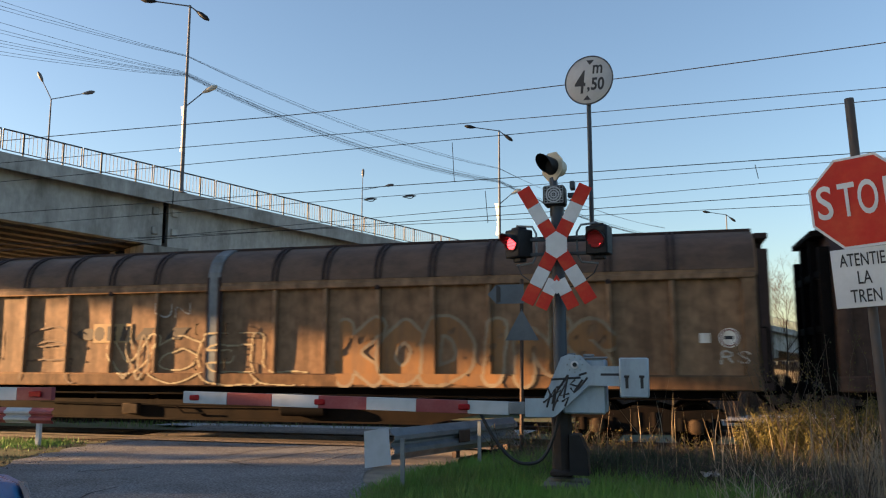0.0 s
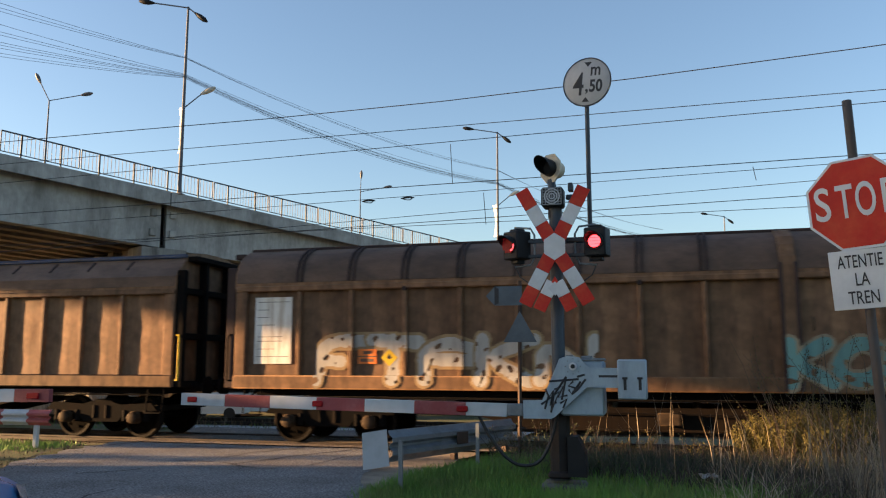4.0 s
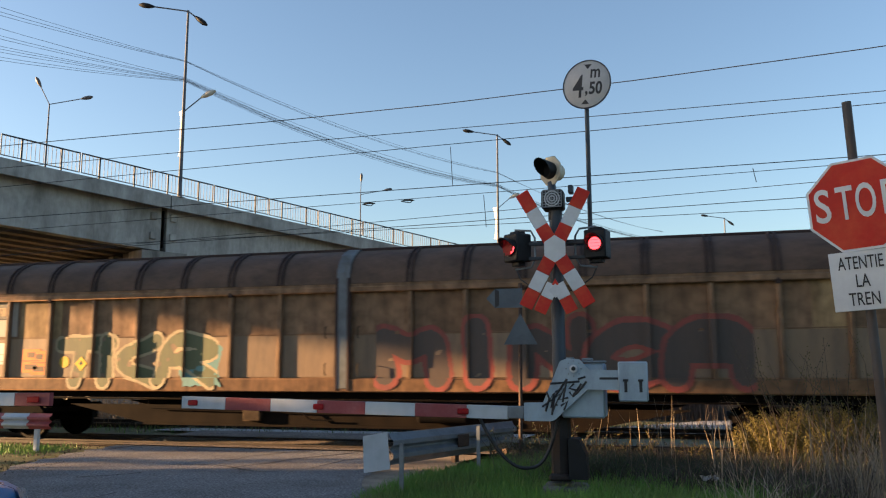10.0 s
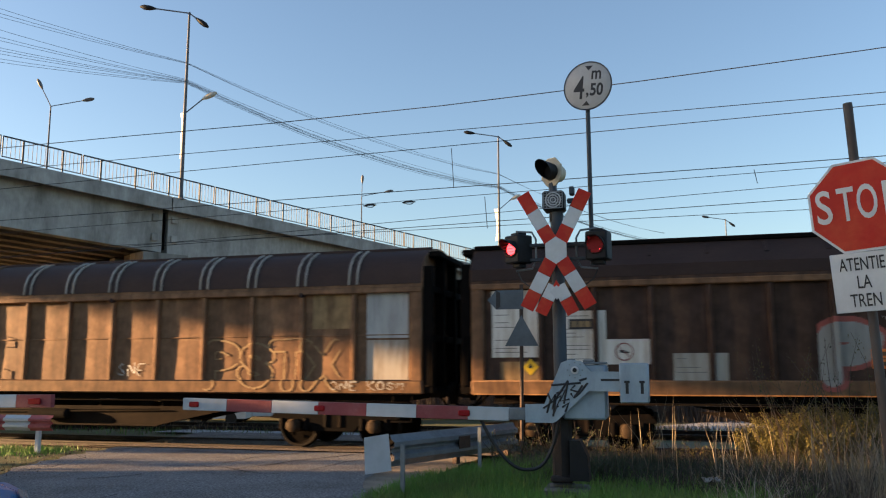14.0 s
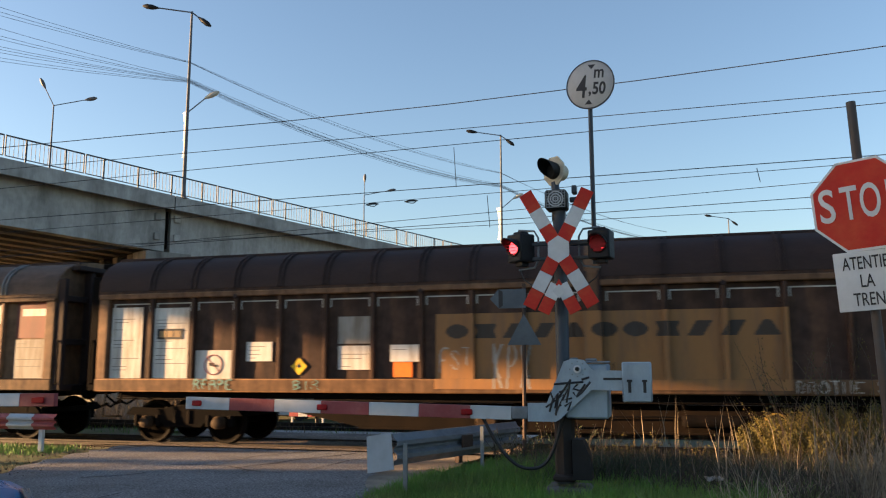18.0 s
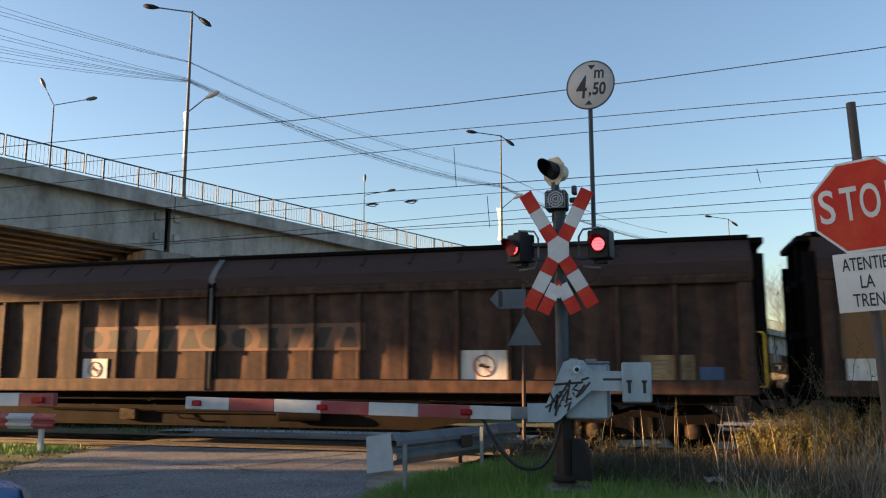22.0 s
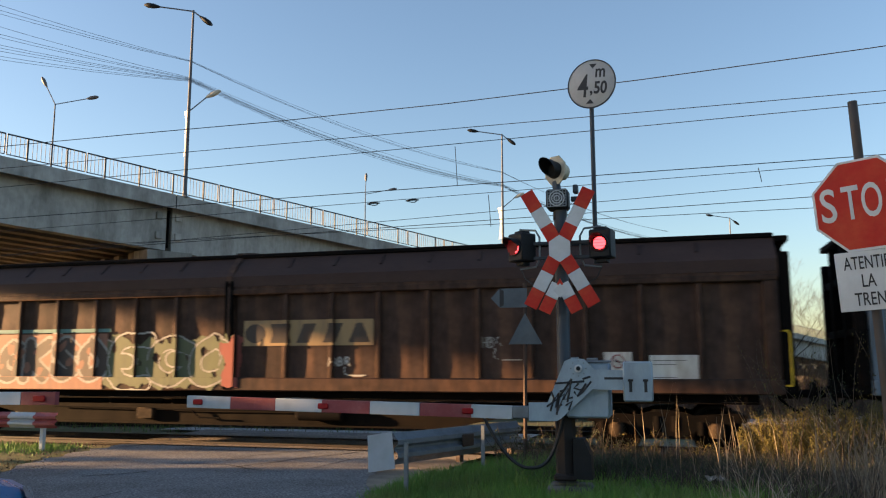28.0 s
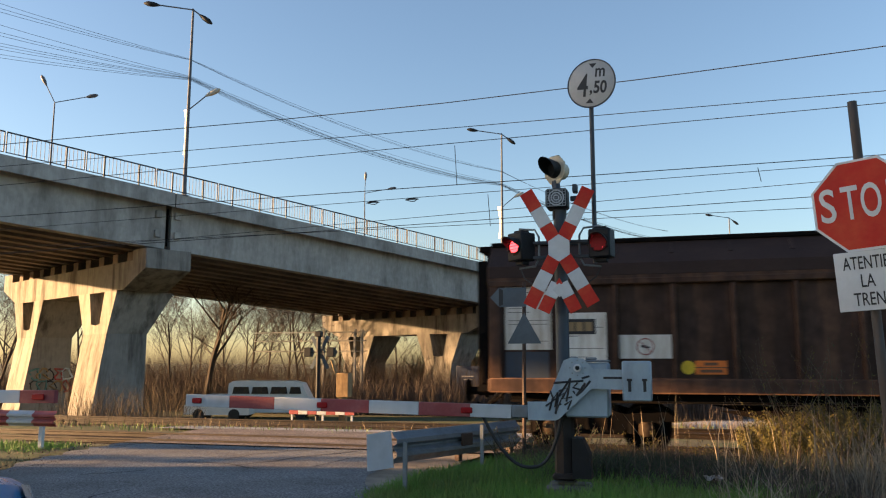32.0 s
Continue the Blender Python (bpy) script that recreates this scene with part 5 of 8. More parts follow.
def near_lamp(s, h):
    o = on_bridge(s, 0.16, 0.0)
    t = thing("street_lamp", o, "tall grey street lamp on the bridge with a white banner", "street lamp", "near row of street lamps")
    part("pole", Geo().tube([(0, 0, 0), (0, 0, 0.4), (0.03, 0, h)], [0.13, 0.10, 0.055], 12), "lamp_steel", t)
    part("collar", Geo().box(-0.2, 0.2, -0.2, 0.2, -0.02, 0.06, 0.01), "lamp_steel", t)
    top = Vector((0.03, 0, h - 0.05))
    for end in (RIGHT * -1.95 + Vector((0, 0, 0.28)), RIGHT * 0.42 + Vector((0, 0, -0.32))):
        part("arm", Geo().tube([top, top + end * 0.9], 0.035, 7), "lamp_steel", t)
        g = Geo()
        lantern(g, top + end * 0.9, end)
        part("lantern", g, "head_black", t)
    j = Vector((0.01, 0, 4.35))
    e = RIGHT * 0.95 + Vector((0, 0, 0.82))
    part("arm", Geo().tube([j, j + e], 0.03, 7), "lamp_steel", t)
    g = Geo()
    lantern(g, j + e * 0.92, RIGHT + Vector((0, 0, 0.5)))
    part("lantern", g, "lamp_lens", t)
    vs, n = [], 8
    for i in range(n + 1):
        z = 4.45 - 2.3 * i / n
        w = 0.13 + 0.2 * abs(2 * i / n - 1.1) ** 1.5
        bend = 0.05 * math.sin(i * 1.1)
        for x in (-0.09, -0.09 - max(w, 0.1)):
            p = Vector((0.87, -0.5, 0)) * x
            vs.append((p.x, p.y + bend, z))
    fs = [(2 * i, 2 * i + 1, 2 * i + 3, 2 * i + 2) for i in range(n)]
    back = [(x, y + 0.01, z) for x, y, z in vs]
    k = len(vs)
    fs2 = fs + [tuple(q + k for q in f[::-1]) for f in fs]
    part("banner", Geo().add(vs + back, fs2), "banner", t, "sunlit white banner")


def far_lamp(s, lift=0.0, fork=-0.75):
    o = on_bridge(s, BW - 0.2, 0.0)
    t = thing("street_lamp", o, "slim grey twin-armed street lamp on the bridge", "street lamp", "far row of street lamps")
    part("pole", Geo().tube([(0, 0, 0), (0, 0, 9.2 + lift)], [0.085, 0.04], 10), "pole", t)
    for e in (RIGHT * 2.75 + Vector((0, 0, 0.5)), RIGHT * fork + Vector((0, 0, 1.6))):
        top = Vector((0, 0, 9.17 + lift))
        part("arm", Geo().tube([top, top + e * 0.8], 0.03, 7), "pole", t)
        g = Geo()
        lantern(g, top + e * 0.78, e)
        part("lantern", g, "lantern_grey", t)


def build_lamps():
    for s, h in ((0.5, 9.65), (25.1, 9.8), (63.5, 10.9)):
        near_lamp(s, h)
    for s, lift, fork in ((1.15, 0.15, -0.85), (28.8, -0.2, 0.05)):
        far_lamp(s, lift, fork)


def wire(pts, r, name="overhead_wire", label="thin dark overhead wire above the track", group="overhead wires"):
    t = thing(name, pts[0], label, "wire", group)
    part("strand", Geo().tube([Vector(p) - Vector(pts[0]) for p in pts], r, 5), "wire", t)
    return t


def build_wires():
    # x, z at two places over a track; the line runs on both ways
    wire([(-30, 16.85, 7.35), (-18, 16.85, 7.37), (-13, 16.85, 7.39), (-8.8, 16.85, 7.385), (-4.6, 16.85, 7.44), (-0.3, 16.85, 7.58), (4.1, 16.85, 7.79), (9, 16.85, 8.08), (20, 16.85, 8.8)], 0.0105)
    lines = [(16.85, -8.61, 6.82, 1.57, 6.88, 0.010), (16.85, -8.60, 6.41, 1.55, 6.60, 0.010), (16.85, -8.57, 5.49, 1.50, 5.59, 0.011),
             (16.85, -8.56, 5.23, 1.50, 5.43, 0.008), (21.60, -8.24, 5.69, 1.90, 6.07, 0.010), (21.60, -7.37, 5.53, 1.88, 5.73, 0.012), (21.60, -10.95, 5.45, 1.87, 5.48, 0.010)]
    for y, x0, z0, x1, z1, r in lines:
        k = (z1 - z0) / (x1 - x0)
        wire([(x, y, z0 + k * (x - x0)) for x in (-55, -30, -15, 0, 15, 45)], r * 0.82)
    # droppers
    for x, za, zb, y in ((-4.37, 6.43, 5.52, 16.85), (-3.62, 5.28, 4.57, 16.85), (1.94, 5.51, 5.22, 16.85)):
        wire([(x, y, za), (x + 0.05, y, zb)], 0.008, "dropper_wire", "short vertical wire hanging between two overhead wires", "dropper wires")
    for x, z in ((-6.30, 5.23), (-5.37, 5.25)):
        t = thing("section_insulator", (x, 16.85, z), "dark spindle insulator strung in the overhead wire", "insulator", "insulators")
        part("spindle", Geo().tube([(-0.16, 0, 0), (-0.05, 0, 0.02), (0.05, 0, 0.02), (0.16, 0, 0.005)], [0.01, 0.024, 0.024, 0.01], 8), "wire", t)
        part("runner", Geo().tube([(-0.14, 0, 0), (-0.02, 0, -0.035), (0.06, 0, -0.04), (0.12, 0, 0)], 0.010, 6), "wire", t)
    # cables that run from lamp to lamp along the bridge
    rng = random.Random(7)
    sp = (-24.2, 0.5, 25.1, 49.7)
    for i in range(11):
        hgt = (7.0, 6.97, 6.95, 6.12, 6.08, 6.05, 6.02, 6.0, 5.98, 5.95, 5.92)[i]
        spread = (-0.1, -0.7, -1.1, -0.2, -1.0, -1.4, -2.1, -2.6, -2.9, -3.2, -3.6)[i]
        pts = []
        for j in range(3):
            a, b = on_bridge(sp[j], 0.16, hgt), on_bridge(sp[j + 1], 0.16, hgt)
            if j == 0:
                a.z += spread
            sag = (0.55, (0.62 + 0.05 * i if i < 3 else 0.55 + 0.035 * i), 0.6)[j] + rng.uniform(-0.07, 0.07)
            for k in range(10 if j < 2 else 11):
                u = k / 10
                p = a.lerp(b, u)
                p.z -= 4 * sag * u * (1 - u)
                pts.append(p)
        wire(pts, 0.0085, "cable", "black cable slung between the lamps of the bridge", "cables on the bridge")


build_lamps()
build_wires()

# ---- labels, lettering and graffiti on the wagons ----
PAINTS = {
    "faint": (0.25, 0.19, 0.125), "gold": (0.29, 0.185, 0.088), "amber": (0.25, 0.115, 0.04), "white_p": (0.48, 0.46, 0.42), "teal": (0.10, 0.24, 0.23), "umber": (0.108, 0.050, 0.027),
    "chalk": (0.37, 0.35, 0.32), "grey_p": (0.10, 0.10, 0.11), "grey_l": (0.33, 0.34, 0.34), "grey_d": (0.09, 0.085, 0.085), "pale_p": (0.38, 0.42, 0.44), "blue_p": (0.035, 0.085, 0.17),
    "coral": (0.42, 0.07, 0.06), "coral_f": (0.28, 0.060, 0.045), "cream": (0.38, 0.30, 0.18), "moss": (0.10, 0.11, 0.055), "bone": (0.33, 0.315, 0.275), "russet": (0.19, 0.085, 0.048), "plum": (0.062, 0.034, 0.060), "mauve": (0.20, 0.115, 0.16), "pink_p": (0.42, 0.25, 0.25),
    "sky_p": (0.24, 0.36, 0.44), "ink_p": (0.02, 0.02, 0.022), "pinkish": (0.38, 0.25, 0.19), "pinkwash": (0.24, 0.145, 0.10), "pale_door": (0.42, 0.45, 0.46), "red_faded": (0.20, 0.045, 0.035),
    "amber_d": (0.155, 0.085, 0.040), "dark_teal": (0.030, 0.055, 0.058), "dusk": (0.175, 0.150, 0.140), "sand": (0.225, 0.148, 0.092), "salmon": (0.30, 0.13, 0.085), "ash": (0.235, 0.225, 0.21), "dull": (0.085, 0.06, 0.05), "dark_blue": (0.03, 0.045, 0.07), "print_grey": (0.16, 0.15, 0.14), "worn_ink": (0.045, 0.030, 0.022),
}
for pn, pc in PAINTS.items():
    M[pn] = material("sprayed or faded paint " + pn, pc, 0.6, 0, 0.4, 2.2, 20, STREAK, tuple(0.62 * c + 0.02 for c in pc), 0.56, 0.05)

CELL = 0.02
DEEP, PROUD = -1.3535, -1.4585


def depth_at(spec, u):
    """The side's depth at u metres from the wagon's left end."""
    x = u - spec["len"] / 2
    d = np.full(x.shape, DEEP)
    for r in spec["ribs"]:
        d[np.abs(x - r) < 0.05] = PROUD
    d[np.abs(x) < 0.17] = -1.5045
    d[np.abs(x) > spec["len"] / 2 - 0.29] = -1.4645
    return d


def raster(spec, name, ids, u0, z0, mats, label=""):
    """Paint on the side: ids is a grid (across, up) of material numbers, 0 for none."""
    nu, nz = ids.shape
    uc = u0 + (np.arange(nu) + 0.5) * CELL
    dep = depth_at(spec, uc)
    spec["coats"] = spec.get("coats", 0) + 1
    lift = 0.0108 + 0.0004 * spec["coats"]
    vs, fs, mi = [], [], []
    for j in range(nz):
        za, zb = z0 + j * CELL, z0 + (j + 1) * CELL
        low, high = zb < 1.29, za > 3.04
        i = 0
        while i < nu:
            k = ids[i, j]
            if k == 0:
                i += 1
                continue
            d, i0 = dep[i], i
            while i < nu and ids[i, j] == k and dep[i] == d:
                i += 1
            y = (min(d, -1.4785) if low or high else d) - lift
            a, b = u0 + i0 * CELL - spec["len"] / 2, u0 + i * CELL - spec["len"] / 2
            n = len(vs)
            vs += [(a, y, za), (b, y, za), (b, y, zb), (a, y, zb)]
            fs.append((n, n + 1, n + 2, n + 3))
            mi.append(k - 1)
    if not fs:
        return
    me = bpy.data.meshes.new(name)
    me.from_pydata(vs, [], fs)
    me.polygons.foreach_set("material_index", mi)
    part(name, me, mats, spec["ob"], label, kind="stuff" if name in ("faded_paint", "graffiti_tag") else "")


def dist(gu, gz, pts):
    best = np.full(gu.shape, 9.0)
    for (ax, az), (bx, bz) in zip(pts[:-1], pts[1:]):
        dx, dz = bx - ax, bz - az
        q = max(dx * dx + dz * dz, 1e-9)
        t = np.clip(((gu - ax) * dx + (gz - az) * dz) / q, 0, 1)
        best = np.minimum(best, np.hypot(gu - ax - t * dx, gz - az - t * dz))
    return best


# loose capitals as strokes over a grid of three columns and five rows, a to o
STROKES = {"A": "mdbfo gi", "B": "mabfhg hlnm", "C": "fbdjnl", "D": "mabflnm", "E": "camo gh", "F": "cam gh", "G": "fbdjnlih", "H": "am co gi", "I": "bn", "J": "clnj",
           "K": "am cgo", "L": "amo", "M": "mahco", "N": "maoc", "O": "bdjnlfb", "P": "mabfhg", "R": "mabfhg ho", "S": "fbdhlnj", "T": "ac bn", "U": "ajnlc", "V": "anc",
           "W": "amhoc", "X": "ao cm", "Y": "ahc hn", "Z": "acmo", "4": "cgi bn", "9": "ihdbflnj", " ": ""}


def letter(ch, rng, soft):
    """Polylines of one letter in a unit box, each corner rounded off when soft."""
    out = []
    for run in STROKES[ch].split():
        pts = [((ord(c) - 97) % 3 / 2 + rng.uniform(-0.06, 0.06), 1 - (ord(c) - 97) // 3 / 4 + rng.uniform(-0.04, 0.04)) for c in run]
        for k in range(2 if soft and len(pts) > 2 else 0):
            q = [pts[0]]
            for (ax, az), (bx, bz) in zip(pts[:-1], pts[1:]):
                q += [(0.75 * ax + 0.25 * bx, 0.75 * az + 0.25 * bz), (0.25 * ax + 0.75 * bx, 0.25 * az + 0.75 * bz)]
            pts = q + [pts[-1]]
        out.append(pts)
    return out


def blotches(gu, gz, seed, n, lo, hi):
    """Uneven cover of old paint, about -1 to 1."""
    rs = np.random.default_rng(seed)
    f = np.zeros_like(gu)
    for i in range(n):
        a = rs.uniform(0, math.pi)
        k = rs.uniform(lo, hi)
        f += np.cos((gu * math.cos(a) + gz * math.sin(a)) * k + rs.uniform(0, 6))
    return f / math.sqrt(n)


def graffiti(spec, kind, u0, u1, z0, z1, mats, seed, word=""):
    rng = random.Random(seed)
    nu, nz = max(int((u1 - u0) / CELL), 2), max(int((z1 - z0) / CELL), 2)
    gu, gz = np.meshgrid((np.arange(nu) + 0.5) * CELL, (np.arange(nz) + 0.5) * CELL, indexing="ij")
    hgt, wid = nz * CELL, nu * CELL
    wob = 0.010 * np.sin(gu * 9 + seed) + 0.008 * np.sin(gz * 13 + seed * 2)
    if kind == "wash":
        f = 0.6 * blotches(gu, gz, seed, 10, 2, 16) + 0.35 * blotches(gu, gz * 0.3, seed + 1, 8, 10, 40)
        edge = np.minimum(np.minimum(gu, wid - gu), np.minimum(gz * 2, hgt - gz)) / (0.22 * min(hgt, 1.0))
        ids = ((f * 0.75 + np.clip(edge, 0, 1.5) - 0.8) > 0).astype(int)
        raster(spec, "faded_paint", ids, u0, z0, mats[:1])
        return
    thin = kind == "tag"
    fat = 0.0 if thin else min(hgt * (0.12 if kind == "throw" else 0.135), 0.30 * wid / max(len(word), 1)) * (1.3 if kind == "bulky" else 1.0)
    line = max(0.036 * hgt, 0.015) if thin else (0.018 if kind == "throw" else 0.018 + 0.010 * hgt) * (1.5 if kind == "bulky" else 1.0)
    mg = fat + line
    n = len(word)
    step = wid / n
    owner, ids = np.zeros((nu, nz), int), np.zeros((nu, nz), int)
    worn = blotches(gu, gz, seed + 5, 12, 4, 30)
    for i, ch in enumerate(word):
        lean, lift, grow_ = rng.uniform(-0.10, 0.14), rng.uniform(-0.03, 0.03) * hgt, rng.uniform(0.94, 1.06)
        c, half = (i + 0.5) * step, max(step * (0.42 if thin else 0.62) - mg, step * 0.24)
        best = np.full(gu.shape, 9.0)
        for pl in letter(ch, rng, True):
            pts = [(c + half * (2 * p - 1 + lean * (2 * q - 1)), mg + (hgt - 2 * mg) * min(max(q * grow_, 0), 1) + lift * 0.5) for p, q in pl]
            best = np.minimum(best, dist(gu, gz, pts))
        best = best + wob * (0.4 if thin else 1)
        if thin:
            on = (best < line * 0.5 + 0.004) & (worn < 1.5)
            owner[on], ids[on] = i + 1, 1
            continue
        inside, rim = best < fat, np.abs(best - fat) < line
        owner[inside | rim] = i + 1
        if kind == "throw":
            ids[inside] = 0
            ids[rim & (worn < 1.35)] = 1
        else:
            ids[inside] = (worn[inside] < (1.55 if kind == "bulky" else 0.85)).astype(int)
            ids[rim & (worn < 1.7)] = 2
    if thin:
        return raster(spec, "graffiti_tag", ids, u0, z0, mats, "quick sprayed tag")
    for i in range(n):
        raster(spec, "graffiti_letter", np.where(owner == i + 1, ids, 0), u0, z0, mats, "sprayed graffiti letter")


def bubbles(spec, u0, u1, z0, z1, mats, seed, n):
    """A row of fat dome-shaped letters with thin outlines and round spots; n = 0 gives an upward arrow."""
    rng = random.Random(seed)
    nu, nz = int((u1 - u0) / CELL), int((z1 - z0) / CELL)
    gu, gz = np.meshgrid((np.arange(nu) + 0.5) * CELL, (np.arange(nz) + 0.5) * CELL, indexing="ij")
    wid, hgt = nu * CELL, nz * CELL
    worn = blotches(gu, gz, seed + 5, 12, 4, 30)
    owner, ids = np.zeros((nu, nz), int), np.zeros((nu, nz), int)
    for i in range(max(n, 1)):
        if n == 0:
            x, z = np.abs(gu - wid / 2) / (wid / 2), gz / hgt
            d = np.where(z > 0.45, x - 1.0 + (z - 0.45) / 0.55, np.where(z > 0.36, np.maximum(x - 1.0, (0.36 - z) * 3), x - 0.42))
            f = d * wid * 0.4
        else:
            c, hw, top = (i + 0.5) * wid / n, 0.58 * wid / n, hgt * rng.uniform(0.88, 1.0)
            r = np.sqrt(((gu - c + 0.12 * (gz - hgt / 2)) / hw) ** 2 + (np.maximum(gz - 0.30 * hgt, 0) / (top - 0.30 * hgt)) ** 2 + 0.16 * (np.minimum(gz - 0.30 * hgt, 0) / (0.3 * hgt)) ** 2)
            f = (r - 1.0) * hw + 0.02 * np.sin(gz * 7 + i * 2)
        inside, rim = f < -0.022, np.abs(f) < 0.024
        owner[inside | rim] = i + 1
        ids[inside] = (worn[inside] < 1.3).astype(int)
        for k in range(13 if n else 3):
            su, sz, sr = (rng.uniform(i, i + 1) * wid / max(n, 1), rng.uniform(0.35, 0.95) * hgt, rng.choice((0.05, 0.07, 0.10, 0.13)))
            ids[inside & (np.hypot(gu - su, gz - sz) < sr)] = 3
        ids[rim & (worn < 1.7)] = 2
    for i in range(max(n, 1)):
        raster(spec, "graffiti_letter", np.where(owner == i + 1, ids, 0), u0, z0, mats, "bubble graffiti letter with pink spots")


def bays(spec, u0, u1):
    """Stretches between the ribs that u0..u1 covers."""
    h = spec["len"] / 2
    cuts = sorted([-h + 0.28, -0.17, 0.17, h - 0.28] + spec["ribs"])
    out = []
    for a, b in zip(cuts[:-1], cuts[1:]):
        a, b = a + 0.05 + h, b - 0.05 + h
        lo, hi = max(a, u0), min(b, u1)
        if hi - lo > 0.12:
            out.append((lo, hi))
    return out or [(u0, u1)]


def plate(spec, u0, u1, z0, z1, mat, y=DEEP, name="label_panel", parent=None):
    h = spec["len"] / 2
    spec["plates"] = spec.get("plates", 0) + 1
    y -= 0.0003 * spec["plates"]
    return part(name, Geo().box(u0 - h, u1 - h, y - 0.006, y + 0.004, z0, z1, 0.001), mat, parent or spec["ob"])


def mark(key, kind, u0, u1, z0, z1, *a):
    spec = TRAIN[key]
    h = spec["len"] / 2
    seed = int(u0 * 37 + z0 * 101 + ord(key))
    if kind in ("throw", "tag"):
        return graffiti(spec, kind, u0, u1, z0, z1, [a[0]], seed, a[1])
    if kind in ("piece", "bulky"):
        return graffiti(spec, kind, u0, u1, z0, z1, [a[0], a[1]], seed, a[2])
    if kind == "bubble":
        return bubbles(spec, u0, u1, z0, z1, a[1:4] or ["plum", "pink_p", "mauve"], seed, a[0])
    if kind == "wash":
        return graffiti(spec, kind, u0, u1, z0, z1, [a[0]], seed)
    if kind in ("line", "band"):
        ids = np.ones((int((u1 - u0) / CELL), max(int((z1 - z0) / CELL), 1)), int)
        return raster(spec, "painted_band", ids, u0, z0, [a[0]])
    if kind == "brand":
        nu, nz = int((u1 - u0) / CELL), max(int((z1 - z0) / CELL), 8)
        ids = np.zeros((nu, nz), int)
        band = bool(a[0])
        if band:
            ids[:] = 1
        n = a[1]
        for i in range(n):
            # plain blocks, in place of the maker's name
            p0, p1 = int(nu * (i + 0.08) / n), int(nu * (i + 0.90) / n)
            q0, q1 = int(nz * 0.14), int(nz * 0.86)
            x, z = np.meshgrid(np.linspace(-1, 1, p1 - p0), np.linspace(-1, 1, q1 - q0), indexing="ij")
            shape = (np.hypot(x, z) < 1.05, np.abs(x) < 0.95 - 0.35 * z - 0.3, np.abs(x - 0.35 * z) < 0.62, np.abs(x) < 0.75 + 0.25 * np.abs(z))[(i * 7 + i // 3) % 4]
            ids[p0:p1, q0:q1][shape] = 2
        return raster(spec, "lettering", ids, u0, z0, [a[0] or "gold", "worn_ink"], "worn dark lettering blocks")
    # plates and signs lie in the bays between the ribs
    if kind in ("disc", "diamond", "logo", "orange", "round"):
        c, w = (u0 + u1) / 2, u1 - u0
        bay = [b for b in bays(spec, 0.0, spec["len"]) if b[0] - 0.1 <= c <= b[1] + 0.1]
        if bay:
            lo, hi = bay[0]
            w = min(w, hi - lo)
            c = min(max(c, lo + w / 2), hi - w / 2)
        u0, u1 = c - w / 2, c + w / 2
    cx, cz, w, t = (u0 + u1) / 2 - h, (z0 + z1) / 2, u1 - u0, z1 - z0
    y = DEEP - 0.012
    ring = lambda r, x=cx, z=cz: [(x + r * math.cos(2 * math.pi * i / 24), y - 0.012, z + r * math.sin(2 * math.pi * i / 24)) for i in range(25)]
    if kind in ("panel", "text"):
        for lo, hi in bays(spec, u0, u1):
            p = plate(spec, lo, hi, z0, z1, a[0], DEEP if kind == "panel" else DEEP - 0.012)
            if kind == "text" and hi - lo > 0.25:
                rng = random.Random(seed)
                z = z1 - 0.1
                while z > z0 + 0.06:
                    if rng.random() < 0.75:
                        x0 = lo - h + 0.06
                        x1 = x0 + (hi - lo - 0.12) * rng.choice((0.35, 0.55, 0.8, 1.0))
                        wd = round(x1 - x0, 2)
                        part("printed_line", kept(("printed_line", wd), lambda: Geo().box(0, wd, -0.002, 0.002, -0.007, 0.007)), "print_grey" if a[0] != "blue_p" else "chalk", p, "", (x0, DEEP - 0.0195, z))
                    z -= rng.choice((0.075, 0.09, 0.16))
    elif kind == "round":
        p = plate(spec, u0, u1, z0, z1, "white", y)
        r = min(w, t) * 0.34
        part("red_ring", Geo().tube(ring(r), 0.011, 6, cap=False).tube([(cx - r * 0.7, y - 0.012, cz + r * 0.7), (cx + r * 0.7, y - 0.012, cz - r * 0.7)], 0.008, 5), "sign_red_old", p)
        part("black_mark", Geo().box(cx - r * 0.5, cx + r * 0.1, y - 0.016, y - 0.008, cz - r * 0.12, cz + r * 0.2, 0.003).box(cx - r * 0.1, cx + r * 0.55, y - 0.016, y - 0.008, cz - r * 0.2, cz + r * 0.02, 0.003), "ink", p)
    elif kind == "disc":
        r = min(w, t) / 2
        d = part("round_label", Geo().tube([(cx, y + 0.004, cz), (cx, y - 0.006, cz)], r, 24), a[0], spec["ob"])
        if a[0] in ("white", "grey_white"):
            part("red_ring", Geo().tube([(px, py + 0.004, pz) for px, py, pz in ring(r * 0.82)], 0.012, 5, cap=False), "red_faded", d)
            part("black_mark", Geo().box(cx - r * 0.5, cx + r * 0.4, y - 0.01, y - 0.005, cz - r * 0.15, cz + r * 0.2, 0.002), "ink", d)
    elif kind == "diamond":
        q = min(w, t) / 2
        d = part("hazard_label", flat([(cx - q, cz), (cx, cz - q), (cx + q, cz), (cx, cz + q)], y - 0.006, y + 0.004), "yellow", spec["ob"], "yellow diamond hazard label")
        part("black_mark", flat([(cx - q * 0.3, cz + 0.0), (cx, cz - q * 0.2), (cx + q * 0.3, cz), (cx, cz + q * 0.45)], y - 0.009, y - 0.0065), "ink", d)
    elif kind == "orange":
        d = plate(spec, u0, u1, z0, z1, "orange", y, "hazard_plate")
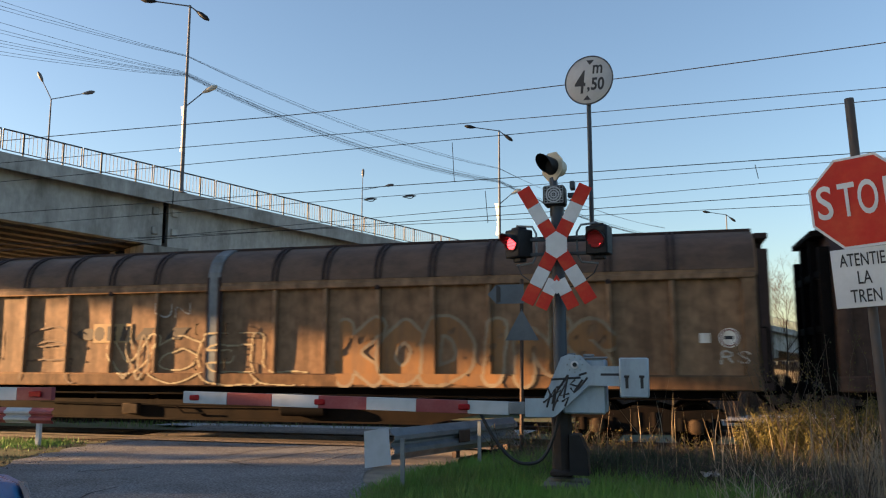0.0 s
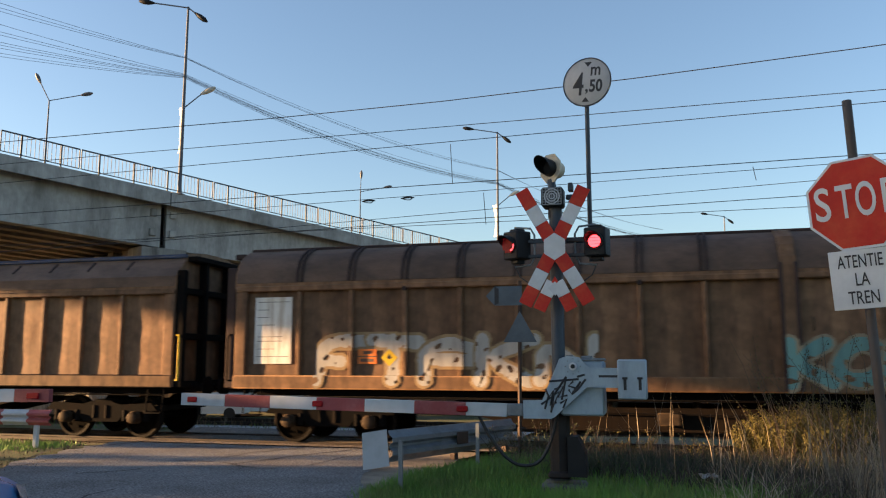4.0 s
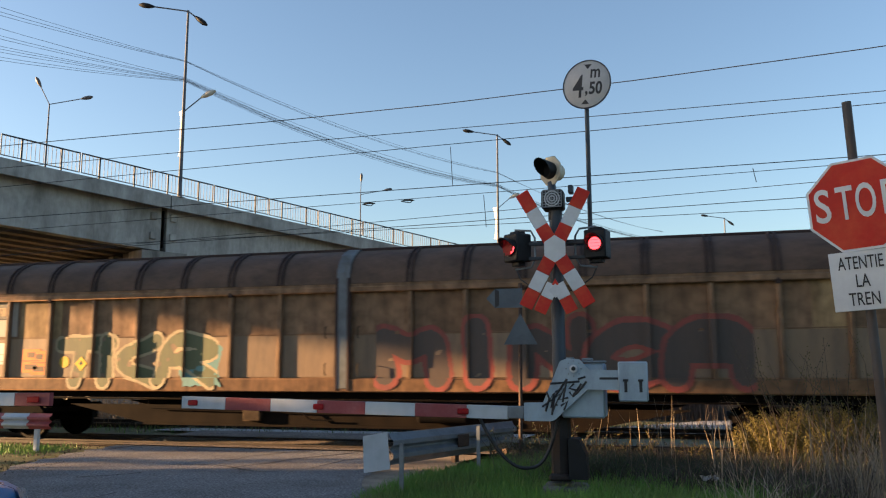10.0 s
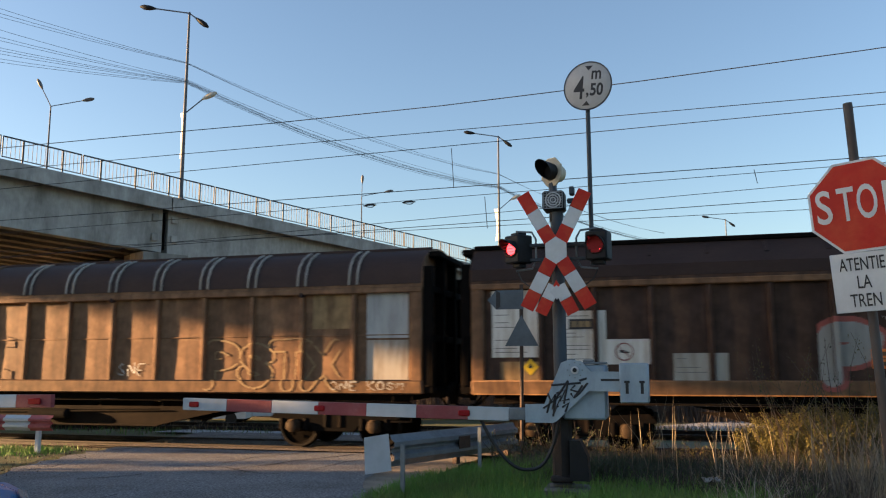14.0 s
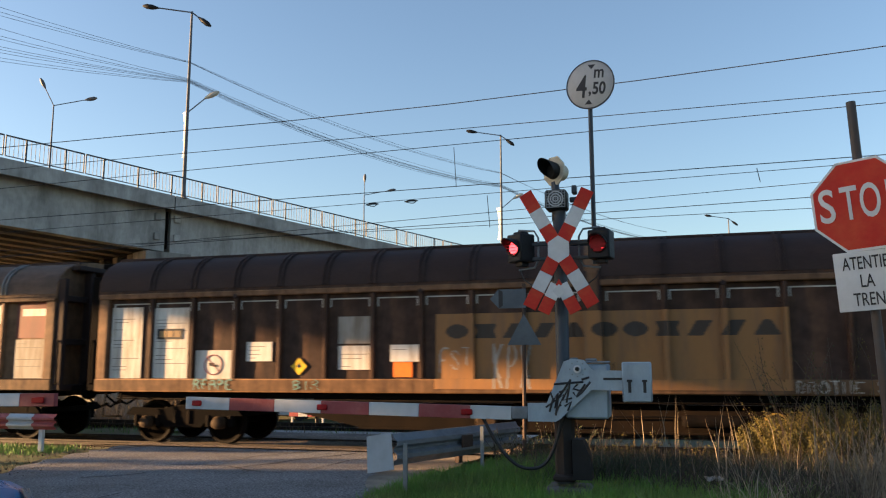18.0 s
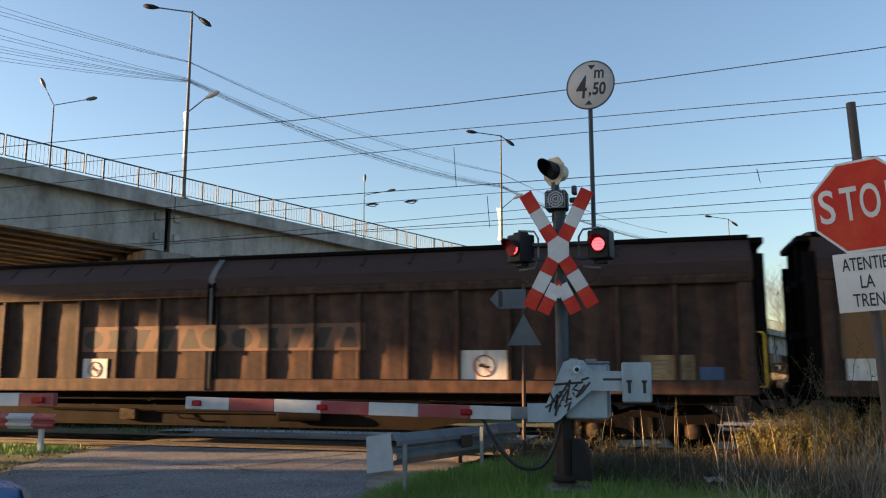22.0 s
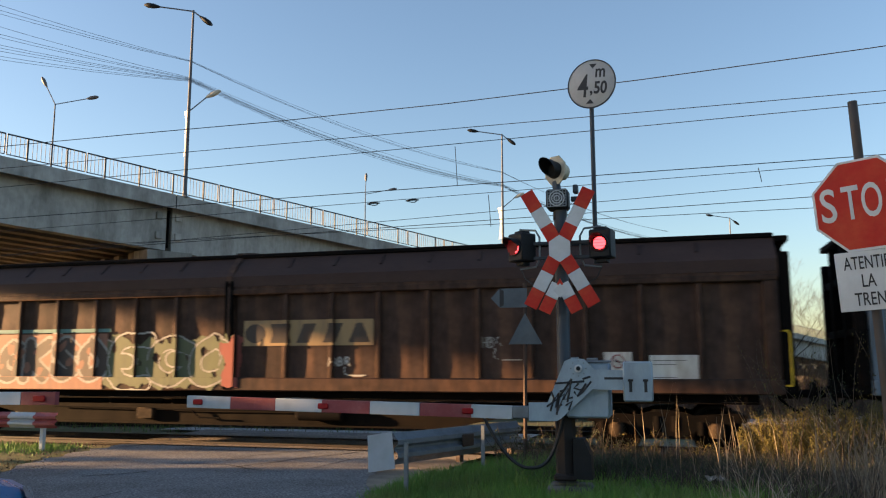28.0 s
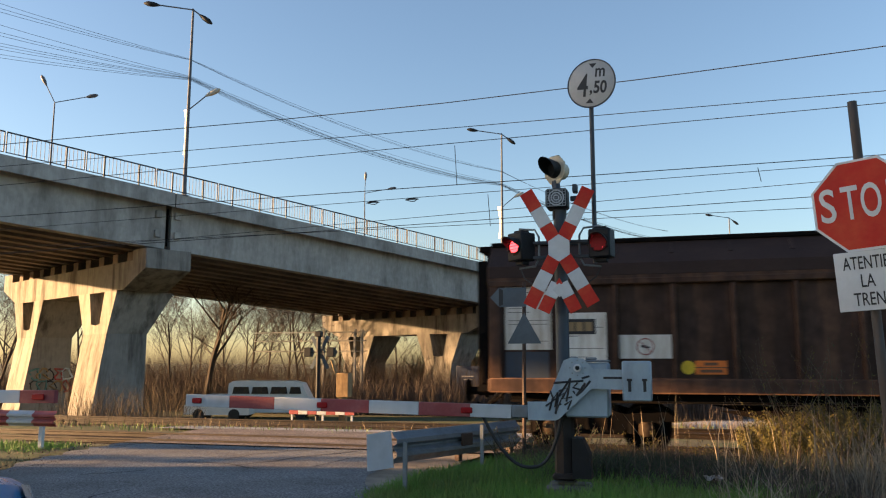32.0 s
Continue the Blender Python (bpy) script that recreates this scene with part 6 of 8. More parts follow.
        part("print", Geo().box(u0 - h, u1 - h, y - 0.0095, y - 0.0065, cz - 0.01, cz + 0.01).box(cx - w * 0.22, cx + w * 0.22, y - 0.0095, y - 0.0065, cz + t * 0.15, cz + t * 0.36)
             .box(cx - w * 0.36, cx + w * 0.36, y - 0.0095, y - 0.0065, cz - t * 0.36, cz - t * 0.15), "umber", d)
    elif kind == "logo":
        d = plate(spec, u0, u1, z0, z1, "ink", DEEP - 0.024, "logo_plate")
        part("logo_mark", Geo().box(cx - w * 0.4, cx - w * 0.15, DEEP - 0.034, DEEP - 0.0305, cz - t * 0.3, cz + t * 0.3).box(cx - w * 0.1, cx + w * 0.12, DEEP - 0.034, DEEP - 0.0305, cz - t * 0.3, cz + t * 0.3)
             .box(cx + w * 0.17, cx + w * 0.4, DEEP - 0.034, DEEP - 0.0305, cz - t * 0.3, cz + t * 0.3), "gold", d)


mark("c", "text", 0.45, 1.3, 1.5, 2.9, "white")
mark("c", "orange", 2.8, 3.2, 1.5, 1.8)
mark("c", "diamond", 3.3, 3.65, 1.45, 1.8)
mark("r", "text", 0.4, 1.2, 1.5, 2.8, "cream")
mark("a", "panel", 21.04, 21.23, 1.85, 2.03, "white")
mark("a", "disc", 21.37, 21.76, 1.76, 2.12, "white")
mark("a", "text", 0.29, 1.31, 1.35, 2.82, "white")
mark("a", "logo", 0.44, 1.03, 2.55, 2.79)
mark("a", "text", 1.57, 2.47, 1.35, 2.74, "grey_white")
mark("a", "orange", 2.78, 3.20, 1.46, 1.73)
mark("a", "diamond", 3.28, 3.61, 1.41, 1.77)
mark("b", "text", 19.81, 20.59, 1.22, 1.66, "white")
mark("b", "disc", 21.19, 21.61, 1.52, 1.92, "white")
mark("b", "text", 0.10, 0.93, 1.20, 3.00, "white")
mark("b", "orange", 1.02, 1.41, 1.36, 1.68)
mark("b", "diamond", 1.45, 1.83, 1.32, 1.68)
mark("b", "panel", 2.32, 2.85, 1.26, 1.53, "ink")
mark("b", "text", 3.18, 4.04, 1.25, 1.48, "grey_white")
mark("c", "panel", 19.40, 20.23, 2.63, 3.04, "white")
mark("c", "panel", 20.51, 21.47, 2.21, 2.57, "red_faded")
mark("c", "panel", 20.73, 21.46, 1.32, 2.18, "grey_white")
mark("c", "disc", 19.73, 20.09, 1.52, 1.88, "white")
mark("d", "text", 0.36, 1.32, 1.58, 3.14, "white")
mark("d", "text", 0.11, 0.61, 1.30, 1.95, "white")
mark("d", "disc", 0.70, 0.98, 1.50, 1.91, "yellow")
mark("d", "text", 3.61, 4.43, 1.31, 1.56, "white")
mark("e", "panel", 11.80, 12.28, 2.32, 2.79, "red_faded")
mark("e", "disc", 11.85, 12.23, 2.37, 2.74, "white")
mark("e", "text", 12.20, 12.45, 1.57, 2.31, "white")
mark("f", "text", 0.15, 0.91, 1.34, 2.81, "white")
mark("f", "text", 1.14, 2.13, 1.34, 2.79, "white")
mark("f", "disc", 2.58, 3.05, 2.28, 2.71, "white")
mark("f", "orange", 2.34, 2.77, 1.39, 1.72)
mark("f", "diamond", 2.80, 3.17, 1.38, 1.76)
mark("f", "panel", 7.11, 7.52, 1.47, 1.82, "white")
mark("g", "text", 21.31, 21.83, 1.37, 2.01, "white")
mark("g", "text", 0.38, 1.36, 1.31, 2.97, "grey_white")
mark("g", "disc", 0.47, 0.83, 1.53, 1.97, "white")
mark("g", "text", 1.59, 2.57, 1.37, 3.00, "white")
mark("g", "logo", 1.77, 2.35, 2.64, 2.85)
mark("g", "orange", 3.17, 3.60, 1.85, 2.12)
mark("g", "diamond", 3.28, 3.63, 1.40, 1.77)
mark("h", "disc", 21.51, 21.90, 1.34, 1.68, "white")
mark("h", "panel", 19.97, 20.74, 1.36, 3.06, "beige")
mark("h", "orange", 3.08, 3.56, 1.38, 1.92)
mark("h", "disc", 4.10, 4.36, 1.49, 1.76, "yellow")
mark("h", "text", 0.70, 1.65, 1.38, 3.09, "grey_white")
mark("h", "panel", 1.82, 2.86, 2.21, 3.11, "grey_white")
mark("h", "logo", 2.02, 2.61, 2.62, 2.95)
mark("h", "text", 2.00, 2.73, 1.57, 2.06, "white")
mark("h", "panel", 2.95, 4.09, 1.38, 3.07, "beige")
mark("h", "orange", 3.58, 4.02, 1.33, 1.88)
mark("h", "diamond", 4.51, 4.84, 1.41, 1.75)
mark("i", "panel", 19.67, 20.78, 1.33, 3.10, "pinkish")
mark("i", "panel", 20.84, 21.98, 1.33, 2.95, "pinkish")
mark("i", "panel", 21.05, 21.89, 2.71, 2.89, "white")
mark("i", "disc", 21.50, 21.88, 1.43, 1.78, "red_faded")
mark("i", "text", 0.30, 1.36, 1.32, 3.12, "pinkish")
mark("i", "disc", 0.98, 1.34, 1.72, 2.08, "red_faded")
mark("i", "panel", 1.02, 1.34, 1.38, 1.62, "umber")
mark("i", "panel", 2.72, 3.75, 1.95, 3.10, "pinkish")
mark("i", "diamond", 3.22, 3.66, 1.36, 1.76)
mark("i", "orange", 4.35, 4.72, 1.58, 1.84)
mark("i", "orange", 5.18, 5.50, 1.58, 1.80)
mark("i", "panel", 1.53, 2.62, 1.35, 3.15, "pinkish")
mark("i", "logo", 1.85, 2.41, 2.59, 2.80)
mark("i", "text", 1.60, 2.55, 1.91, 2.48, "white")
mark("i", "orange", 2.78, 3.14, 1.47, 1.78)
mark("i", "diamond", 5.71, 6.04, 1.44, 1.85)
mark("j", "round", 19.12, 20.07, 1.16, 1.75)
mark("j", "text", 20.21, 21.17, 1.17, 1.69, "white")
mark("j", "text", 21.42, 21.98, 1.59, 1.86, "grey_white")
mark("j", "orange", 7.19, 7.63, 1.47, 1.81)
mark("j", "text", 0.42, 1.40, 1.70, 3.00, "white")
mark("j", "text", 1.70, 2.62, 1.34, 2.58, "white")
mark("j", "logo", 1.99, 2.44, 2.23, 2.42)
mark("j", "round", 2.74, 3.69, 1.56, 2.03)
mark("j", "text", 3.82, 4.78, 1.25, 1.76, "grey_white")
mark("j", "panel", 0.58, 1.51, 1.08, 1.62, "beige")
mark("j", "diamond", 1.08, 1.40, 1.32, 1.71)
mark("k", "panel", 19.65, 20.75, 2.31, 3.12, "beige")
mark("k", "panel", 20.85, 21.98, 2.11, 3.10, "pale_door")
mark("k", "panel", 20.86, 21.98, 1.27, 2.07, "grey_white")
mark("l", "panel", 0.25, 1.39, 1.05, 3.18, "grey_white")
mark("l", "panel", 1.44, 2.54, 1.06, 3.14, "grey_white")
mark("l", "panel", 2.60, 3.69, 1.07, 3.10, "grey_white")
mark("l", "logo", 0.43, 0.98, 2.72, 3.00)
mark("l", "text", 0.28, 0.76, 1.27, 1.73, "white")
mark("l", "disc", 2.98, 3.32, 2.59, 2.92, "white")
mark("l", "panel", 0.90, 1.41, 1.32, 1.62, "ink")
mark("l", "piece", 14.40, 15.34, 1.16, 2.01, "gold", "ink_p", "A")
mark("m", "round", 19.95, 20.78, 1.31, 1.99)
mark("m", "text", 21.27, 21.81, 1.38, 2.00, "white")
mark("m", "text", 17.85, 18.45, 1.59, 2.06, "white")
mark("m", "text", 0.25, 1.13, 1.27, 2.84, "white")
mark("m", "text", 1.42, 2.30, 1.27, 2.81, "white")
mark("m", "logo", 1.52, 2.16, 2.12, 2.35)
mark("m", "round", 2.50, 3.37, 1.25, 1.87)
mark("m", "text", 3.72, 4.32, 1.63, 2.04, "white")
mark("m", "diamond", 4.76, 5.14, 1.34, 1.70)
mark("m", "panel", 5.82, 6.59, 1.98, 2.54, "grey_white")
mark("m", "text", 5.83, 6.60, 1.45, 1.94, "white")
mark("m", "text", 6.96, 7.59, 1.61, 1.95, "white")
mark("m", "orange", 7.03, 7.43, 1.30, 1.60)
mark("m", "band", 7.92, 14.48, 1.07, 2.57, "amber")
mark("m", "brand", 8.09, 14.43, 2.02, 2.41, "", 11)
mark("n", "panel", 20.05, 20.50, 2.54, 2.98, "white")
mark("n", "panel", 20.93, 21.98, 2.19, 3.12, "red_faded")
mark("n", "panel", 21.08, 21.93, 2.70, 2.87, "white")
mark("n", "text", 20.93, 21.98, 1.26, 2.16, "grey_white")
mark("n", "disc", 20.15, 20.52, 1.41, 1.76, "white")
mark("n", "panel", 13.02, 13.56, 1.62, 1.94, "cream")
mark("n", "panel", 0.20, 1.54, 1.04, 3.07, "beige")
mark("n", "logo", 0.73, 1.32, 1.82, 2.03)
mark("n", "round", 1.83, 2.66, 1.26, 1.82)
mark("n", "orange", 3.16, 3.57, 1.70, 1.91)
mark("o", "round", 17.76, 18.73, 1.17, 1.81)
mark("o", "text", 20.01, 20.96, 1.21, 1.65, "blue_p")
mark("o", "panel", 21.35, 21.70, 1.30, 1.50, "grey_white")
mark("o", "panel", 0.32, 1.32, 1.64, 3.06, "amber")
mark("o", "panel", 0.39, 1.11, 1.24, 1.64, "white")
mark("o", "panel", 1.40, 2.34, 2.53, 2.91, "white")
mark("o", "logo", 1.54, 2.19, 2.66, 2.86)
mark("o", "text", 1.34, 2.35, 1.24, 2.13, "white")
mark("o", "text", 3.62, 4.46, 1.29, 1.59, "white")
mark("o", "disc", 6.99, 7.45, 1.30, 1.80, "white")
mark("p", "round", 7.77, 8.41, 1.22, 1.70)
mark("p", "round", 16.78, 17.71, 1.22, 1.83)
mark("p", "text", 20.05, 21.00, 1.04, 1.72, "beige")
mark("p", "panel", 21.09, 21.50, 1.09, 1.50, "blue_p")
mark("p", "text", 0.37, 1.33, 1.28, 3.07, "cream")
mark("p", "text", 1.46, 2.39, 2.73, 3.10, "white")
mark("p", "text", 1.44, 2.37, 1.30, 2.15, "white")
mark("p", "diamond", 2.60, 2.97, 1.62, 1.97)
mark("p", "panel", 2.94, 3.37, 1.60, 2.12, "white")
mark("q", "round", 18.79, 19.77, 1.20, 1.86)
mark("q", "text", 19.86, 20.84, 1.22, 1.76, "white")
mark("q", "text", 0.28, 1.26, 1.72, 3.08, "white")
mark("q", "panel", 0.22, 0.71, 1.28, 1.72, "red_faded")
mark("q", "disc", 0.76, 1.05, 1.36, 1.63, "yellow")
mark("q", "text", 1.34, 2.31, 1.16, 2.39, "white")
mark("q", "logo", 1.44, 2.09, 2.11, 2.32)
mark("q", "round", 2.40, 3.39, 1.56, 2.08)
mark("q", "panel", 3.49, 4.44, 1.19, 1.61, "white")
mark("r", "panel", 15.49, 16.52, 2.37, 3.07, "cream")
mark("r", "text", 19.82, 20.68, 1.23, 1.67, "grey_white")
mark("r", "disc", 21.26, 21.67, 1.47, 1.90, "grey_white")
mark("r", "disc", 0.10, 0.53, 1.62, 2.13, "white")
mark("r", "diamond", 1.22, 1.72, 1.37, 1.81)
mark("s", "panel", 0.10, 1.57, 1.15, 3.38, "beige")
mark("s", "logo", 0.15, 0.84, 2.82, 3.07)
mark("s", "orange", 1.06, 1.62, 1.37, 1.81)
mark("s", "text", 0.10, 0.95, 1.37, 2.48, "white")
mark("t", "round", 18.94, 19.46, 1.41, 1.76)
mark("t", "text", 19.78, 20.76, 1.22, 1.70, "white")
mark("t", "text", 0.11, 1.06, 1.24, 3.10, "cream")
mark("t", "logo", 0.38, 0.99, 1.85, 2.06)
mark("t", "diamond", 0.61, 1.03, 1.37, 1.75)
mark("t", "orange", 0.20, 0.58, 1.39, 1.59)
mark("t", "text", 1.20, 2.17, 1.31, 2.13, "white")
mark("t", "round", 3.37, 4.31, 1.19, 2.05)
mark("u", "round", 21.16, 21.88, 1.19, 1.85)
mark("u", "panel", 19.86, 20.77, 1.25, 1.72, "umber")
mark("u", "panel", 0.15, 1.24, 1.20, 3.10, "amber")
mark("u", "panel", 1.31, 2.10, 2.63, 3.10, "white")
mark("u", "logo", 1.41, 1.99, 2.75, 3.03)
mark("u", "text", 1.24, 2.23, 1.60, 2.52, "white")
mark("u", "diamond", 1.53, 2.05, 1.21, 1.62)
mark("u", "round", 3.43, 4.40, 1.16, 2.01)
mark("v", "round", 19.10, 20.05, 1.13, 1.84)
mark("v", "panel", 20.16, 21.22, 1.28, 1.70, "white")
mark("v", "text", 21.30, 22.33, 1.30, 1.70, "white")
mark("v", "text", 0.23, 1.24, 1.80, 3.10, "white")
mark("v", "panel", 0.25, 1.18, 1.26, 1.76, "dark_blue")
mark("v", "text", 1.31, 2.28, 1.28, 2.50, "white")
mark("v", "logo", 1.46, 2.08, 2.09, 2.38)
mark("v", "round", 2.39, 3.34, 1.63, 2.07)
mark("v", "disc", 3.53, 3.86, 1.34, 1.59, "yellow")
mark("v", "orange", 3.86, 4.41, 1.34, 1.59)
mark("a", "brand", 7.45, 10.51, 1.95, 2.32, "", 4)
mark("a", "throw", 8.32, 13.26, 0.99, 2.14, "cream", "VOEL")
mark("a", "tag", 9.56, 10.48, 2.47, 2.81, "chalk", "UN")
mark("a", "wash", 13.77, 17.48, 0.99, 1.63, "amber")
mark("a", "piece", 13.95, 19.53, 0.99, 2.45, "amber", "faint", "KODINS")
mark("a", "tag", 21.38, 21.93, 1.46, 1.72, "white_p", "RS")
mark("a", "throw", 4.01, 5.28, 1.01, 2.36, "faint", "N")
mark("a", "throw", 6.09, 7.60, 1.01, 2.31, "umber", "A")
mark("a", "brand", 7.96, 8.97, 1.93, 2.36, "gold", 3)
mark("a", "tag", 8.71, 9.48, 1.03, 2.15, "faint", "SO")
mark("a", "tag", 0.60, 3.35, 1.01, 1.33, "teal", "JSC TKCE")
mark("b", "band", 12.78, 14.67, 2.07, 2.39, "gold")
mark("b", "brand", 7.80, 12.78, 1.88, 2.31, "gold", 7)
mark("b", "wash", 8.74, 9.53, 1.24, 1.87, "coral_f")
mark("b", "bulky", 11.76, 18.75, 1.05, 2.40, "bone", "blue_p", "ESKIAM")
mark("b", "bubble", 11.9, 18.6, 0.99, 1.50, 6, "bone", "blue_p", "bone")
mark("b", "tag", 3.39, 4.07, 1.69, 2.15, "white_p", "FS")
mark("b", "tag", 1.23, 2.96, 1.53, 2.16, "faint", "GIU")
mark("b", "throw", 4.48, 7.75, 0.99, 2.06, "faint", "ASAO")
mark("b", "tag", 19.86, 20.58, 1.85, 2.06, "chalk", "NONE")
mark("b", "tag", 18.84, 19.15, 1.13, 1.76, "coral", "X")
mark("c", "piece", 10.93, 14.94, 0.99, 2.05, "teal", "faint", "KORTI")
mark("c", "piece", 1.87, 7.65, 0.99, 2.16, "chalk", "gold", "FTAKN")
mark("d", "tag", 1.31, 2.07, 2.72, 2.96, "white_p", "TEARS")
mark("d", "tag", 1.32, 1.96, 2.42, 2.66, "white_p", "FUNKE")
mark("d", "tag", 1.30, 2.00, 2.09, 2.36, "white_p", "TBONE")
mark("d", "tag", 9.83, 10.68, 2.73, 2.98, "white_p", "TEARS")
mark("d", "tag", 9.95, 10.62, 2.40, 2.69, "white_p", "FUNKE")
mark("d", "tag", 10.67, 11.51, 2.40, 2.64, "white_p", "TBONE")
mark("d", "brand", 8.41, 14.04, 1.92, 2.33, "", 10)
mark("d", "throw", 4.43, 5.58, 1.86, 2.94, "coral_f", "S")
mark("d", "piece", 5.76, 8.41, 1.13, 3.23, "grey_l", "coral_f", "KS")
mark("d", "tag", 3.57, 4.09, 1.63, 1.95, "chalk", "ROC")
mark("d", "piece", 9.20, 14.01, 1.04, 2.17, "ash", "chalk", "OND")
mark("e", "piece", 7.38, 12.05, 0.99, 2.19, "faint", "grey_d", "DUSC")
mark("e", "tag", 6.72, 7.76, 1.95, 2.44, "teal", "LUCK")
mark("e", "wash", 5.75, 6.53, 1.10, 2.33, "gold")
mark("e", "tag", 1.58, 2.55, 1.78, 2.40, "teal", "APOC")
mark("e", "piece", 3.95, 5.34, 1.41, 1.96, "grey_p", "dull", "ARC")
mark("e", "tag", 2.06, 4.95, 1.04, 1.34, "teal", "CKANEON")
mark("f", "tag", 3.60, 4.57, 2.15, 2.43, "teal", "MOOR")
mark("f", "tag", 3.62, 4.56, 1.84, 2.11, "teal", "FIEC")
mark("f", "tag", 3.71, 4.46, 1.47, 1.81, "teal", "FTO")
mark("f", "piece", 6.90, 12.49, 1.41, 2.46, "amber", "umber", "NARUA")
mark("f", "wash", 7.58, 12.49, 1.00, 1.49, "gold")
mark("f", "wash", 6.09, 6.74, 1.05, 2.85, "gold")
mark("f", "tag", 1.50, 5.93, 0.99, 1.32, "ink_p", "NUMEKY")
mark("f", "throw", 0.86, 3.15, 1.02, 1.98, "ink_p", "UOVA")
mark("g", "brand", 8.83, 14.32, 1.95, 2.29, "", 8)
mark("g", "throw", 14.95, 19.48, 0.99, 2.25, "white_p", "ORBSCO")
mark("g", "tag", 18.94, 19.36, 1.27, 1.59, "white_p", "BK")
mark("g", "tag", 19.83, 20.76, 1.82, 2.27, "white_p", "KGZ")
mark("g", "tag", 19.82, 20.75, 1.32, 1.78, "white_p", "NSB")
mark("g", "throw", 11.20, 13.93, 0.99, 2.00, "faint", "FITS")
mark("g", "throw", 8.89, 10.90, 0.99, 2.06, "faint", "SKAF")
mark("g", "brand", 7.98, 12.67, 1.96, 2.44, "gold", 9)
mark("g", "throw", 2.72, 6.95, 1.02, 2.28, "chalk", "ORBSOA")
mark("g", "throw", 7.75, 11.47, 1.05, 2.11, "faint", "PSKE")
mark("h", "panel", 0.32, 21.80, 1.29, 2.15, "sand")
mark("h", "wash", 7.26, 8.42, 1.02, 2.10, "teal")
mark("h", "piece", 3.96, 8.15, 1.01, 2.31, "moss", "cream", "TKR")
mark("h", "bulky", 11.74, 18.96, 1.01, 2.54, "dull", "coral_f", "MINCA")
mark("i", "wash", 12.54, 13.80, 1.28, 2.35, "faint")
mark("i", "wash", 14.02, 14.91, 1.28, 2.39, "faint")
mark("i", "wash", 15.03, 16.13, 1.34, 2.13, "faint")
mark("i", "wash", 16.20, 17.33, 1.28, 2.35, "faint")
mark("i", "wash", 17.47, 18.43, 1.34, 2.10, "faint")
mark("i", "wash", 9.22, 11.20, 1.06, 2.31, "sky_p")
mark("i", "wash", 2.95, 9.40, 1.02, 1.27, "sky_p")
mark("i", "wash", 4.2, 8.2, 1.02, 1.27, "pink_p")
mark("i", "bubble", 3.55, 6.45, 1.05, 2.44, 2)
mark("i", "bubble", 6.35, 9.05, 1.05, 2.52, 2)
mark("i", "bubble", 9.40, 10.80, 1.30, 2.42, 0)
mark("i", "wash", 13.38, 14.12, 1.58, 2.16, "ash")
mark("i", "wash", 11.62, 12.66, 1.07, 1.44, "sky_p")
mark("j", "wash", 7.85, 18.89, 1.07, 3.22, "ash")
mark("j", "tag", 7.35, 8.10, 2.30, 2.60, "chalk", "SYN")
mark("j", "line", 8.05, 8.85, 2.42, 2.46, "chalk")
mark("j", "bulky", 6.30, 8.55, 1.05, 2.42, "ash", "coral_f", "PO")
mark("j", "bulky", 8.50, 18.95, 1.02, 3.36, "ash", "coral_f", "UAVRNXW")
mark("j", "wash", 8.26, 9.24, 1.30, 1.90, "coral_f")
mark("j", "wash", 10.00, 10.66, 1.30, 2.70, "coral_f")
mark("j", "wash", 11.64, 12.51, 1.10, 1.60, "coral_f")
mark("j", "wash", 13.49, 14.26, 1.60, 2.50, "coral_f")
mark("j", "wash", 14.80, 15.35, 1.20, 2.60, "coral_f")
mark("j", "wash", 17.42, 18.51, 1.10, 1.70, "coral_f")
mark("j", "tag", 18.00, 18.75, 2.76, 2.99, "chalk", "HAPPY")
mark("j", "tag", 17.99, 18.84, 2.46, 2.73, "chalk", "BDAY")
mark("j", "piece", 18.19, 19.03, 1.58, 2.10, "ink_p", "chalk", "S")
mark("k", "throw", 17.20, 20.29, 1.03, 2.14, "gold", "PSTX")
mark("k", "tag", 14.94, 15.68, 1.32, 1.66, "white_p", "SNE")
mark("k", "tag", 20.09, 21.71, 1.05, 1.26, "chalk", "ONE KOSM")
mark("l", "throw", 3.73, 7.86, 1.03, 2.22, "chalk", "SHE")
mark("m", "tag", 18.92, 19.67, 1.38, 1.94, "cream", "APHL")
mark("m", "tag", 14.52, 16.37, 1.01, 1.26, "chalk", "BROTHE SEA")
mark("m", "tag", 2.52, 3.48, 1.03, 1.27, "teal", "REAPE")
mark("m", "tag", 4.86, 5.49, 1.04, 1.27, "teal", "BIR")
mark("m", "tag", 7.97, 8.67, 1.39, 1.89, "chalk", "FST")
mark("m", "tag", 9.06, 9.89, 1.06, 1.98, "chalk", "KPX")
mark("n", "wash", 16.48, 17.32, 1.26, 1.88, "cream")
mark("n", "wash", 16.63, 17.39, 1.91, 2.43, "sky_p")
mark("n", "piece", 12.85, 16.35, 0.99, 2.00, "cream", "ink_p", "NORTA")
mark("n", "piece", 2.59, 5.07, 1.58, 2.10, "grey_l", "ink_p", "TEOK")
mark("n", "wash", 4.94, 5.78, 1.07, 1.89, "pinkish")
mark("n", "tag", 6.40, 7.33, 1.10, 1.64, "chalk", "LUX")
mark("o", "tag", 16.64, 18.89, 1.14, 2.06, "chalk", "EIW")
mark("o", "wash", 3.56, 4.61, 1.25, 2.35, "amber_d")
mark("o", "wash", 4.77, 6.80, 1.26, 2.39, "amber_d")
mark("o", "wash", 7.89, 14.79, 1.02, 1.91, "russet")
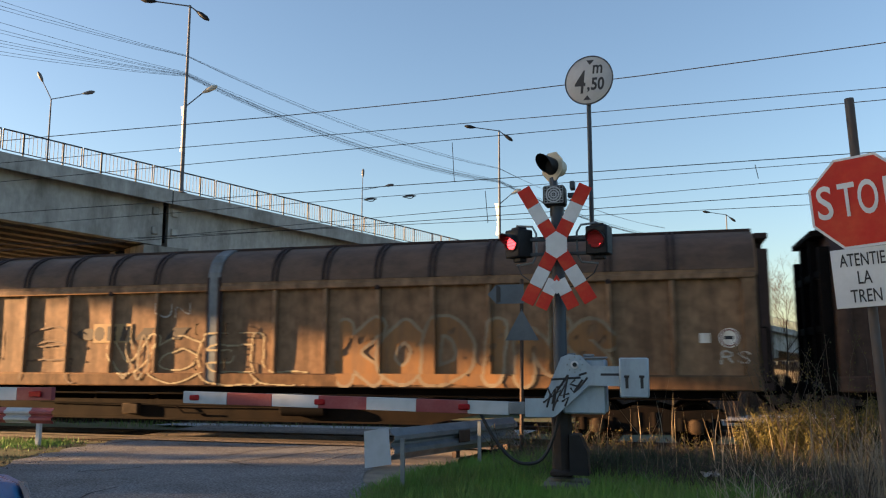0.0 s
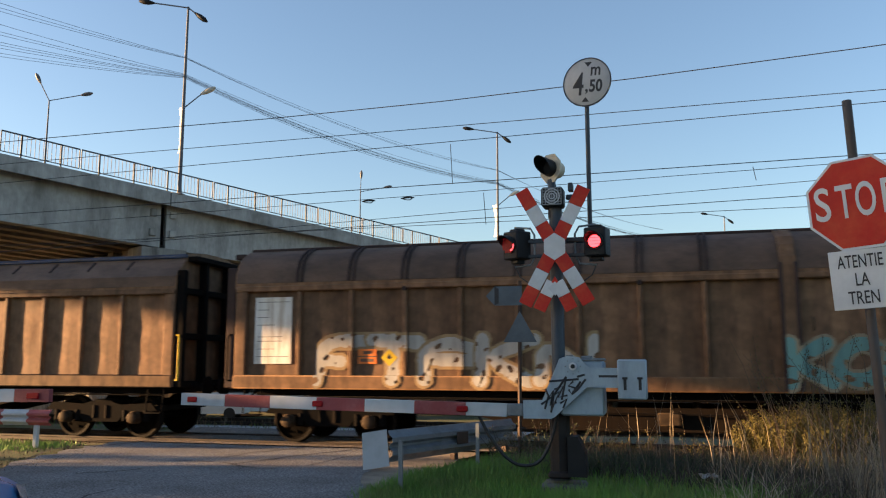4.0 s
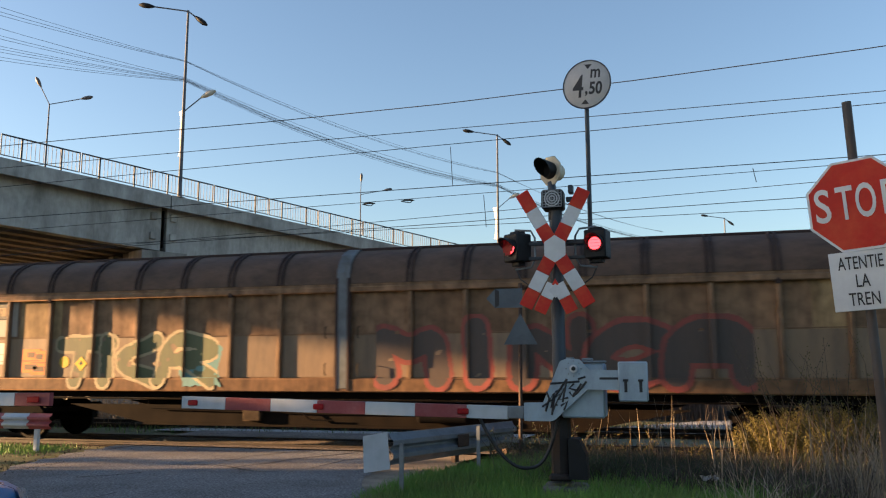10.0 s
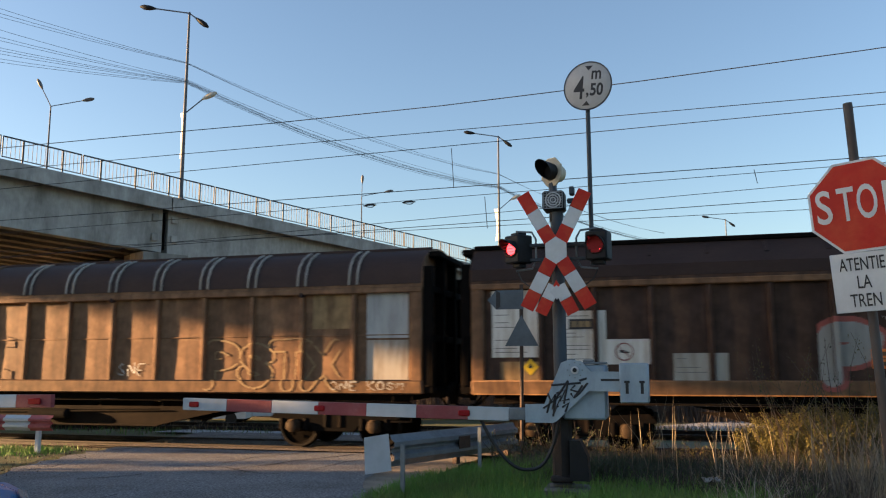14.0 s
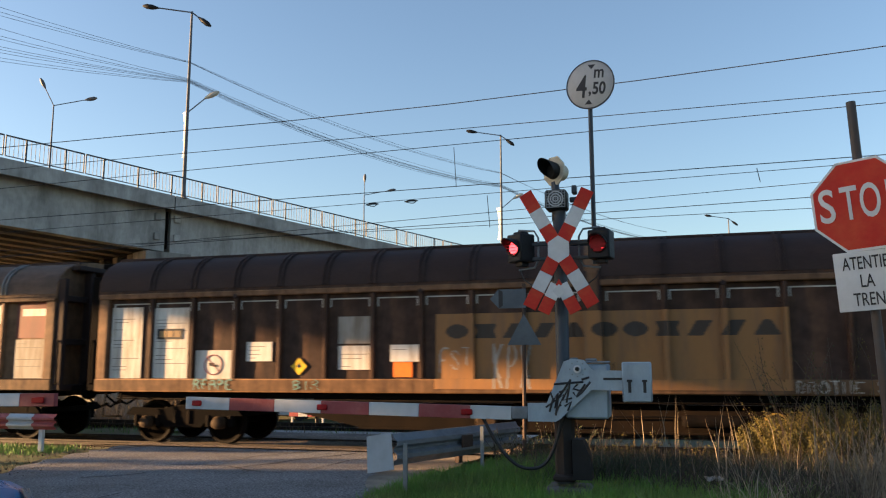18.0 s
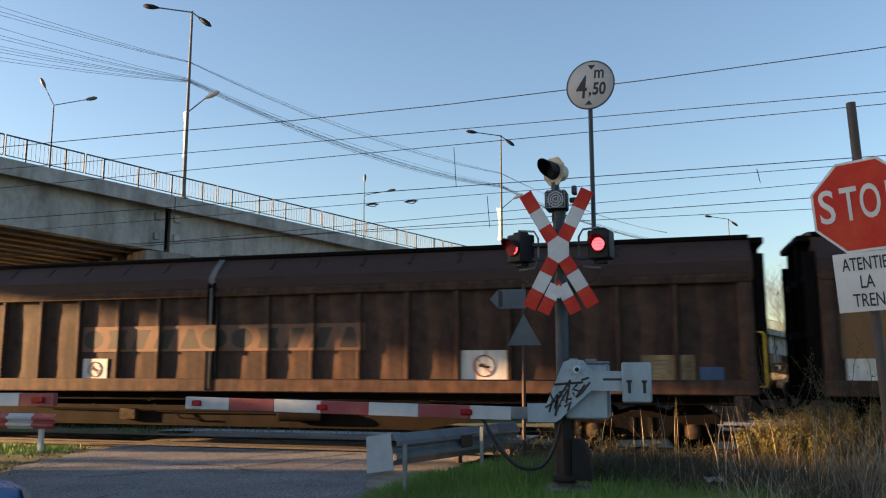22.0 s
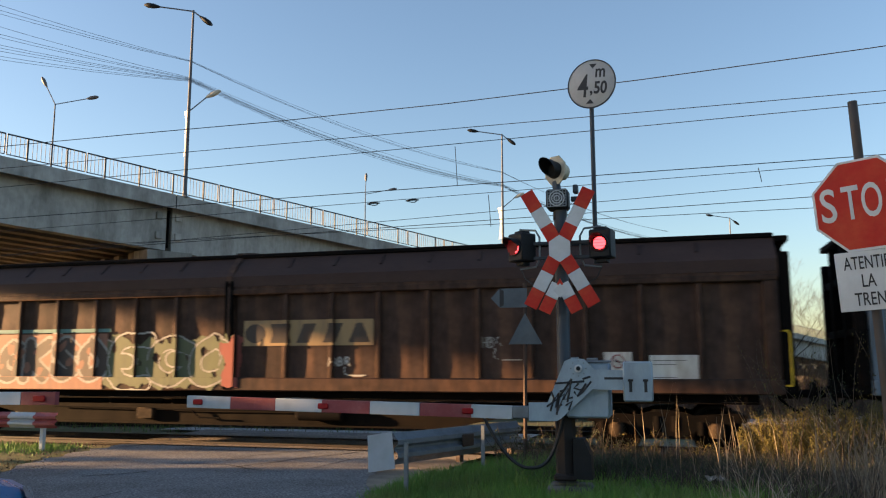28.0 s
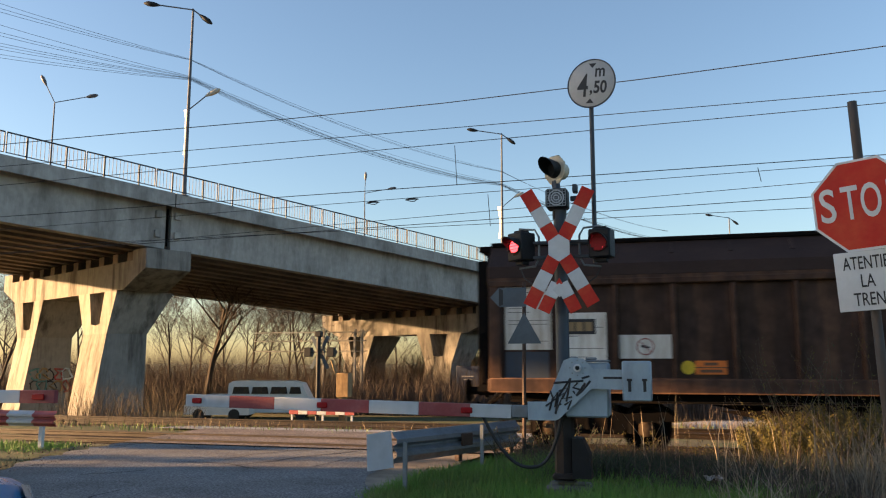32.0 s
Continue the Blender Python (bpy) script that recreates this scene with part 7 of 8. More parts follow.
mark("o", "brand", 7.89, 14.82, 1.91, 2.44, "russet", 11)
mark("o", "throw", 8.94, 13.50, 1.17, 2.20, "umber", "ADSE")
mark("o", "tag", 7.95, 8.74, 1.62, 1.95, "ink_p", "KSBR")
mark("o", "tag", 8.01, 8.74, 1.31, 1.62, "ink_p", "UMR")
mark("p", "brand", 7.72, 14.56, 1.85, 2.41, "russet", 11)
mark("q", "wash", 14.42, 15.44, 1.26, 2.28, "amber_d")
mark("q", "wash", 15.50, 16.66, 1.20, 2.20, "amber_d")
mark("q", "piece", 17.24, 18.51, 1.19, 2.08, "faint", "gold", "OC")
mark("q", "tag", 21.03, 21.86, 1.11, 1.99, "cream", "AKOD")
mark("q", "piece", 4.62, 7.64, 1.20, 2.15, "umber", "faint", "SOG")
mark("q", "brand", 7.80, 14.67, 1.97, 2.50, "gold", 11)
mark("q", "wash", 14.74, 15.26, 1.10, 2.24, "amber_d")
mark("r", "band", 5.20, 16.51, 1.00, 2.43, "pinkwash")
mark("r", "throw", 5.20, 15.49, 1.02, 2.37, "umber", "ETICR")
mark("r", "tag", 9.27, 10.34, 2.75, 3.13, "white_p", "NEMO9")
mark("r", "tag", 15.37, 16.81, 3.01, 3.35, "white_p", "NEMO49")
mark("r", "tag", 19.77, 21.86, 2.63, 3.17, "white_p", "NEMO 49")
mark("r", "tag", 20.97, 21.99, 2.03, 2.34, "white_p", "BIRD")
mark("r", "tag", 19.89, 20.68, 1.74, 2.14, "white_p", "OBG")
mark("s", "wash", 4.61, 5.62, 1.99, 3.03, "dusk")
mark("s", "wash", 3.22, 6.75, 1.01, 1.29, "dusk")
mark("s", "wash", 2.71, 8.11, 1.07, 2.09, "dark_teal")
mark("s", "throw", 2.71, 8.11, 1.05, 2.14, "pale_p", "LTRUSS")
mark("t", "wash", 5.05, 11.31, 0.99, 2.29, "moss")
mark("t", "throw", 5.05, 11.14, 0.99, 2.27, "chalk", "SOSEGO")
mark("t", "wash", 10.77, 11.41, 0.99, 2.21, "coral_f")
mark("t", "brand", 11.36, 14.32, 1.93, 2.48, "gold", 5)
mark("t", "tag", 13.37, 13.83, 1.50, 1.71, "chalk", "HBR")
mark("t", "tag", 13.60, 14.29, 1.29, 1.52, "chalk", "L")
mark("t", "tag", 16.57, 17.02, 1.85, 2.08, "chalk", "HBR")
mark("t", "tag", 16.79, 17.46, 1.61, 1.87, "chalk", "L")
mark("t", "band", 4.57, 7.97, 1.00, 2.26, "salmon")
mark("t", "piece", 5.02, 7.97, 1.07, 2.23, "dull", "chalk", "GKSO")
mark("t", "line", 4.60, 8.02, 2.27, 2.35, "teal")
mark("u", "wash", 5.90, 6.60, 1.25, 1.85, "amber")
mark("u", "wash", 6.95, 7.65, 1.25, 1.85, "amber")
mark("u", "brand", 7.71, 14.63, 1.84, 2.44, "amber", 11)
mark("v", "brand", 7.55, 14.32, 1.88, 2.44, "gold", 11)
mark("v", "throw", 14.61, 17.04, 1.01, 2.15, "gold", "SBE")
mark("v", "tag", 13.65, 14.28, 1.57, 1.89, "cream", "NSF")
mark("v", "tag", 13.65, 14.28, 1.26, 1.53, "cream", "WSD")

# ---- beyond the tracks ----
M.update({
    "bark": material("grey brown bark", (0.045, 0.031, 0.023), 0.9, 0, 0.35, 3, 20, (1, 1, 0.3), (0.028, 0.020, 0.016), 0.5, 0.5),
    "twig": material("reddish brown twigs", (0.048, 0.030, 0.020), 0.9, 0, 0.4, 0.6, 12, bump=0),
    "dry": material("dry straw stems", (0.18, 0.132, 0.08), 0.9, 0, 0.6, 0.8, 14, (1, 1, 1), (0.09, 0.064, 0.04), 0.5, 0),
    "straw": material("pale dead straw", (0.37, 0.31, 0.235), 0.9, 0, 0.7, 1.1, 14, (1, 1, 1), (0.19, 0.145, 0.10), 0.5, 0),
    "thorn": material("dark bramble stems", (0.085, 0.062, 0.05), 0.9, 0, 0.4, 0.8, 14, bump=0),
    "green": material("spring grass blades", (0.085, 0.21, 0.030), 0.7, 0, 0.6, 1.3, 10, (1, 1, 1), (0.115, 0.165, 0.040), 0.52, 0),
    "leaf": material("yellow green young leaves", (0.112, 0.085, 0.014), 0.75, 0, 0.6, 3, 12, (1, 1, 1), (0.038, 0.042, 0.012), 0.52, 0),
    "ever": material("dark evergreen leaves", (0.035, 0.05, 0.022), 0.8, 0, 0.4, 2, 10, bump=0),
    "van_white": material("white vehicle paint", (0.62, 0.62, 0.60), 0.35, 0, 0.1, 2, 30, bump=0.0),
    "glass_dark": material("dark vehicle glass", (0.015, 0.018, 0.02), 0.12, 0, 0.1, 2, 30, bump=0.0, spec=0.6),
    "poster": material("dark blue poster board", (0.03, 0.04, 0.07), 0.5, 0, 0.3, 1.5, 20),
    "gantry_white": material("pale painted lattice steel", (0.24, 0.235, 0.23), 0.5, 0.1, 0.2, 2, 20),
})


def grow(rng, wood, twigs, a, d, length, r, level, top):
    """A limb and what grows from it."""
    pts, p, dd = [a], Vector(a), Vector(d)
    n = 4 if level < 2 else 3
    for i in range(n):
        dd = (dd + Vector((rng.uniform(-1, 1), rng.uniform(-1, 1), rng.uniform(-0.3, 0.7))) * (0.10 + 0.06 * level)).normalized()
        p = p + dd * (length / n)
        pts.append(p.copy())
    rs = [r * (1 - 0.55 * i / n) for i in range(n + 1)]
    (wood if level < 3 else twigs).tube(pts, rs, 6 if level == 0 else (5 if level == 1 else (4 if level == 2 else 3)), cap=False)
    if level >= top:
        return
    kids = (7, 5, 4, 4, 3)[level] + (1 if top > 5 or level == 3 else 0)
    for i in range(kids):
        u = 0.35 + 0.65 * (i + rng.random()) / kids
        k = min(int(u * n), n - 1)
        q = pts[k].lerp(pts[k + 1], u * n - k)
        out = Vector((rng.uniform(-1, 1), rng.uniform(-1, 1), rng.uniform(-0.1, 0.5))).normalized()
        nd = (dd * 0.75 + out * (0.75 + 0.1 * level)).normalized()
        grow(rng, wood, twigs, q, nd, length * rng.uniform(0.5, 0.68), max(rs[k] * 0.55, 0.007), level + 1, top)


TREES = []


def bare_tree(seed, h, at, label, top=5):
    if len(TREES) < 5:
        rng = random.Random(seed)
        wood, twigs = Geo(), Geo()
        grow(rng, wood, twigs, Vector((0, 0, -0.3)), Vector((0, 0, 1)), h * 0.5, h * (0.008 if TREES else 0.016), 0, top)
        t = thing("bare_tree", at, label, "tree", "bare trees beyond the tracks")
        part("trunk", wood, "bark", t)
        part("crown", twigs, "twig", t)
        TREES.append(t)
        return t
    t = copy_thing(TREES[1 + seed % 4], Matrix.Translation(at) @ Matrix.Rotation(seed * 1.3, 4, "Z"))
    return tagged(t, label)


def stems(name, label, mat, n, seed, where, hmin, hmax, wide, bend=0.35, parent=None, kinds=1, category="grass"):
    """Many thin bent blades; where(rng, n) gives their places."""
    rng = np.random.default_rng(seed)
    xy = where(rng, n)
    n = len(xy)
    hgt = rng.uniform(hmin, hmax, n) * rng.uniform(0.7, 1.0, n)
    ang = rng.uniform(0, 2 * np.pi, n)
    lean = rng.uniform(0.1, 1.0, n) * bend
    face = rng.uniform(0, np.pi, n)
    base = np.stack([xy[:, 0], xy[:, 1], ground_z(xy[:, 0], xy[:, 1]) - 0.02], 1)
    side = np.stack([np.cos(face), np.sin(face), np.zeros(n)], 1) * (wide * rng.uniform(0.6, 1.2, n))[:, None]
    out = np.stack([np.cos(ang), np.sin(ang), np.zeros(n)], 1)
    vs = []
    for k, (u, w) in enumerate(((0, 1.0), (0.55, 0.75), (1.0, 0.12))):
        c = base + out * (lean * hgt * u ** 1.8)[:, None]
        c[:, 2] += hgt * u * (1 - 0.25 * lean * u)
        vs += [c - side * w, c + side * w]
    v = np.stack(vs, 1).reshape(-1, 3)
    i = np.arange(n)[:, None] * 6
    f = np.concatenate([i + np.array([0, 1, 3, 2]), i + np.array([2, 3, 5, 4])])
    me = bpy.data.meshes.new(name)
    me.vertices.add(len(v))
    me.vertices.foreach_set("co", v.ravel())
    me.loops.add(f.size)
    me.loops.foreach_set("vertex_index", f.ravel().astype(np.int32))
    me.polygons.add(len(f))
    me.polygons.foreach_set("loop_start", np.arange(0, f.size, 4, dtype=np.int32))
    me.update(calc_edges=True)
    return tagged(part(name, me, mat), label, category, kind="stuff")


def box_of(x0, x1, y0, y1, clump=0.0):
    def pick(rng, n):
        p = np.stack([rng.uniform(x0, x1, n), rng.uniform(y0, y1, n)], 1)
        if clump:
            c = np.stack([rng.uniform(x0, x1, max(n // 60, 4)), rng.uniform(y0, y1, max(n // 60, 4))], 1)
            p = np.where(rng.random((n, 1)) < 0.7, c[rng.integers(0, len(c), n)] + rng.normal(0, clump, (n, 2)), p)
            p = p[(p[:, 0] > x0 - 0.3) & (p[:, 0] < x1 + 0.3) & (p[:, 1] > y0 - 0.2) & (p[:, 1] < y1 + 0.2)]
        return p
    return pick


def vehicle(at, yaw, L, H, W2, van):
    v = thing("van" if van else "car", m=Matrix.Translation(at) @ Matrix.Rotation(yaw, 4, "Z"), label="white minibus parked on the far road" if van else "white car parked beside the far road", category="van" if van else "car")
    if van:
        prof = [(0, 0.35), (0.02, 1.0), (0.06, H - 0.15), (0.3, H), (L * 0.72, H), (L * 0.84, H - 0.12), (L * 0.93, 1.15), (L - 0.05, 0.98), (L, 0.6), (L - 0.02, 0.35)]
    else:
        prof = [(0, 0.4), (0.05, 0.85), (0.25, 0.95), (0.7, H - 0.05), (1.2, H), (L * 0.55, H), (L * 0.74, 0.95), (L - 0.3, 0.82), (L, 0.6), (L - 0.03, 0.3), (0.05, 0.3)]
    part("body", Geo().prism(prof, lambda p, q, k: (p, k * (1 if q < 1.1 else 0.93), q), -W2, W2), "van_white", v)
    z0, z1 = (1.42, H - 0.33) if van else (0.95, H - 0.12)
    xs = [(0.3, 1.3), (1.4, 2.4), (2.5, 3.5), (3.6, 4.3)] if van else [(0.75, 1.7), (1.8, L * 0.66)]
    for a, b in xs:
        for sg in (-1, 1):
            part("window", Geo().prism([(a, z0), (b, z0), (b - 0.08, z1), (a + 0.08, z1)], lambda p, q, k: (p, sg * W2 * 0.96 + k, q), -0.04, 0.04), "glass_dark", v)
    for x in (0.85, L - 0.85):
        for sg in (-1, 1):
            part("wheel", Geo().tube([(x, sg * (W2 - 0.2), 0.32), (x, sg * (W2 + 0.01), 0.32)], 0.32, 16), "rubber", v)
    return v


def build_far_signal():
    s = thing("crossing_signal", (-14.18, 31.59, -0.80), "back of a dark crossing signal beyond the tracks", "railway signal")
    part("pole", Geo().tube([(0, 0, -0.75), (0, 0, 3.55)], 0.09, 12), "head_black", s)
    for dx, dz in ((-0.36, 0.645), (0.36, 0.645), (-0.36, -0.64), (0.36, -0.64)):
        u = Vector((dx, 0, dz))
        striped([0.05, 0.78], s, "cross_board", Vector((0, 0.13, 2.85)), Vector((0, 0.13, 2.85)) + u, 0.16, 0.012, ["sign_back"])
    for x in (-0.5, 0.55):
        part("lamp_head", Geo().box(x - 0.16, x + 0.16, -0.05, 0.22, 2.66, 3.06, 0.02).tube([(x, 0.2, 2.86), (x, 0.42, 2.86)], 0.13, 12), "head_black", s)
        part("bracket", Geo().box(min(0, x), max(0, x), -0.02, 0.02, 2.84, 2.88), "head_black", s)
    part("horn", Geo().box(-0.14, 0.14, -0.12, 0.14, 3.5, 3.75, 0.03), "head_black", s)
    b = thing("barrier", (-13.15, 31.88, 0.18), "orange drive cabinet of the far barrier with its raised arm", "barrier")
    part("drive_cabinet", Geo().box(-0.24, 0.3, -0.2, 0.3, 0.0, 1.0, 0.02).box(-0.15, 0.15, -0.1, 0.15, -1.0, 0.0, 0.02), "beige", b)
    part("raised_arm", Geo().tube([(-0.2, 0, 0.6), (-0.55, 0, 1.55)], 0.06, 8), "beige", b)
    g = thing("guardrail", (-15.36, 31.38, -0.53), "distant red and white striped guardrail beyond the tracks", "guardrail")
    for i in range(7):
        part("rail_piece", Geo().box(i * 0.42, i * 0.42 + 0.415, -0.03, 0.03, 0.0, 0.3, 0.01), "boom_red" if i % 2 == 0 else "boom_white", g)
    for x in (0.1, 1.5, 2.8):
        part("post", Geo().box(x - 0.04, x + 0.04, 0.03, 0.1, -0.9, 0.25), "boom_white", g)


def build_gantry():
    t = thing("steel_gantry", (-21.49, 51.37, -0.21), "pale lattice steel gantry standing behind the trees", "gantry")
    for x in (-1.2, 1.1, 1.6):
        part("post", Geo().box(x - 0.08, x + 0.08, -0.08, 0.08, -1.0, 4.1), "gantry_white", t)
    for z in (2.6, 3.3, 3.9):
        part("beam", Geo().box(-6.5, 1.9, -0.04, 0.04, z - 0.035, z + 0.035), "gantry_white", t)
    for i in range(12):
        x = -6.3 + i * 0.68
        part("brace", Geo().tube([(x, 0, 3.3), (x + 0.5, 0, 3.9)], 0.03, 5), "gantry_white", t)


def build_billboard():
    t = thing("billboard", (-12.57, 51.76, -0.51), "dark blue poster board under the bridge", "billboard")
    part("board", Geo().box(-0.75, 0.75, -0.05, 0.05, 0.0, 1.85, 0.02), "poster", t)
    part("frame", Geo().box(-0.8, 0.8, 0.055, 0.1, -0.05, 1.9, 0.02), "pole", t)
    part("print", Geo().box(-0.4, 0.4, -0.056, -0.051, 1.2, 1.27).box(-0.3, 0.3, -0.056, -0.051, 1.0, 1.05), "chalk", t)
    for x in (-0.6, 0.6):
        part("post", Geo().box(x - 0.05, x + 0.05, 0, 0.1, -2.2, 0.0), "pole", t)


def build_beyond():
    yaw = math.atan2(0.266, 0.964)
    vehicle((-24.85, 43.03, -1.60), yaw, 5.1, 2.15, 0.95, True)
    vehicle((-26.42, 41.01, -1.60), yaw, 3.7, 1.42, 0.85, False)
    near = (((-29.23, 47.27, -1.60), 14.3), ((-35.37, 52.47, -1.60), 13.1), ((-35.70, 64.82, -1.60), 15.4), ((-29.60, 59.69, -1.60), 14.0), ((-32.69, 73.92, -1.60), 15.8), ((-47.83, 49.07, -1.60), 14.0), ((-59.50, 62.20, -1.60), 14.9), ((-30.64, 79.33, -1.60), 14.9), ((-27.23, 80.27, -1.60), 13.1), ((-42.80, 81.48, -1.60), 16.6), ((-44.54, 75.53, -1.60), 16.6), ((-45.60, 55.31, -1.60), 13.1), ((-38.08, 68.07, -1.60), 15.0), ((-31.35, 66.00, -1.60), 14.0), ((-40.99, 63.34, -1.60), 14.5))
    behind = (((-27.98, 66.93, -1.60), 14.0), ((-53.37, 84.81, -1.60), 15.0), ((-40.84, 88.26, -1.60), 15.5), ((-63.55, 70.33, -1.60), 14.0), ((13.26, 96.83, -1.60), 11.4))
    for i, (p, h) in enumerate(near + behind):
        bare_tree(20 + i, h, p, ("tall bare brown tree with a dark forked trunk", "thin bare reddish-brown tree in early spring")[i % 2])
    def band(x0, x1, y0, y1):
        return box_of(x0, x1, y0, y1, 0.9)
    stems("thicket", "reddish brown leafless thicket behind the far road", "twig", 50000, 5, band(-56, 14, 50, 66), 1.2, 5.8, 0.0065, 0.9, category="thicket")
    stems("thicket", "tall leafless saplings far behind the bridge", "twig", 1800, 15, band(-70, 20, 64, 84), 2.0, 7.0, 0.011, 0.7, category="thicket")
    stems("far_woods", "brown leafless woods far behind the bridge", "twig", 1500, 16, band(-110, 30, 90, 125), 3.0, 6.5, 0.025, 0.6, category="woods")
    stems("thicket", "dark leafless undergrowth along the far road", "thorn", 24000, 6, band(-50, 4, 47, 52), 0.8, 3.0, 0.018, 0.7, category="thicket")
    stems("dry_grass", "tall dry straw grass by the bridge piers", "dry", 1500, 7, band(-21.5, -17.2, 24.5, 27.5), 0.5, 2.2, 0.007, 0.9)
    stems("dry_grass", "tall dry straw grass by the bridge piers", "dry", 900, 8, band(-36, -25, 25, 29), 0.4, 1.2, 0.010, 0.6)
    stems("dry_grass", "dry grass along the far edge of the tracks", "dry", 3000, 9, band(-34, -4, 19.3, 24), 0.12, 0.42, 0.010, 0.6)
    stems("grass", "short green grass beyond the tracks", "green", 5000, 10, band(-26, -3, 19.2, 25), 0.06, 0.22, 0.010, 0.6)
    stems("dry_grass", "tall dry grass on the bank beyond the tracks", "dry", 2600, 17, band(-2.6, 5, 22.5, 26.5), 0.25, 0.75, 0.010, 0.7)
    stems("grass", "green grass on the bank beyond the tracks", "green", 3000, 18, band(-2.6, 5, 22.5, 26.5), 0.2, 0.5, 0.010, 0.6)
    stems("bushes", "dark evergreen bushes under the bridge", "ever", 9000, 11, band(-20, -6, 62, 70), 1.5, 5.5, 0.06, 0.8, category="bush")


build_far_signal()
build_gantry()
build_billboard()
build_beyond()

# ---- grass and bushes on this side ----
def right_of_road(p, margin=0.15):
    edge = np.interp(p[:, 1], [-8, 0, 5.5, 9.5, 12.3, 14.4, 20], [2.7, -0.2, -2.2, -3.52, -3.36, -3.28, -3.2])
    return p[p[:, 0] > edge + margin]


def verge(x0, x1, y0, y1, clump):
    def pick(rng, n):
        p = right_of_road(box_of(x0, x1, y0, y1, clump)(rng, n))
        q = (p[:, 1] < 11.6) | (p[:, 0] > -3.3 + 0.3 * (p[:, 1] - 12))
        return p[q]
    return pick


def bramble(at, seed, n, spread, h, leaf_mat, leaves, label):
    rng = random.Random(seed)
    t = thing("shrub", at, label, "shrub", "shrubs by the track")
    g, lv = Geo(), Geo()
    for i in range(n):
        a = rng.uniform(0, 2 * math.pi)
        r = spread * math.sqrt(rng.random())
        p = Vector((r * math.cos(a), r * math.sin(a) * 0.6, -0.1))
        d = Vector((math.cos(a) * rng.uniform(0.0, 0.6), math.sin(a) * 0.4, 1)).normalized()
        pts, L = [p.copy()], h * rng.uniform(0.5, 1.0)
        for k in range(5):
            d = (d + Vector((rng.uniform(-1, 1), rng.uniform(-1, 1), rng.uniform(-0.45, 0.25))) * 0.28).normalized()
            p = p + d * L / 5
            pts.append(p.copy())
        g.tube(pts, [0.009 - 0.0013 * k for k in range(6)], 4, cap=False)
        for k in range(leaves):
            u = rng.uniform(0.25, 1.0) * 5
            j = min(int(u), 4)
            q = pts[j].lerp(pts[j + 1], u - j) + Vector((rng.uniform(-1, 1), rng.uniform(-1, 1), rng.uniform(-1, 1))) * 0.05
            s = rng.uniform(0.008, 0.018)
            m = Euler((rng.uniform(0, 6.3), rng.uniform(0, 6.3), rng.uniform(0, 6.3))).to_matrix()
            lv.add([q + m @ Vector(v) for v in ((-s, 0, 0), (0, -s * 0.6, 0), (s, 0, 0), (0, s * 0.6, 0.2 * s))], [(0, 1, 2, 3)])
    part("brushwood", g, "thorn", t, kind="stuff")
    me = bpy.data.meshes.new("leaves")
    me.from_pydata(lv.v, [], lv.f)
    part("foliage", me, leaf_mat, t, kind="stuff")


def hedge(at, boxes, seed, label):
    """A leafy hedge made up outside the view, there only to shade the road and verge."""
    rng = np.random.default_rng(seed)
    t = thing("hedge", at, label, "hedge")
    wood = Geo()
    for y0, y1, z0, z1, n, s in boxes:
        for y in np.arange(y0 + 0.4, y1, 1.1):
            wood.tube([(0, y, -0.2), (0.1, y + 0.1, z0 + 0.2), (0.0, y - 0.15, z1 * 0.9)], [0.07, 0.05, 0.015], 5)
    part("stems", wood, "bark", t)
    for y0, y1, z0, z1, n, s in boxes:
        c = np.stack([rng.uniform(-0.6, 0.6, n), rng.uniform(y0, y1, n), rng.uniform(z0, z1, n)], 1)
        a, e = rng.normal(0, 1, (n, 3)), rng.normal(0, 1, (n, 3))
        a /= np.linalg.norm(a, axis=1)[:, None]
        e -= a * (a * e).sum(1)[:, None]
        e /= np.linalg.norm(e, axis=1)[:, None]
        w = rng.uniform(0.5, 1.0, n)[:, None] * s
        v = np.stack([c - a * w, c - e * w * 0.6, c + a * w, c + e * w * 0.6], 1).reshape(-1, 3)
        me = bpy.data.meshes.new("foliage")
        me.from_pydata(v.tolist(), [], np.arange(4 * n).reshape(-1, 4).tolist())
        part("foliage", me, "ever", t, kind="stuff")


def crumpled(at, seed, s):
    rng = random.Random(seed)
    g, n = Geo(), 7
    vs = [(s * (i / (n - 1) - 0.5) * 2 + rng.uniform(-0.3, 0.3) * s, s * (j / (n - 1) - 0.5) + rng.uniform(-0.2, 0.2) * s, rng.uniform(0.0, 0.8) * s) for i in range(n) for j in range(n)]
    g.add(vs, [(i * n + j, (i + 1) * n + j, (i + 1) * n + j + 1, i * n + j + 1) for i in range(n - 1) for j in range(n - 1)])
    t = thing("plastic_bag", at, "crumpled pale plastic bag caught in the grass", "litter")
    part("film", g, "chalk", t)


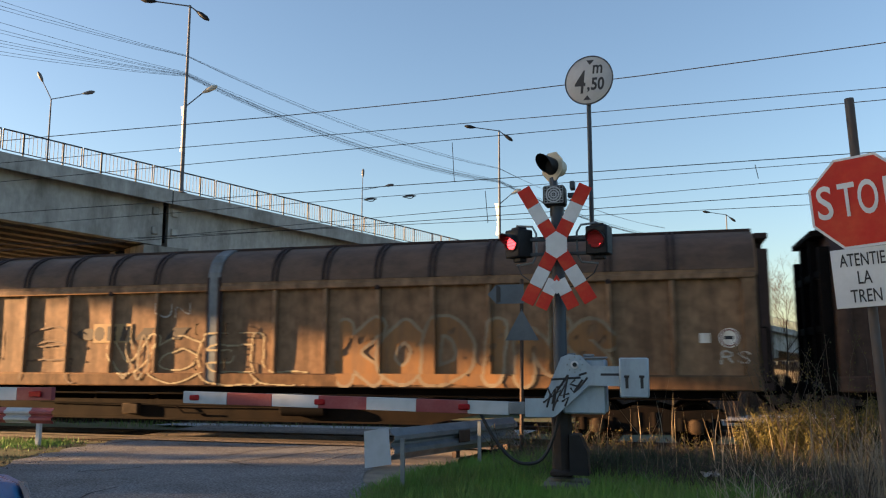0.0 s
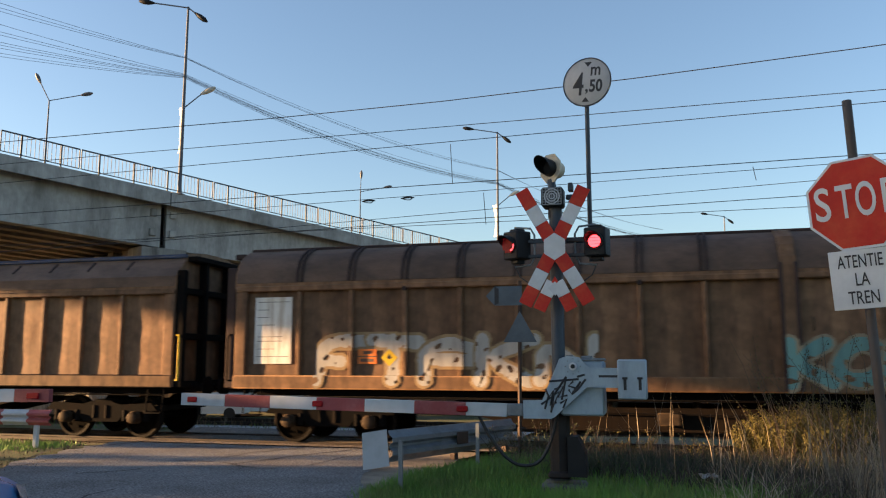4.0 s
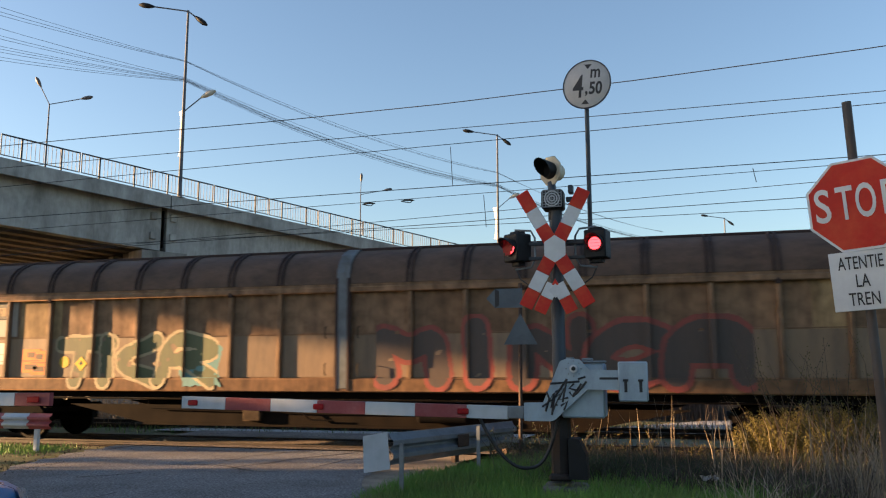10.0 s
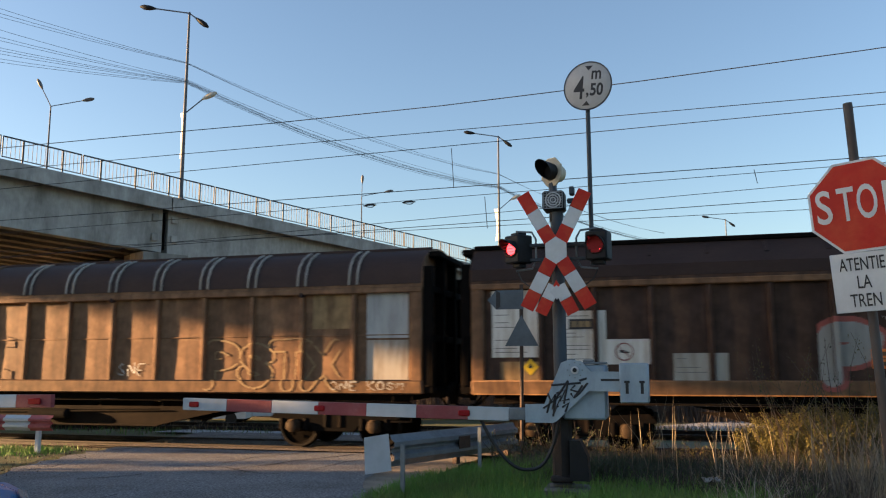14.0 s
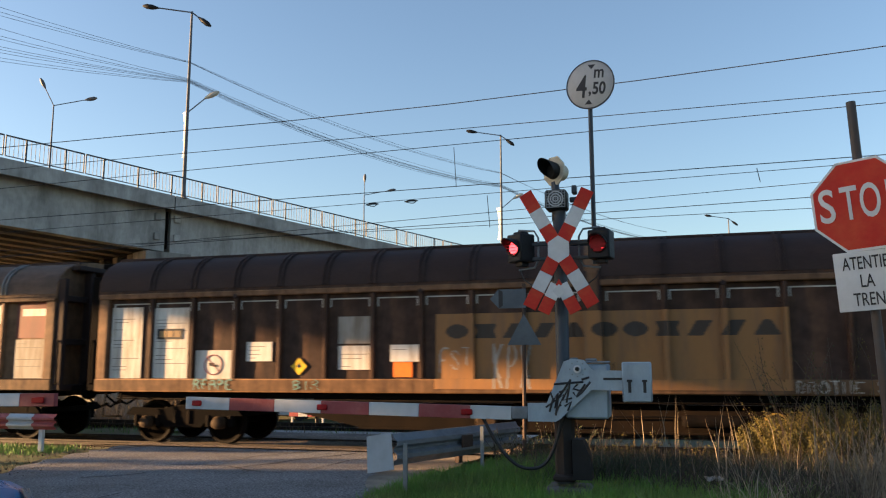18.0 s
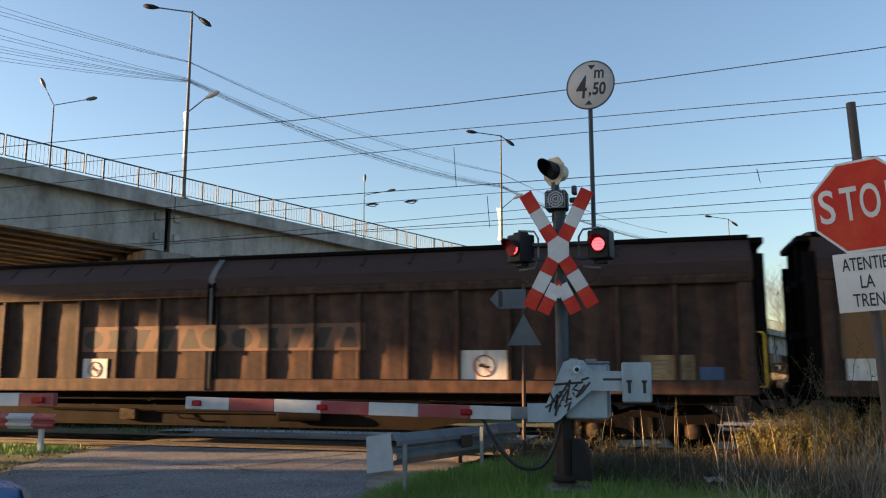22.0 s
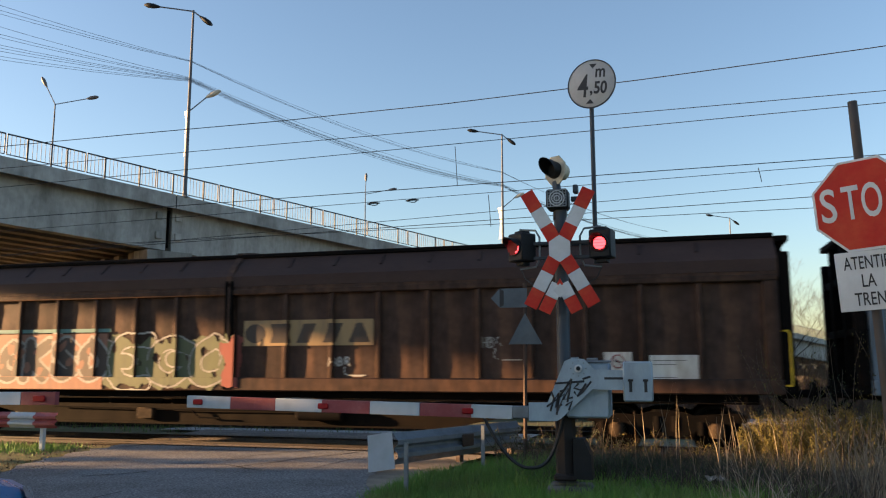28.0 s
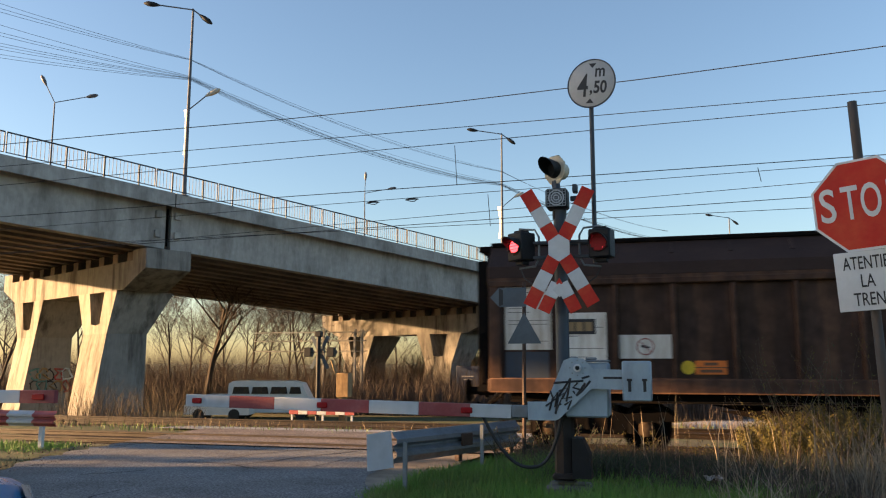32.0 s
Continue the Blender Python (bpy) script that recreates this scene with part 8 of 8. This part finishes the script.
def pebbles():
    """Loose stones on the dirt between the grass and the asphalt, and along the crossing's edge."""
    rng = random.Random(62)
    g = Geo()
    for i in range(520):
        if i < 260:
            y = rng.uniform(9.2, 14.2)
            x = float(np.interp(y, [9.6, 12.3, 14.4], [-9.25, -10.15, -10.5])) - abs(rng.gauss(0, 0.7)) + 0.25
        else:
            x, y = rng.uniform(-11.5, -4.5), rng.gauss(14.2, 0.3)
        s = rng.choice((0.008, 0.011, 0.014, 0.02))
        z = float(ground_z(np.float64(-9.0), np.float64(y))) + 0.05
        m = Matrix.Translation((x, y, z)) @ Euler((rng.uniform(0, 3), rng.uniform(0, 3), rng.uniform(0, 3))).to_matrix().to_4x4() @ Matrix.Diagonal((s, s * rng.uniform(0.6, 1), s * 0.7, 1))
        g.add([m @ Vector(v) for v in ((1, 0, 0), (-1, 0, 0), (0, 1, 0), (0, -1, 0), (0, 0, 1), (0, 0, -1))],
              [(0, 2, 4), (2, 1, 4), (1, 3, 4), (3, 0, 4), (2, 0, 5), (1, 2, 5), (3, 1, 5), (0, 3, 5)])
    tagged(part("loose_stones", g, "gravel"), "loose stones and grit beside the asphalt", "gravel", kind="stuff")


def build_verge():
    stems("grass", "green spring grass on the verge", "green", 40000, 31, verge(-4.2, 6, 6.8, 12.6, 0.25), 0.05, 0.20, 0.006, 0.6)
    stems("grass", "thick green grass tufts along the road edge", "green", 8000, 32, verge(-3.8, -1.6, 7.5, 11.2, 0.15), 0.10, 0.30, 0.006, 0.5)
    def edge(rng, n):
        y = rng.uniform(6.6, 11.9, n)
        return np.stack([np.interp(y, [0, 5.5, 9.5, 12.3], [-0.2, -2.2, -3.45, -3.3]) + rng.uniform(-0.3, 0.6, n) * rng.uniform(0.4, 1.0, n), y], 1)
    stems("grass", "ragged green grass hanging over the road's edge", "green", 9000, 45, edge, 0.05, 0.24, 0.006, 0.9)
    stems("grass", "lush green grass in front of the signal", "green", 19000, 46, verge(-3.6, 2.0, 6.9, 9.6, 0.2), 0.08, 0.25, 0.006, 0.6)
    stems("grass", "bright green grass beside the guardrail", "green", 9000, 49, verge(-3.3, -1.3, 11.2, 14.2, 0.2), 0.07, 0.26, 0.007, 0.7)
    stems("dry_grass", "brown dead grass between verge and track", "dry", 1500, 50, verge(-2.2, 1.7, 12.0, 13.0, 0.3), 0.10, 0.42, 0.004, 1.3)
    stems("bramble_stems", "low dark bramble tangle along the verge", "thorn", 3200, 51, verge(-2.0, 3.4, 10.4, 12.4, 0.3), 0.12, 0.5, 0.0035, 1.5)
    stems("weeds", "dull green weeds between grass and brambles", "ever", 6500, 52, verge(-1.2, 3.2, 10.9, 12.3, 0.25), 0.10, 0.42, 0.007, 1.1)
    stems("dry_grass", "dry straw stems among the grass", "straw", 700, 33, verge(-0.2, 4, 7.6, 11.2, 0.3), 0.10, 0.42, 0.0035, 1.0)
    stems("dry_grass", "tall dead straw stalks near the stop sign", "straw", 1500, 34, verge(1.75, 3.6, 7.8, 10.2, 0.2), 0.45, 1.3, 0.0055, 0.6)
    stems("dry_grass", "bent broken straw in front of the shrub", "straw", 300, 40, verge(0.7, 3.0, 8.0, 11.0, 0.25), 0.3, 0.85, 0.004, 1.3)
    stems("dry_grass", "low dry grass along the track", "dry", 2200, 35, verge(-2.4, 1.9, 12.2, 14.8, 0.3), 0.08, 0.35, 0.006, 0.8)
    stems("bramble_stems", "tangled dark stems behind the grass", "thorn", 1500, 39, verge(-0.2, 5, 9.8, 12.6, 0.25), 0.15, 0.55, 0.0035, 1.3)
    stems("bramble_stems", "dark thorny tangle before the yellow shrub", "thorn", 800, 47, verge(1.2, 2.6, 8.2, 9.8, 0.25), 0.3, 0.8, 0.0035, 1.4)
    stems("weed_stalks", "single tall dead weed stalks by the track", "straw", 46, 36, verge(-1.0, 3, 10.2, 12.8, 0.0), 0.9, 1.55, 0.005, 0.5)
    stems("grass", "low grass at the road's far edge", "green", 4000, 37, box_of(-16, -11.5, 12.6, 14.2, 0.25), 0.04, 0.16, 0.009, 0.6)
    stems("dry_grass", "dry litter along the road's far edge", "dry", 5500, 38, box_of(-16, -9.5, 9.6, 13.2, 0.25), 0.02, 0.10, 0.008, 1.4)
    stems("grass", "thin green grass among the straw", "green", 9000, 48, verge(0.6, 3.2, 7.4, 9.6, 0.25), 0.07, 0.24, 0.006, 0.7)
    for i, (x, y, n, h) in enumerate(((1.35, 9.3, 16, 0.75), (1.75, 9.0, 18, 0.8), (2.15, 9.5, 18, 0.95), (1.0, 9.9, 12, 0.6), (0.3, 10.4, 10, 0.6))):
        bramble((x, y, 0.05), 110 + i, n, 0.35, h, "ever", 3, "low bare thorn bush with dark tangled stems")
    for i, (x, y, n, h, lf) in enumerate(((-2.35, 13.4, 26, 0.7, 26), (-1.85, 12.9, 30, 0.8, 30), (-1.3, 13.2, 30, 0.85, 28), (-0.6, 12.8, 24, 0.6, 20), (0.4, 12.9, 26, 0.65, 18))):
        bramble((x, y, 0.05), 130 + i, n, 0.45, h, "ever", lf, "low tangled bramble with dull green leaves")
    pebbles()
    lab, low = "yellow-leaved shrub beside the track", "low leafy bramble beside the track"
    for i, (x, y, n, sp, h, lf, la) in enumerate((
            (1.75, 13.3, 90, 0.45, 0.95, 300, lab), (2.25, 13.1, 110, 0.5, 1.15, 330, lab), (2.85, 13.2, 110, 0.55, 1.15, 320, lab), (3.6, 13.2, 70, 0.7, 1.1, 200, lab), (0.9, 13.3, 20, 0.5, 0.5, 40, lab),
            (0.0, 13.2, 40, 0.8, 0.5, 34, low), (-1.0, 13.3, 40, 0.8, 0.65, 40, low), (-2.0, 13.6, 34, 0.6, 0.65, 40, low))):
        bramble((x, y, float(ground_z(np.float64(x), np.float64(y)))), 50 + i, n, sp, h, "leaf", lf, la)
    for i, (x, y, h) in enumerate(((2.9, 10.6, 2.0), (3.6, 10.2, 2.1), (2.1, 12.3, 2.2))):
        bramble((x, y, 0.05), 70 + i, 14, 0.5, h, "ever", 40, "tall thorny bush with few dark leaves")
    for i, (x, y, h) in enumerate(((1.9, 12.6, 2.3), (2.7, 12.4, 2.5), (3.3, 12.0, 2.4))):
        bramble((x, y, 0.05), 90 + i, 9, 0.5, h, "leaf", 60, "tall arching thorn bush with sparse yellowish leaves")
    crumpled((0.5, 10.35, 0.22), 5, 0.09)
    # added behind and beside the camera, beyond its view: leaf boxes sized for their shadows
    hedge((-30, 0.8, -0.05), [(-9.0, 2.3, 0.0, 5.6, 7600, 0.30), (2.3, 4.9, 0.0, 4.55, 2300, 0.28), (4.9, 6.6, 0.4, 3.8, 230, 0.22), (7.7, 9.0, 2.7, 3.3, 200, 0.2)], 81, "tall evergreen hedge along the road")


def pier_graffiti():
    """Bright sprayed loops low on the rear leg of the bridge's pier."""
    br = bpy.data.objects["road_bridge"]
    rng = random.Random(9)
    base = Vector((-34.83, 38.23, 0.0)) - BN * 0.02
    for i, mt in enumerate(("teal", "gold", "ink_p", "coral", "pale_p", "ink_p", "teal", "ink_p", "gold", "coral_f")):
        u, z = 0.2 + 1.7 * (i % 5) / 4, 0.95 if i < 5 else 0.25
        a, pts = rng.uniform(0, 6.3), []
        for k in range(9):
            a += rng.uniform(0.5, 1.1)
            pts.append(base + BA * (u + 0.26 * math.cos(a) + 0.04 * k * rng.uniform(-1, 1)) + Vector((0, 0, z + 0.34 * math.sin(a))) - BN * 0.004 * i)
        part("graffiti", Geo().tube(pts, 0.035 if mt == "ink_p" else 0.06, 5).moved(br.matrix_world.inverted()), mt, br, "sprayed graffiti")


pier_graffiti()
build_verge()


# ---- what moves ----
def motions():
    times = [i * 1.0 for i in range(33)]
    for spec in TRAIN.values():
        x = spec["right"] - spec["len"] / 2
        walk(spec["ob"], [(t, pose(x + travel(t), FACE + HALF, RAIL)) for t in times])
    # wheels roll while they pass the crossing
    home = {spec["ob"].name: spec["right"] - spec["len"] / 2 for spec in TRAIN.values()}
    for ws, wagon, ax in SPINNERS:
        x0 = home[wagon.name] + ws.matrix_basis.translation.x + (ws.parent.matrix_basis.translation.x if ws.parent is not wagon else 0)
        here = ws.matrix_basis.translation.copy()
        steps = [k for k in range(0, 961) if -22 < x0 + travel(k / 30) < 9]
        if len(steps) < 2:
            continue
        s0 = travel(steps[0] / 30)
        turn = lambda k: (travel(k / 30) - s0) / 0.46
        rows = [(k / 30, Matrix.Translation(here) @ Matrix.Rotation(turn(k), 4, "Y")) for k in steps]
        if steps[0] > 0:
            rows.insert(0, (0.0, rows[0][1]))
        if steps[-1] < 960:
            rows.append((32.0, rows[-1][1]))
        walk(ws, rows)
    # the lamps blink in turn: added shutter slats open and close over a steady glow
    for slat, z, first in SLATS:
        rows, k = [(0.0, 97.0 if first else 0.0)], -1
        while k < 28:
            on, off = 0.72 + 1.1975 * k, 1.45 + 1.1975 * k       # the lamp turned to the road is lit between these
            for t, a in ((on - 0.03, 0), (on + 0.02, 0.5), (on + 0.07, 1), (off - 0.04, 1), (off, 0.5), (off + 0.04, 0)):
                if 0.0 < t < 32.0:
                    rows.append((t, 97.0 * (a if first else 1 - a)))
            k += 1
        rows.append((32.0, rows[-1][1]))
        walk(slat, [(t, pose(0, -0.116, z, a)) for t, a in rows])


motions()
